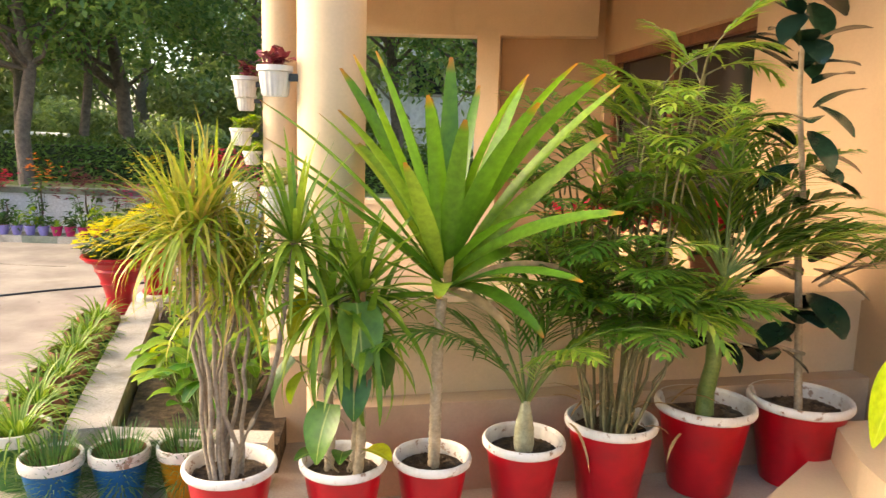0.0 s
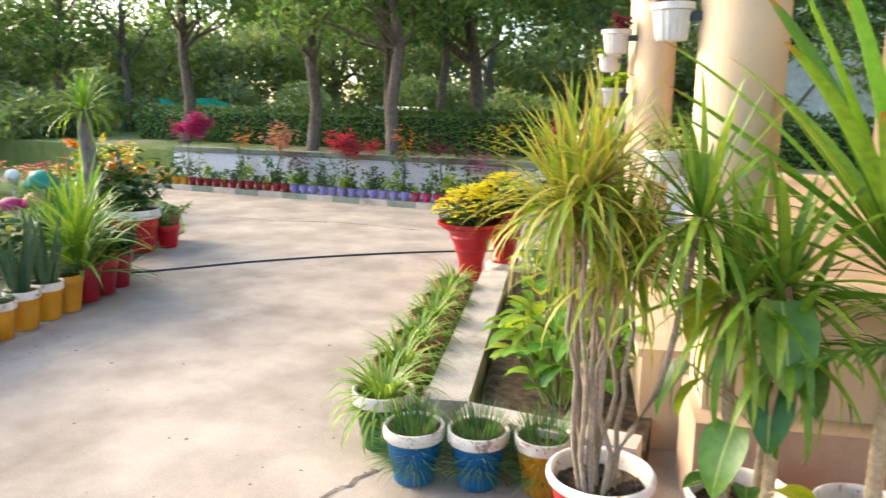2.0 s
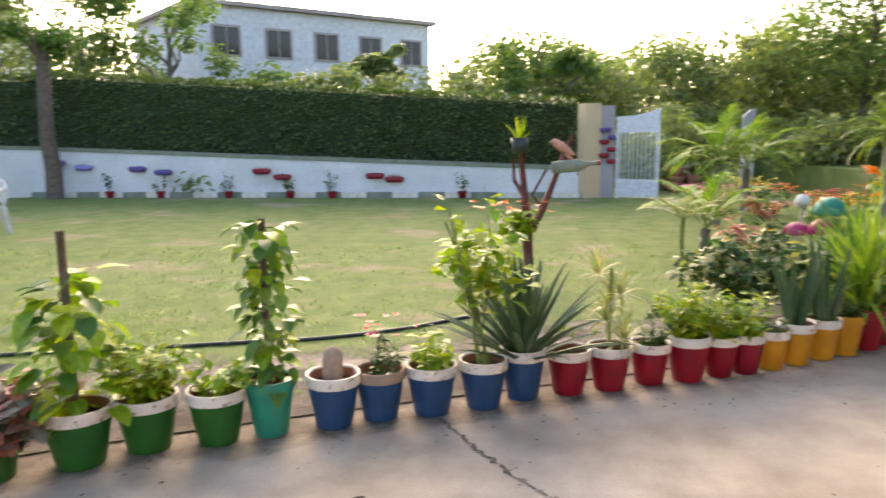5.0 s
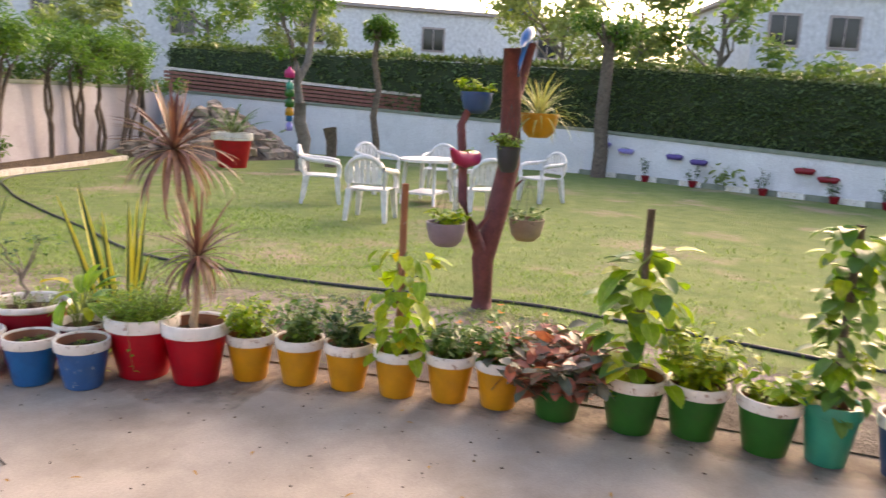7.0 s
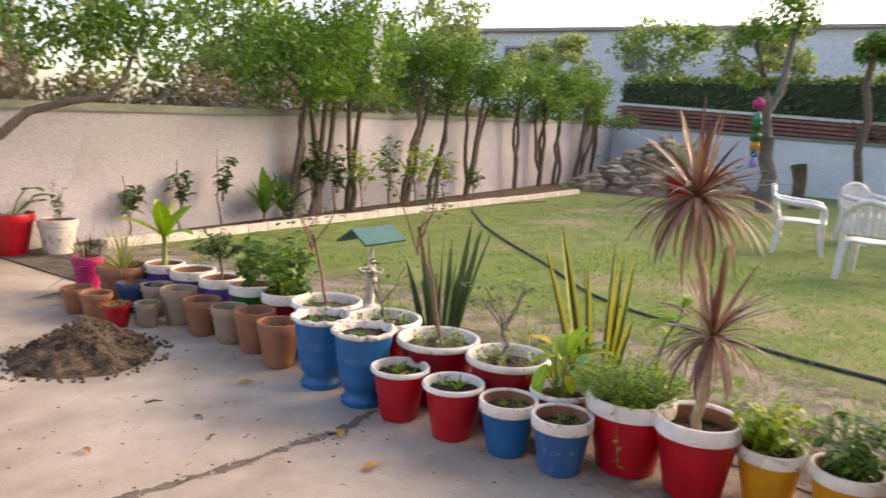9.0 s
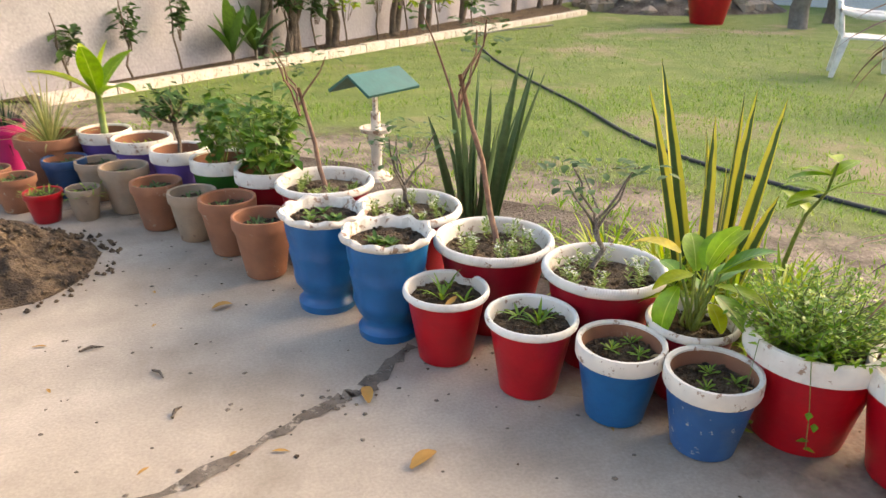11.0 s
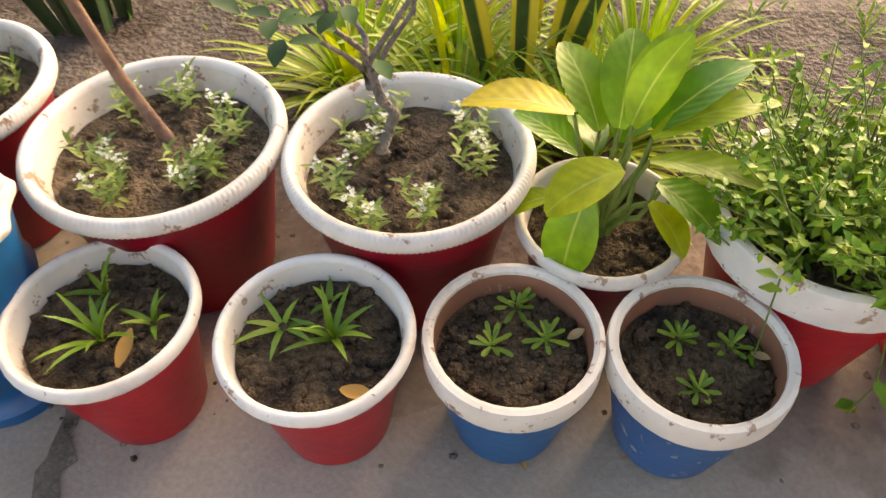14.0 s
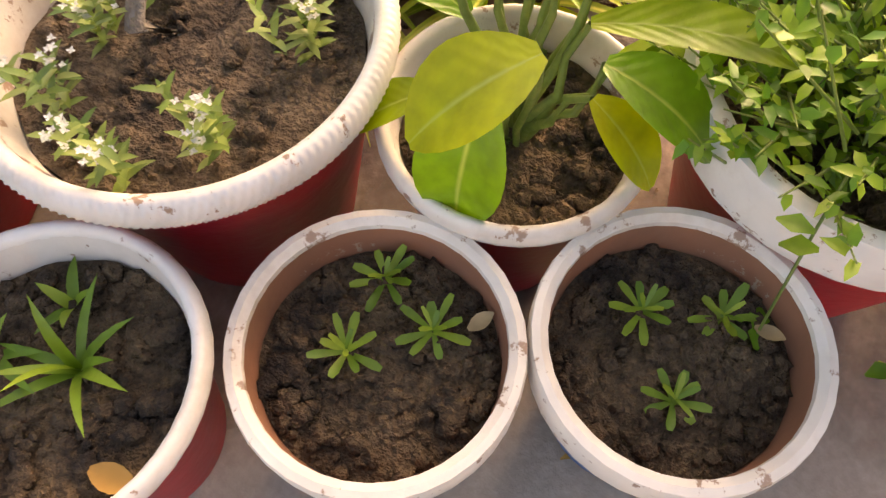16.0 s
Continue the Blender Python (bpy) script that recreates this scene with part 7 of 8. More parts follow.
t = thing("hanging_pot", "dark square hanging pot on the forked branch", "hanging pot", pose(-7.82, 2.17, 1.26))
part("pot_body", Build().lathe([(0.001, 0), (0.07, 0), (0.085, 0.15), (0.075, 0.15), (0.07, 0.12)], 20), RUBBER, t)
b = Build()
rosette(b, (0, 0, 0.12), 14, 0.26, 0.03, (0.8, 1.5), (0, 0.3), 4)
part("foliage", b, L_LIME, t)
t = thing("hanging_flowers", "orange flowers and lime leaves hung low on the forked branch", "flowers", pose(-7.80, 2.10, 0.58))
b, st, f = Build(), Build(), Build()
bush(b, st, 130, 0.26, -0.15, 0.25, 0.12)
part("foliage", b, L_LIME, t)
part("stem", st, GREEN_STEM, t)
part("bloom", flowers(f, np.stack([rng.normal(0, 0.1, 26), rng.normal(0, 0.2, 26), rng.uniform(0.1, 0.2, 26)], 1), 0.05, 5), P_ORANGE, t)


# ---- garden chairs and table ----
def chair():
    t = thing("garden_chair", "white moulded plastic garden armchair on the lawn", "chair", pose(0, 0, 0), "garden chairs")
    seat = Build()
    n = 6
    V = [(x, y, 0.42 + 0.012 * (abs(x) / 0.24) ** 2 - 0.008 * (y < -0.1) + dz) for dz in (0, -0.022) for y in np.linspace(-0.24, 0.24, n) for x in np.linspace(-0.25, 0.25, n)]
    F = [(j * n + i, j * n + i + 1, (j + 1) * n + i + 1, (j + 1) * n + i) for j in range(n - 1) for i in range(n - 1)]
    F += [tuple(n * n + k for k in reversed(f)) for f in F]
    rimi = list(range(n)) + [n * k + n - 1 for k in range(1, n)] + [n * n - 2 - k for k in range(n - 1)] + [n * k for k in range(n - 2, 0, -1)]
    F += [(rimi[i], rimi[i] + n * n, rimi[(i + 1) % len(rimi)] + n * n, rimi[(i + 1) % len(rimi)]) for i in range(len(rimi))]
    seat.add(V, F)
    part("seat", seat, PLASTIC, t)
    back = Build()
    a = np.linspace(-0.5, math.pi + 0.5, 17)
    arch = np.stack([0.26 * np.cos(a), 0.30 + 0.055 * np.sin(a), 0.60 + 0.25 * np.sin(a)], 1)
    back.tube(arch, 0.032, 8)
    back.tube([(-0.24, 0.25, 0.43), (-0.25, 0.30, 0.6)], 0.022, 7)
    back.tube([(0.24, 0.25, 0.43), (0.25, 0.30, 0.6)], 0.022, 7)
    back.tube([(-0.21, 0.30, 0.50), (0.21, 0.30, 0.50)], 0.018, 7)
    back = part("backrest", back, PLASTIC, t)
    for x in np.linspace(-0.19, 0.19, 6):
        part("slat", Build().box(x - 0.03, 0.315, 0.50, x + 0.03, 0.335, 0.82 - 0.8 * x * x), PLASTIC, back, "", False)
    for s in (-1, 1):
        part("armrest", Build().tube([(s * 0.24, 0.31, 0.70), (s * 0.29, 0.15, 0.665), (s * 0.30, -0.12, 0.645), (s * 0.285, -0.25, 0.62), (s * 0.27, -0.27, 0.55), (s * 0.265, -0.265, 0.42)], [0.026, 0.034, 0.036, 0.034, 0.032, 0.034], 8), PLASTIC, t)
        for y0, y1 in ((-0.235, -0.275), (0.225, 0.295)):
            leg = Build()
            V = []
            for z, w, k in ((0.42, 0.085, 0), (0.0, 0.05, 1)):
                xc, yc = s * (0.235 + 0.035 * k), y0 + (y1 - y0) * k
                V += [(xc - w / 2, yc - w / 2, z), (xc + w / 2, yc - w / 2, z), (xc + w / 2, yc + w / 2, z), (xc - w / 2, yc + w / 2, z)]
            leg.add(V, [(0, 1, 2, 3), (7, 6, 5, 4), (0, 4, 5, 1), (1, 5, 6, 2), (2, 6, 7, 3), (3, 7, 4, 0)])
            part("leg", leg, PLASTIC, t, "", False)
    return t


first = chair()
TABLE = (-9.35, -6.6)
SPOTS = [(-7.30, -5.75), (-7.85, -7.45), (-9.60, -8.05), (-10.95, -7.75), (-11.40, -5.75), (-8.75, -5.05)]
for i, (x, y) in enumerate(SPOTS):
    m = pose(x, y, 0.004, 0, 0, math.degrees(math.atan2(TABLE[0] - x, y - TABLE[1])) + (8, -12, 5, -6, 10, -8)[i])
    if i:
        copy_thing(first, m)
    else:
        first.matrix_world = m
t = thing("garden_table", "white plastic garden table with a lower shelf", "table", pose(TABLE[0], TABLE[1], 0.004, 0, 0, 20))
part("tabletop", Build().prism([(0.5 * math.cos(a) * (1.25 if abs(math.cos(a)) > 0.1 else 1), 0.42 * math.sin(a)) for a in np.linspace(0, 2 * math.pi, 28, endpoint=False)], 0.68, 0.72), PLASTIC, t, "", False)
part("shelf", Build().box(-0.36, -0.24, 0.16, 0.36, 0.24, 0.19), PLASTIC, t, "", False)
for sx in (-1, 1):
    for sy in (-1, 1):
        part("leg", Build().tube([(sx * 0.4, sy * 0.28, 0), (sx * 0.34, sy * 0.24, 0.68)], [0.026, 0.034], 8), PLASTIC, t)


# ---- hoses ----
def hose(pts, r, label):
    cu = bpy.data.curves.new("hose", "CURVE")
    cu.dimensions, cu.bevel_depth, cu.bevel_resolution, cu.resolution_u = "3D", r, 3, 8
    s = cu.splines.new("BEZIER")
    s.bezier_points.add(len(pts) - 1)
    for p, (x, y) in zip(s.bezier_points, pts):
        p.co = (x, y, r)
        p.handle_left_type = p.handle_right_type = "AUTO"
    cu.materials.append(RUBBER)
    return tagged(new("garden_hose", cu), label, "hose")


hose([(-6.9, -13.4), (-5.12, -12.3), (-4.45, -10.4), (-4.16, -8.71), (-3.98, -6.81), (-3.82, -5.12), (-4.03, -4.26), (-4.44, -3.2), (-4.89, -2.38), (-5.28, -1.64), (-5.42, -0.85), (-5.57, -0.08), (-5.73, 0.7), (-6.19, 1.52), (-6.9, 2.3)], 0.015, "dark garden hose snaking over the lawn")
hose([(-6.7, 4.2), (-6.02, 5.02), (-5.43, 6.05), (-4.7, 7.0), (-4.25, 7.45), (-3.3, 8.2)], 0.009, "dark hose lying across the concrete")


# ---- gate and its pillar ----
t = thing("gate_pillar", "tall cream gate pillar with a recessed side carrying painted pots", "pillar", pose(-16.85, 4.55, 0, 0, 0, 12), kind="structure")
part("shaft", Build().box(-0.22, -0.34, -0.05, 0.22, 0.02, 2.05), CREAM, t, "", False)
part("shaft", Build().box(-0.20, 0.02, -0.05, 0.20, 0.34, 2.0), DIMMED_WALL, t, "", False)
for i, (c, z, y) in enumerate(((PURPLE, 1.48, 0.10), (PURPLE, 1.32, 0.28), (DARK_RED, 1.22, 0.08), (DARK_RED, 1.06, 0.26), (DARK_RED, 0.93, 0.08), (DARK_RED, 0.80, 0.26))):
    o = solid("wall_planter", Build().tube([(0.27, -0.12, 0.03), (0.27, -0.08, 0), (0.27, 0.08, 0), (0.27, 0.12, 0.03)], [0.02, 0.055, 0.055, 0.02], 10), c, "small boat-shaped painted planter fixed to the pillar", "planter", smooth=True, group="pillar planters")
    o.matrix_world = pose(-16.85, 4.55, 0, 0, 0, 12) @ pose(0, y, z)


def gate_leaf(x, y, turn, h0, h1, w, label):
    g = thing("gate", label, "gate", pose(x, y, 0, 0, 0, turn), "gate leaves")
    n = 10
    top = [h0 + (h1 - h0) * (i / n) ** 2.2 for i in range(n + 1)]
    V = [(w * i / n, y_, z_) for i in range(n + 1) for y_, z_ in ((-0.015, 1.42), (-0.015, top[i]), (0.015, top[i]), (0.015, 1.42))]
    b = Build().add(V, [(i * 4 + j, i * 4 + 4 + j, i * 4 + 4 + (j + 1) % 4, i * 4 + (j + 1) % 4) for i in range(n) for j in range(4)] + [(0, 1, 2, 3), (n * 4 + 3, n * 4 + 2, n * 4 + 1, n * 4)])
    part("top_panel", b, GATE_WHITE, g, "", False)
    part("bottom_panel", Build().box(0, -0.015, 0.03, w, 0.015, 0.42), GATE_WHITE, g, "", False)
    for i in range(2):
        part("stile", Build().box((w - 0.05) * i, -0.025, 0.0, (w - 0.05) * i + 0.05, 0.025, top[n * i]), GATE_WHITE, g, "", False)
    bar = Build().box(-0.011, -0.011, 0.42, 0.011, 0.011, 1.42).mesh("bar", GATE_WHITE, False)
    for i in range(9):
        o = part("bar", bar, None, g)
        o.location = (0.05 + (w - 0.1) * (i + 0.5) / 9, 0, 0)
    return g


GATE_WHITE = plain("white_gate_enamel", (0.72, 0.73, 0.80), 0.35)
gate_leaf(-16.62, 4.95, 62, 1.76, 1.92, 0.92, "open white steel gate leaf with upright bars and a swept top")
gate_leaf(-19.2, 8.9, -35, 1.95, 1.75, 1.1, "open white steel gate leaf with upright bars, further off")
# stacked clay pots and rubble by the second leaf
for i in range(16):
    x, y, z = -18.0 + 0.36 * (i % 3) - 0.4, 6.6 + 0.36 * ((i // 3) % 2), 0.0
    o = solid("clay_pot", Build().lathe([(0.001, 0), (0.10, 0), (0.16, 0.2), (0.14, 0.2), (0.09, 0.05)], 14), TERRA, "stacked old clay pot near the gate", "pot", smooth=True, group="stacked clay pots")
    o.matrix_world = pose(x, y, 0.2 * (i // 6), 0, 0, 0)

# small planters and climbers on the west wall
for y, z, c in ((-7.6, 0.72, LILAC), (-6.2, 0.68, PURPLE), (-5.55, 0.60, PURPLE), (-3.1, 0.62, DARK_RED), (-2.6, 0.48, DARK_RED), (-0.4, 0.50, DARK_RED), (0.05, 0.42, DARK_RED), (-8.3, 0.85, LILAC)):
    x = -18.28 + (y + 9) * 0.1136
    t = thing("wall_planter", "small boat-shaped painted planter fixed to the white wall", "planter", pose(x, y, z), "west wall planters")
    part("bowl", Build().tube([(0, -0.22, 0.03), (0, -0.16, 0), (0, 0.16, 0), (0, 0.22, 0.03)], [0.02, 0.07, 0.07, 0.02], 10), c, t)
    b = Build()
    bush(b, Build(), 24, 0.15, 0.04, 0.12, 0.05)
    part("foliage", b, L_DARK, t)
for y in (-6.9, -3.9, -2.4, -1.4, 1.6, -5.6):
    x = -18.16 + (y + 9) * 0.1136
    t, sz, sr = potted(x, y, "plain", 0.11, 0.16, DARK_RED, DARK_RED, "small dark shrub in a low crimson pot against the white wall", group="west wall pots")
    b, st = Build(), Build()
    bush(b, st, 60, 0.22, sz, 0.75, 0.09)
    part("foliage", b, L_DARK, t)
    part("stem", st, BARK, t)

# ---- row of small pots on the north kerb ----
KD = (KB - KA) / np.linalg.norm(KB - KA)
KN = np.array([-KD[1], KD[0]])
pots_in_row = 46
for i in range(pots_in_row):
    c = YELLOW if i < 4 else DARK_RED if i < 16 else LILAC if i < 28 else MAGENTA if i < 38 else (NAVY if i % 2 else DARK_RED)
    colour = "ochre" if i < 4 else "dark red" if i < 16 else "lilac" if i < 28 else "magenta" if i < 38 else ("dark blue" if i % 2 else "dark red")
    p = KA + (KB - KA) * (0.02 + 0.96 * i / pots_in_row) + KN * 0.10
    t, sz, sr = potted(p[0], p[1], "plain", 0.075, 0.13, c, c, "small " + colour + " pot with a green plant in the kerb row", z=0.09, group="kerb row pots")
    b, st = Build(), Build()
    k = i % 5
    if k == 0:
        rosette(b, (0, 0, sz), 22, 0.26, 0.02, (0.3, 1.5), (0.3, 1.2), 4)
    elif k == 3:
        rosette(b, (0, 0, sz), 16, 0.14, 0.03, (0.2, 1.3), (0.3, 1.0), 4, "oval")
    else:
        bush(b, st, 64, 0.15, sz, sz + rng.uniform(0.2, 0.42), 0.085)
        part("stem", st, GREEN_STEM, t)
    part("foliage", b, (L_MID, L_LIME, L_MID, L_FRESH, L_DARK)[k], t)
# taller flowering shrubs behind them
SHRUBS = [(0.06, 1.25, 0.42, P_PINK, "magenta bougainvillea", 800), (0.20, 0.95, 0.16, P_ORANGE, "thin orange-leaved croton", 18), (0.29, 1.05, 0.26, P_SALMON, "pale pink bougainvillea", 240), (0.38, 0.8, 0.2, L_MID, "green shrub", 0), (0.44, 0.95, 0.34, P_RED, "red bougainvillea", 420), (0.56, 1.1, 0.22, P_ORANGE, "orange-flowered shrub", 24), (0.63, 0.9, 0.3, L_RED, "dark red croton", 120), (0.75, 1.15, 0.25, L_YELLOW, "tall yellow-green shrub", 90), (0.72, 0.7, 0.25, P_PINK, "pink-flowered shrub", 80), (0.84, 1.2, 0.40, P_RED, "red bougainvillea", 420), (0.93, 1.0, 0.35, P_PINK, "magenta bougainvillea", 400), (0.34, 0.6, 0.15, L_RED, "dark purple-leaved plant", 60), (0.50, 0.65, 0.25, L_MID, "green shrub", 0), (0.68, 0.75, 0.2, L_RED, "purple-leaved croton", 70)]
for u, h, r, pm, words, nf in SHRUBS:
    p = KA + (KB - KA) * u + KN * 0.42
    t = thing("flowering_shrub", words + " behind the kerb row", "shrub", pose(p[0], p[1], 0.0), "kerb shrubs")
    b, st, f = Build(), Build(), Build()
    st.tube(wander((0, 0, -0.02), (0.03, 0, h * 0.75), 5, 0.03), np.linspace(0.02, 0.008, 5), 6)
    bush(b, st, 110, r, 0.1 * h, h, 0.09, thick=0.006)
    if nf:
        for j in range(6):
            cx, cy, cz = rng.normal(0, r * 0.5), rng.normal(0, r * 0.3), h * rng.uniform(0.72, 1.02)
            m = max(6, nf // 6)
            flowers(f, np.stack([cx + rng.normal(0, 0.09, m), cy + rng.normal(0, 0.09, m), cz + rng.normal(0, 0.07, m)], 1), 0.05, 4)
        part("bloom", f, pm, t)
    part("foliage", b, L_MID, t)
    part("stem", st, BARK, t)
# goal frame and green netting behind the hedge
t = thing("goal_frame", "small white goal frame on the field behind the hedge", "goal", pose(-12.85, 16.6, 0.45, 0, 0, 0))
for x0, z0, x1, z1 in ((0, 0, 0, 0.88), (1.62, 0, 1.62, 0.85), (-0.03, 0.88, 1.65, 0.85)):
    part("post" if x0 == x1 else "crossbar", Build().tube([(x0, 0, z0), (x1, 0, z1)], 0.045, 8), PLASTIC, t)
b = Build()
nx = 24
V, F = [], []
for i in range(nx + 1):
    for j in range(5):
        V.append((-22.2 + 5.4 * i / nx, 14.9 + 0.25 * math.sin(i * 0.9) + 0.12 * math.sin(i * 2.3 + j), 0.5 + 0.95 * j / 4 + 0.12 * math.sin(i * 0.7) * (j == 4)))
for i in range(nx):
    for j in range(4):
        F.append((i * 5 + j, (i + 1) * 5 + j, (i + 1) * 5 + j + 1, i * 5 + j + 1))
solid("shade_netting", b.add(V, F), NETTING, "green shade netting stretched behind the hedge", "netting", smooth=True)

# ---- trees on the bank ----
BANK = [(-23.2, 13.6, 7.0, 2.6, 0.14, (0.3, 0)), (-20.6, 14.3, 7.2, 2.6, 0.16, (-0.2, 0)), (-14.0, 11.4, 7.0, 2.3, 0.16, (0.3, 0.2)), (-10.1, 11.4, 6.8, 2.3, 0.15, (0.25, 0)), (-7.85, 11.05, 6.8, 2.2, 0.14, (0.1, 0.1)), (-9.0, 13.9, 7.0, 2.4, 0.12, (0.3, 0.2)), (-8.3, 14.6, 6.6, 2.6, 0.20, (-0.9, 0.2)), (-4.9, 14.0, 6.8, 2.5, 0.15, (0.4, 0)), (-3.2, 15.6, 7.0, 2.7, 0.16, (0, 0)), (-1.0, 15.0, 6.5, 2.6, 0.15, (0, 0)), (1.5, 16.5, 7.0, 2.8, 0.16, (0, 0)), (-11.6, 15.5, 7.2, 2.7, 0.15, (0, 0))]
for i, (x, y, h, r, tr, ln) in enumerate(BANK):
    tree(x, y, 0.55, h, r, "tall leafy green tree with a grey-brown trunk on the bank", 11500, tr * 0.75, ln, 2.1 + 0.3 * (i % 3), 0.14, 42)
# woodland further off
FAR = []
for i in range(20):
    a = radians(10 + i * 4.1)
    d = 27 + 11 * ((i * 7) % 5) / 4
    h = (8.5 if i < 8 else 6.0 if i < 10 else 4.5) + 0.45 * ((i * 3) % 4 - 1.5)
    FAR.append((-0.5 - d * math.sin(a), 1.5 + d * math.cos(a), h))
for i, (x, y, h) in enumerate(FAR):
    tree(x, y, -0.1, h, 3.8, "broad rounded tree in the distant woodland", 9000 if i < 9 else 6500, 0.2, (0, 0), 0.8, 0.27, 34, L_WOOD_HAZE, BARK_GREY, low=0.8)
for i in range(16):
    a = radians(28 + i * 5.4)
    d = 21 + 2 * (i % 3)
    t = thing("shrub_mass", "tangled green shrubs at the woodland's edge", "shrub", pose(-0.5 - d * math.sin(a), 1.5 + d * math.cos(a), 0.0), "woodland shrubs")
    cl = [(rng.normal(0, 1.2), rng.normal(0, 1.0), rng.uniform(0.2, 1.9), 0.7) for _ in range(10)]
    part("foliage", crown(Build(), cl, 2600, 0.2, 2), L_WOOD_HAZE, t)

# ---- trees along the south wall ----
SOUTH = [(-1.55, -10.40, 2.9), (-1.90, -10.74, 2.8), (-2.52, -11.30, 2.9), (-3.70, -12.48, 3.0), (-4.45, -13.2, 2.9), (-5.36, -14.08, 2.7), (-7.15, -15.85, 2.9), (-8.2, -16.85, 3.0), (-9.05, -17.65, 3.0), (-10.3, -18.9, 3.0), (-11.2, -19.8, 3.0)]
for i, (x, y, h) in enumerate(SOUTH):
    t = thing("pruned_tree", "thin-stemmed pruned tree with a clipped crown by the wall", "tree", pose(x, y, 0.02), "south wall trees")
    tr = Build()
    cl = []
    for s in range(2 + i % 2):
        u, v = rng.normal(0, 0.26), rng.uniform(0.0, 0.2)
        top = (0.717 * u - 0.697 * v, 0.697 * u + 0.717 * v, 1.75 + rng.uniform(0, 0.3))
        tr.tube(wander((rng.normal(0, 0.05), rng.normal(0, 0.05), -0.03), top, 6, 0.035), np.linspace(0.055, 0.034, 6), 7)
        for j in range(3):
            e = (top[0] + rng.normal(0, 0.35), top[1] + rng.normal(0, 0.35), h - rng.uniform(0.1, 0.6))
            tr.tube(wander(top, e, 4, 0.04), np.linspace(0.028, 0.01, 4), 5, False)
            cl.append((*e, 0.42))
    for j in range(7):
        cl.append((rng.normal(0, 0.45), rng.normal(0, 0.45), rng.uniform(1.75, h), 0.38))
    part("trunk", tr, BARK, t)
    part("crown", crown(Build(), cl, 3300, 0.09, 2), L_POLLARD, t)
# big tree reaching in from the east end of the wall
t = thing("tree", "old tree with a low crooked limb reaching over the wall", "tree", pose(2.6, -6.3, 0))
tr = Build()
tr.tube(wander((0, 0, -0.05), (-0.1, 0.1, 1.7), 5, 0.05), np.linspace(0.2, 0.14, 5), 10)
tr.tube([(0, 0, 0.85), (-0.7, -0.2, 1.0), (-1.46, -0.3, 1.22), (-1.67, -0.3, 1.42), (-2.0, -0.34, 1.52), (-2.3, -0.36, 1.58), (-2.42, -0.36, 1.74), (-2.6, -0.4, 2.2)], [0.09, 0.07, 0.045, 0.036, 0.032, 0.028, 0.022, 0.012], 9)
cl = [(-0.3 - 3.2 * q, 0.1 - 1.6 * q + rng.normal(0, 0.3), 2.0 + rng.uniform(0.1, 1.6), 0.5) for q in rng.uniform(0, 1.45, 36)]
part("trunk", tr, BARK, t)
part("crown", crown(Build(), cl, 12000, 0.075, 2), L_POLLARD, t)
# slender plants in the bed below the wall
for u, h, n, lm, r in ((0.04, 0.8, 60, L_DARK, 0.18), (0.10, 1.0, 60, L_DARK, 0.16), (0.15, 1.15, 70, L_DARK, 0.16), (0.21, 0.7, 0, L_MID, 0.2), (0.24, 0.8, 0, L_DARK, 0.2), (0.29, 1.45, 150, L_DARK, 0.24), (0.33, 1.2, 110, L_DARK, 0.2), (0.38, 1.2, 90, L_LIME, 0.3), (0.44, 1.4, 90, L_MID, 0.24), (0.50, 1.35, 130, L_LIME, 0.34), (0.57, 1.1, 90, L_LIME, 0.3), (0.66, 0.8, 80, L_MID, 0.3)):
    p = EA + (EB - EA) * u + np.array([0.2, -0.3])
    t = thing("slender_plant", "slender leafy plant in the bed below the wall", "plant", pose(p[0], p[1], 0.02), "bed slender plants")
    b, st = Build(), Build()
    if n == 0:
        rosette(b, (0, 0, 0.15), 7, 0.6, 0.14, (0.9, 1.5), (0.1, 0.5), 6, "oval")
        st.tube([(0, 0, 0), (0, 0, 0.25)], 0.02, 6)
    else:
        st.tube(wander((0, 0, -0.02), (0.05, 0, h * 0.9), 6, 0.02), np.linspace(0.014, 0.005, 6), 6)
        bush(b, st, n, r, h * 0.3, h, 0.13)
    part("foliage", b, lm, t)
    part("stem", st, BARK, t)
# hanging cloth strip
b = Build()
V, F = [], []
for i in range(13):
    z = 4.0 - i * 0.18
    w = 0.10 + 0.05 * math.sin(i * 0.8)
    V += [(-w, 0.03 * math.sin(i), z), (0, 0.05 * math.cos(i * 1.3), z), (w, 0.03 * math.sin(i + 1), z)]
for i in range(12):
    for j in range(2):
        F.append((i * 3 + j, i * 3 + j + 1, i * 3 + j + 4, i * 3 + j + 3))
o = solid("cloth_strip", b.add(V, F), plain("grey_cloth", (0.42, 0.47, 0.48), 0.9), "pale grey cloth strip hanging among the trees", "cloth", smooth=True)
o.matrix_world = pose(-2.78, -10.6, 0.2, 0, 0, 40)

# ---- rubble heap in the corner ----
t = thing("rubble_heap", "heap of broken stones and earth overgrown at the edges", "rubble", pose(-11.6, -16.6, 0))
b = Build()
for i in range(230):
    a, q = rng.uniform(0, 6.28), rng.uniform(0, 1) ** 0.6
    hgt = 1.45 * max(0, 1 - q) ** 0.9
    b.lump((2.4 * q * math.cos(a), 2.0 * q * math.sin(a), hgt * rng.uniform(0.8, 1.02)), rng.uniform(0.09, 0.26), 7, 0.3, 0.75)
ob = part("stone", b, ROCK, t, "", False)
tagged(ob, kind="stuff")
b = Build()
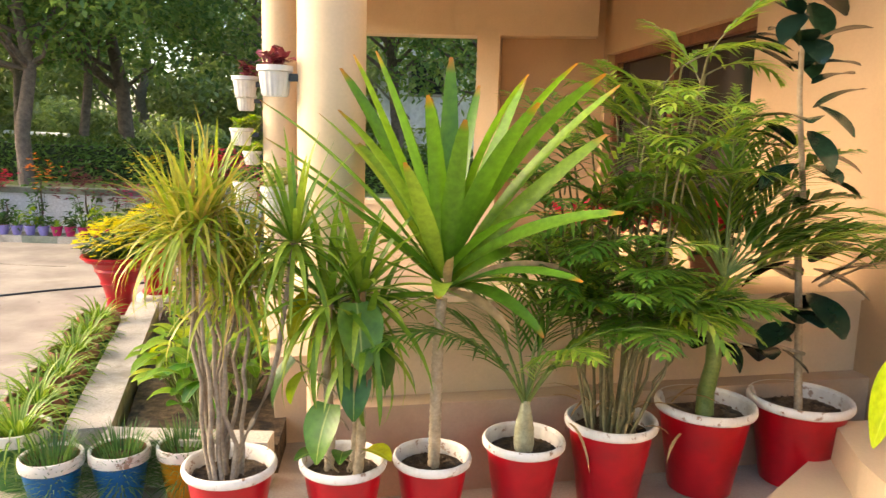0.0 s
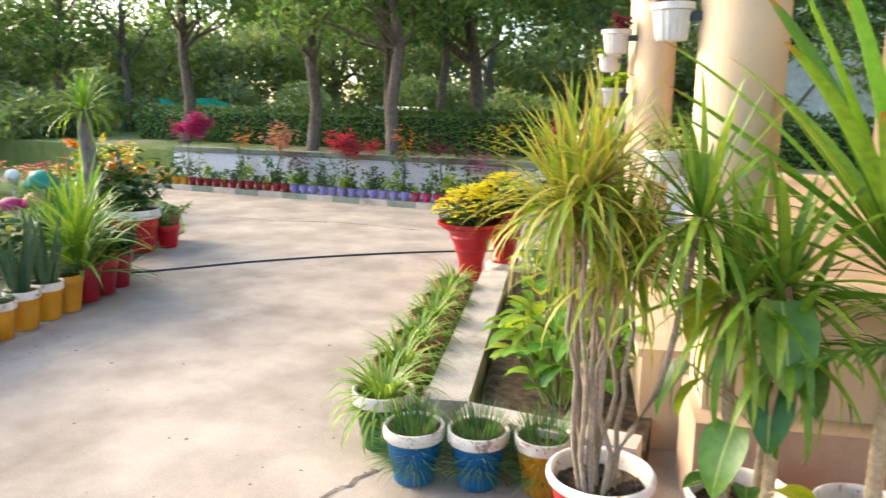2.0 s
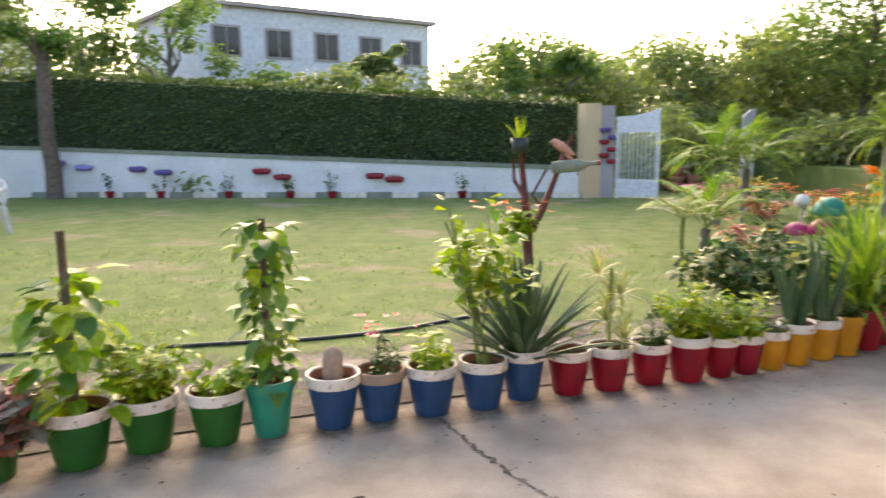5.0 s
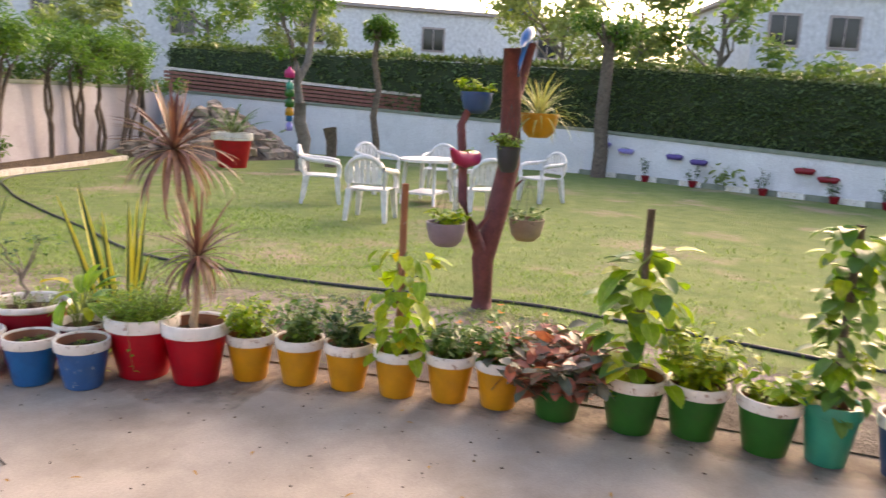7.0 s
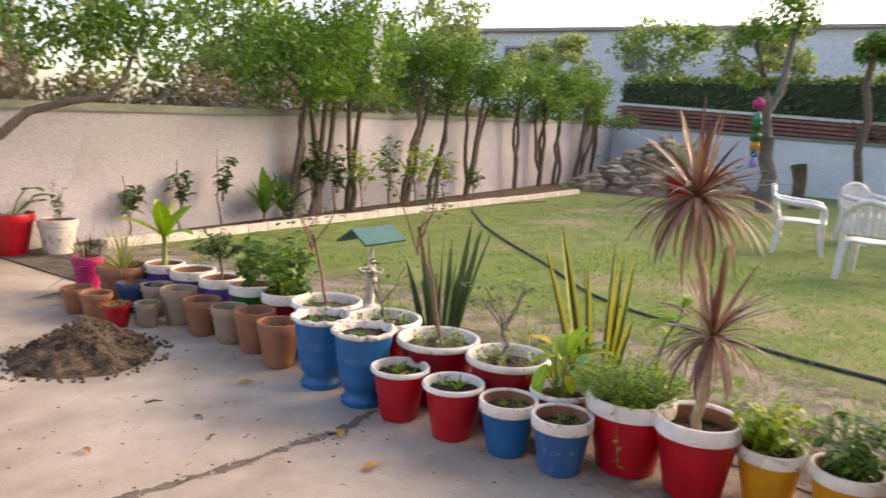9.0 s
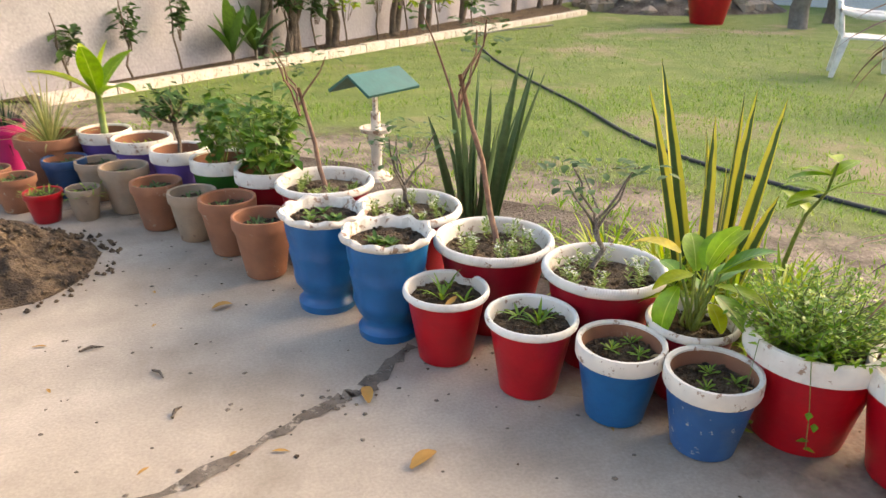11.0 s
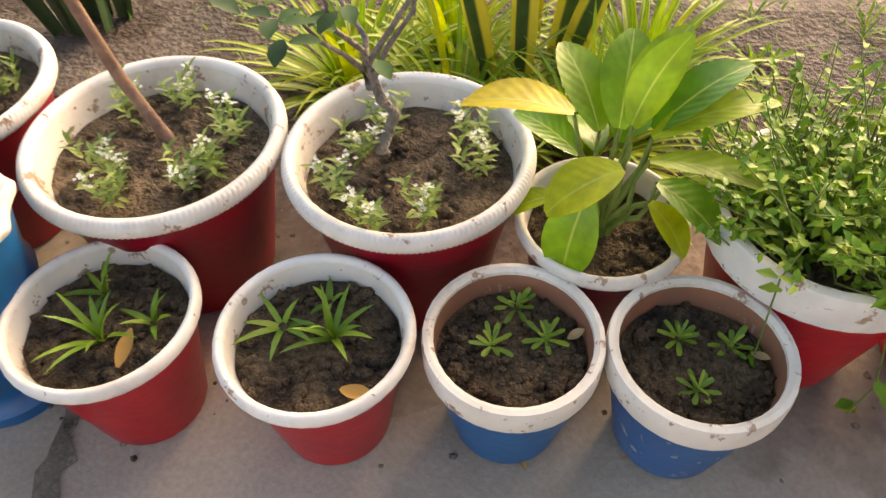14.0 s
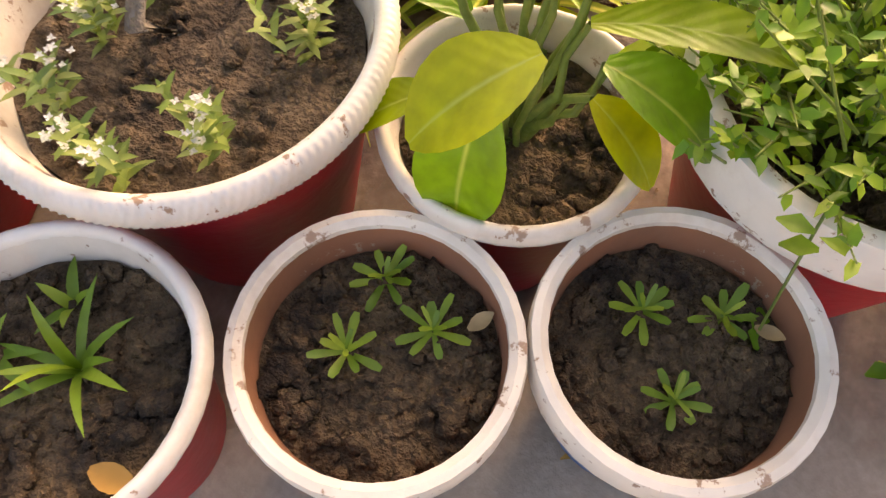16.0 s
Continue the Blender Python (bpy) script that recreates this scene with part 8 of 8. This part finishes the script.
b.lathe([(2.3, -0.02), (1.5, 0.45), (0.8, 0.95), (0.001, 1.3)], 24, lambda a, q, z: (q * (1 + 0.12 * math.sin(3 * a)), z))
part("earth", b, DIRT, t)
b = Build()
bush(b, Build(), 420, 2.3, 0.0, 1.1, 0.16)
part("weed", b, L_MID, t)
t, sz, sr = potted(-9.95, -13.1, "plain", 0.46, 0.78, RED, WHITE, "cycad with stiff fronds in a very large red pot")
b, st = Build(), Build()
for i in range(16):
    frond(b, st, (0, 0, sz + 0.05), i * 2.4, 1.3 - 0.05 * i, 0.95, 0.7, 24, 0.2, 0.02, 0.1)
part("foliage", b, L_MID, t)
part("frond_rib", st, GREEN_STEM, t)
# ribbed brick parapet behind the corner wall
t = thing("brick_parapet", "stepped brick wall with pale mortar bands beyond the boundary", "wall", pose(0, 0, 0), kind="structure")
P0, P1 = np.array([-13.6, -22.6]), np.array([-18.2, -12.4])
for j in range(7):
    b = Build()
    z0, z1 = 1.75 + 0.13 * j, 1.2 + 0.11 * j
    d = (P1 - P0) / np.linalg.norm(P1 - P0)
    nr = np.array([-d[1], d[0]]) * 0.2
    q = [P0 - nr, P1 - nr, P1 + nr, P0 + nr]
    V = [(x, y, h) for (x, y), h in zip(q, (z0 - 0.09, z1 - 0.09, z1 - 0.09, z0 - 0.09))] + [(x, y, h) for (x, y), h in zip(q, (z0, z1, z1, z0))]
    b.add(V, [(3, 2, 1, 0), (4, 5, 6, 7), (0, 1, 5, 4), (1, 2, 6, 5), (2, 3, 7, 6), (3, 0, 4, 7)])
    part("brick_course", b, BRICK if j < 6 else WHITE_OLD, t, "", False)
# trees standing on the lawn's far side
def topiary(x, y, h, r, tr, label, leaves=2600):
    t = thing("topiary_tree", label, "tree", pose(x, y, 0))
    b = Build()
    b.tube(wander((0, 0, -0.05), (0.05, 0.03, h - r * 0.8), 6, 0.04), np.linspace(tr * 1.2, tr * 0.8, 6), 9)
    for j in range(6):
        a = j * 1.05
        b.tube([(0.05, 0.03, h - r * 1.3), (r * 0.55 * math.cos(a), r * 0.55 * math.sin(a), h - r * 0.5)], [tr * 0.4, tr * 0.15], 6, False)
    part("trunk", b, BARK, t)
    cl = [(rng.normal(0, r * 0.38), rng.normal(0, r * 0.38), h - r * 0.6 + rng.normal(0, r * 0.26), r * 0.5) for _ in range(12)]
    part("crown", crown(Build(), cl, leaves, 0.12, 2), L_MID, t)


topiary(-17.75, -8.15, 4.3, 0.85, 0.17, "tree with a clipped mushroom-shaped crown before the hedge")
topiary(-12.95, -11.6, 3.6, 0.45, 0.08, "slim young tree with a small clipped crown", 900)
t = thing("tree", "bare forked tree on the lawn with a few leaves", "tree", pose(-11.0, -11.9, 0))
b = Build()
b.tube(wander((0, 0, -0.05), (0.1, 0, 1.5), 5, 0.03), np.linspace(0.17, 0.13, 5), 9)
b.tube(wander((0.1, 0, 1.45), (0.75, 0.2, 3.6), 6, 0.06), np.linspace(0.09, 0.04, 6), 8)
b.tube(wander((0.1, 0, 1.45), (-0.55, -0.2, 3.9), 6, 0.06), np.linspace(0.10, 0.05, 6), 8)
part("trunk", b, BARK_GREY, t)
part("crown", crown(Build(), [(0.7, 0.2, 3.5, 0.5), (-0.5, -0.2, 3.9, 0.6), (0.2, 0.3, 4.2, 0.6), (0.6, 0, 2.6, 0.25)], 1500, 0.12, 2), L_MID, t)
t = thing("stump", "short dark tree stump on the lawn", "stump", pose(-12.4, -12.6, 0))
part("trunk", Build().tube(wander((0, 0, -0.03), (0.05, 0, 0.95), 4, 0.03), [0.16, 0.13, 0.14, 0.17], 10), BARK, t)
t = thing("wind_chime", "string of bright plastic bottles hung from a branch", "wind chime", pose(-10.45, -11.7, 0.0))
for i, (c, z, r) in enumerate(((MAGENTA, 2.12, 0.11), (TEAL, 1.85, 0.08), (GREEN, 1.72, 0.10), (GREEN, 1.5, 0.10), (YELLOW, 1.32, 0.09), (BLUE, 1.2, 0.07), (LILAC, 1.0, 0.07))):
    part("bottle", Build().lathe([(0.001, z - 0.1), (r, z - 0.09), (r, z + 0.05), (r * 0.4, z + 0.1), (r * 0.3, z + 0.14)], 14), c, t)
part("string", Build().tube([(0, 0, 0.9), (0, 0, 2.9)], 0.008, 5), RUBBER, t)

# ---- distant buildings ----
def building(x, y, turn, w, d, h, storeys, bays, label, z0=0.0):
    g = thing("apartment_building", label, "building", pose(x, y, z0, 0, 0, turn))
    part("wall", Build().box(-d, 0, -0.1, 0, w, h), FAR_WHITE, g, "", False)
    part("roof", Build().box(-d - 0.3, -0.3, h, 0.3, w + 0.3, h + 0.18), FAR_ROOF, g, "", False)
    hole = Build().box(0, 0, 0, 0.03, 1.15, 1.15).mesh("pane", WINDOW_DARK, False)
    fr = Build()
    for y0, y1, z0_, z1 in ((-0.1, 1.25, 1.15, 1.25), (-0.1, 1.25, -0.1, 0.0), (-0.1, 0.0, 0.0, 1.15), (1.15, 1.25, 0.0, 1.15), (0.55, 0.6, 0, 1.15)):
        fr.box(-0.06, y0, z0_, 0.05, y1, z1)
    frm = fr.mesh("window_frame", FAR_ROOF, False)
    for s in range(storeys):
        for i in range(bays):
            o = part("window", frm, None, g)
            o.location = (0.0, w * (i + 0.5) / bays - 0.55, h - 2.05 - 2.6 * s)
            p = part("pane", hole, None, o, "dark glass")
            p.location = (0.005, 0, 0)
    return g


FAR_WHITE = surface("far_white_render", (0.62, 0.62, 0.64), (0.72, 0.72, 0.74), 0.4, 5, 0.8, 0.1)
FAR_ROOF = surface("far_roof_edge", (0.34, 0.27, 0.25), (0.42, 0.35, 0.33), 0.5, 5, 0.8, 0.1)
building(-32.2, -9.6, 40, 12.4, 9, 7.0, 2, 5, "white two-storey building with a row of dark windows behind the hedge")
building(-13.7, -42.2, 51.7, 34, 8, 7.0, 1, 5, "long flat-roofed white building beyond the boundary wall")
building(2, -80, 69, 62, 10, 7.5, 2, 16, "long low white building beyond the trees")
t = thing("water_tank", "blue plastic water tank on the roof", "tank", pose(-39.0, -26.0, 7.18))
part("tank_body", Build().lathe([(0.001, 0), (0.9, 0), (0.95, 0.2), (0.95, 1.3), (0.5, 1.6), (0.25, 1.7)], 24), BLUE, t)
# lattice mast
t = thing("lattice_mast", "thin grey steel lattice mast beyond the hedge", "mast", pose(-31, -41, 0))
b = Build()
for sx, sy in ((-1, -1), (1, -1), (1, 1), (-1, 1)):
    b.tube([(sx * 0.6, sy * 0.6, -0.1), (sx * 0.3, sy * 0.3, 16)], 0.05, 5)
for i in range(16):
    k0, k1 = 0.6 - 0.3 * i / 16, 0.6 - 0.3 * (i + 1) / 16
    for (ax, ay), (bx, by) in (((-1, -1), (1, -1)), ((1, -1), (1, 1)), ((1, 1), (-1, 1)), ((-1, 1), (-1, -1))):
        b.tube([(ax * k0, ay * k0, i), (bx * k1, by * k1, i + 1)], 0.025, 4)
part("lattice", b, plain("galvanised_steel", (0.35, 0.37, 0.38), 0.5, 0.6), t)
# trees behind the west hedge and the south wall
for i, (x, y, h, r) in enumerate(((-25.6, -8.3, 6.6, 2.3), (-25.5, -11.2, 6.8, 2.6), (-25.5, -14.5, 6.8, 3.0), (-25.5, -5.5, 3.6, 1.9), (-25.5, -2.2, 3.6, 1.8), (-24.5, 1.5, 3.2, 1.8), (-26.0, 4.5, 4.2, 2.0), (-29, -1.6, 5.0, 0.9), (-24, -22, 4.2, 2.0), (-19, -29, 6.4, 2.6), (-15, -32, 5.8, 2.4), (-10, -30, 6.6, 2.6), (-5, -26, 5.6, 2.2), (-1, -22, 5.8, 2.4), (4, -18, 6.0, 2.6), (8, -13, 6.5, 3.0), (-22, -26, 6.0, 1.9))):
    tree(x, y, -0.1, h, r, "leafy tree beyond the boundary wall", 4200, 0.16, (0, 0), 0.9, 0.26, 26, L_WOOD_HAZE if i % 3 else L_TREE, BARK_GREY, low=0.8)
# dry brush seen over the south wall
for x, y in ((-5.5, -18.5), (-3.6, -17.0), (-1.8, -15.4), (0.0, -13.8), (1.8, -12.2), (3.6, -10.6), (5.6, -9.2), (-7.6, -20.5)):
    t = thing("brush_thicket", "tangled dry brown brush beyond the boundary wall", "brush", pose(x, y, -0.05), "dry brush")
    st, cl = Build(), []
    for i in range(16):
        e = (rng.normal(0, 0.9), rng.normal(0, 0.9), rng.uniform(0.6, 2.3))
        st.tube(wander((e[0] * 0.3, e[1] * 0.3, 0), e, 5, 0.1), np.linspace(0.03, 0.008, 5), 5, False)
        cl.append((*e, 0.5))
    part("stem", st, BARK_GREY, t)
    part("foliage", crown(Build(), cl, 2600, 0.13, 2), L_BRUSH, t)
# white building behind the porch
b = building(-6.5, 27, -80, 14, 8, 5.0, 1, 4, "pale building glimpsed through the porch")


# ---- grit and leaf litter on the paving ----
b = Build()
for i in range(700):
    u = rng.uniform(0, 1)
    x, y = (rng.uniform(-3.2, 0.8), rng.uniform(-4.5, 1.2)) if i < 520 else (rng.uniform(-5.0, -1.5), rng.uniform(1.0, 8.0))
    b.lump((x, y, 0.002), rng.uniform(0.003, 0.009), 5, 0.4, 0.5)
solid("grit", b, BLACK_CRACK, "scattered grit and crumbs of soil on the concrete", "grit", "stuff")
b = Build()
m = 90
b.blades(np.stack([rng.uniform(-3.2, 0.6, m), rng.uniform(-4.4, 1.0, m), np.full(m, 0.004)], 1), rng.uniform(0, 6.28, m), 0.15, rng.uniform(0.02, 0.05, m), 0.012, 0.4, 3, "oval", 0.2)
solid("leaf_litter", b, DRY, "small dry leaf scraps on the concrete", "litter", "stuff", True)
# low weeds in the bare strip behind the pots
b = Build()
for i in range(420):
    k = rng.integers(0, len(off))
    x, y = off[k][0] + rng.uniform(-0.25, 0.3), off[k][1] + rng.uniform(-0.35, 0.35)
    seedling(b, (x, y, 0.01), 6, rng.uniform(0.04, 0.12), 0.016, (0.3, 1.2))
solid("weeds", b, L_FEATHER, "scattered green weeds in the bare earth", "weeds", "stuff", True)
# crumbs of earth round the feet of the pots
b = Build()
for i in range(700):
    k = rng.integers(3, 15)
    u = rng.uniform(0, 1)
    x = EDGE[k][0] * (1 - u) + EDGE[k + 1][0] * u
    y = EDGE[k][1] * (1 - u) + EDGE[k + 1][1] * u
    q = rng.exponential(0.22)
    b.lump((x + 0.85 * q + rng.normal(0, 0.03), y + 0.45 * q + rng.normal(0, 0.03), 0.002), rng.uniform(0.002, 0.009), 5, 0.4, 0.5)
solid("earth_crumbs", b, SOIL, "crumbs of dark earth round the feet of the pots", "grit", "stuff")
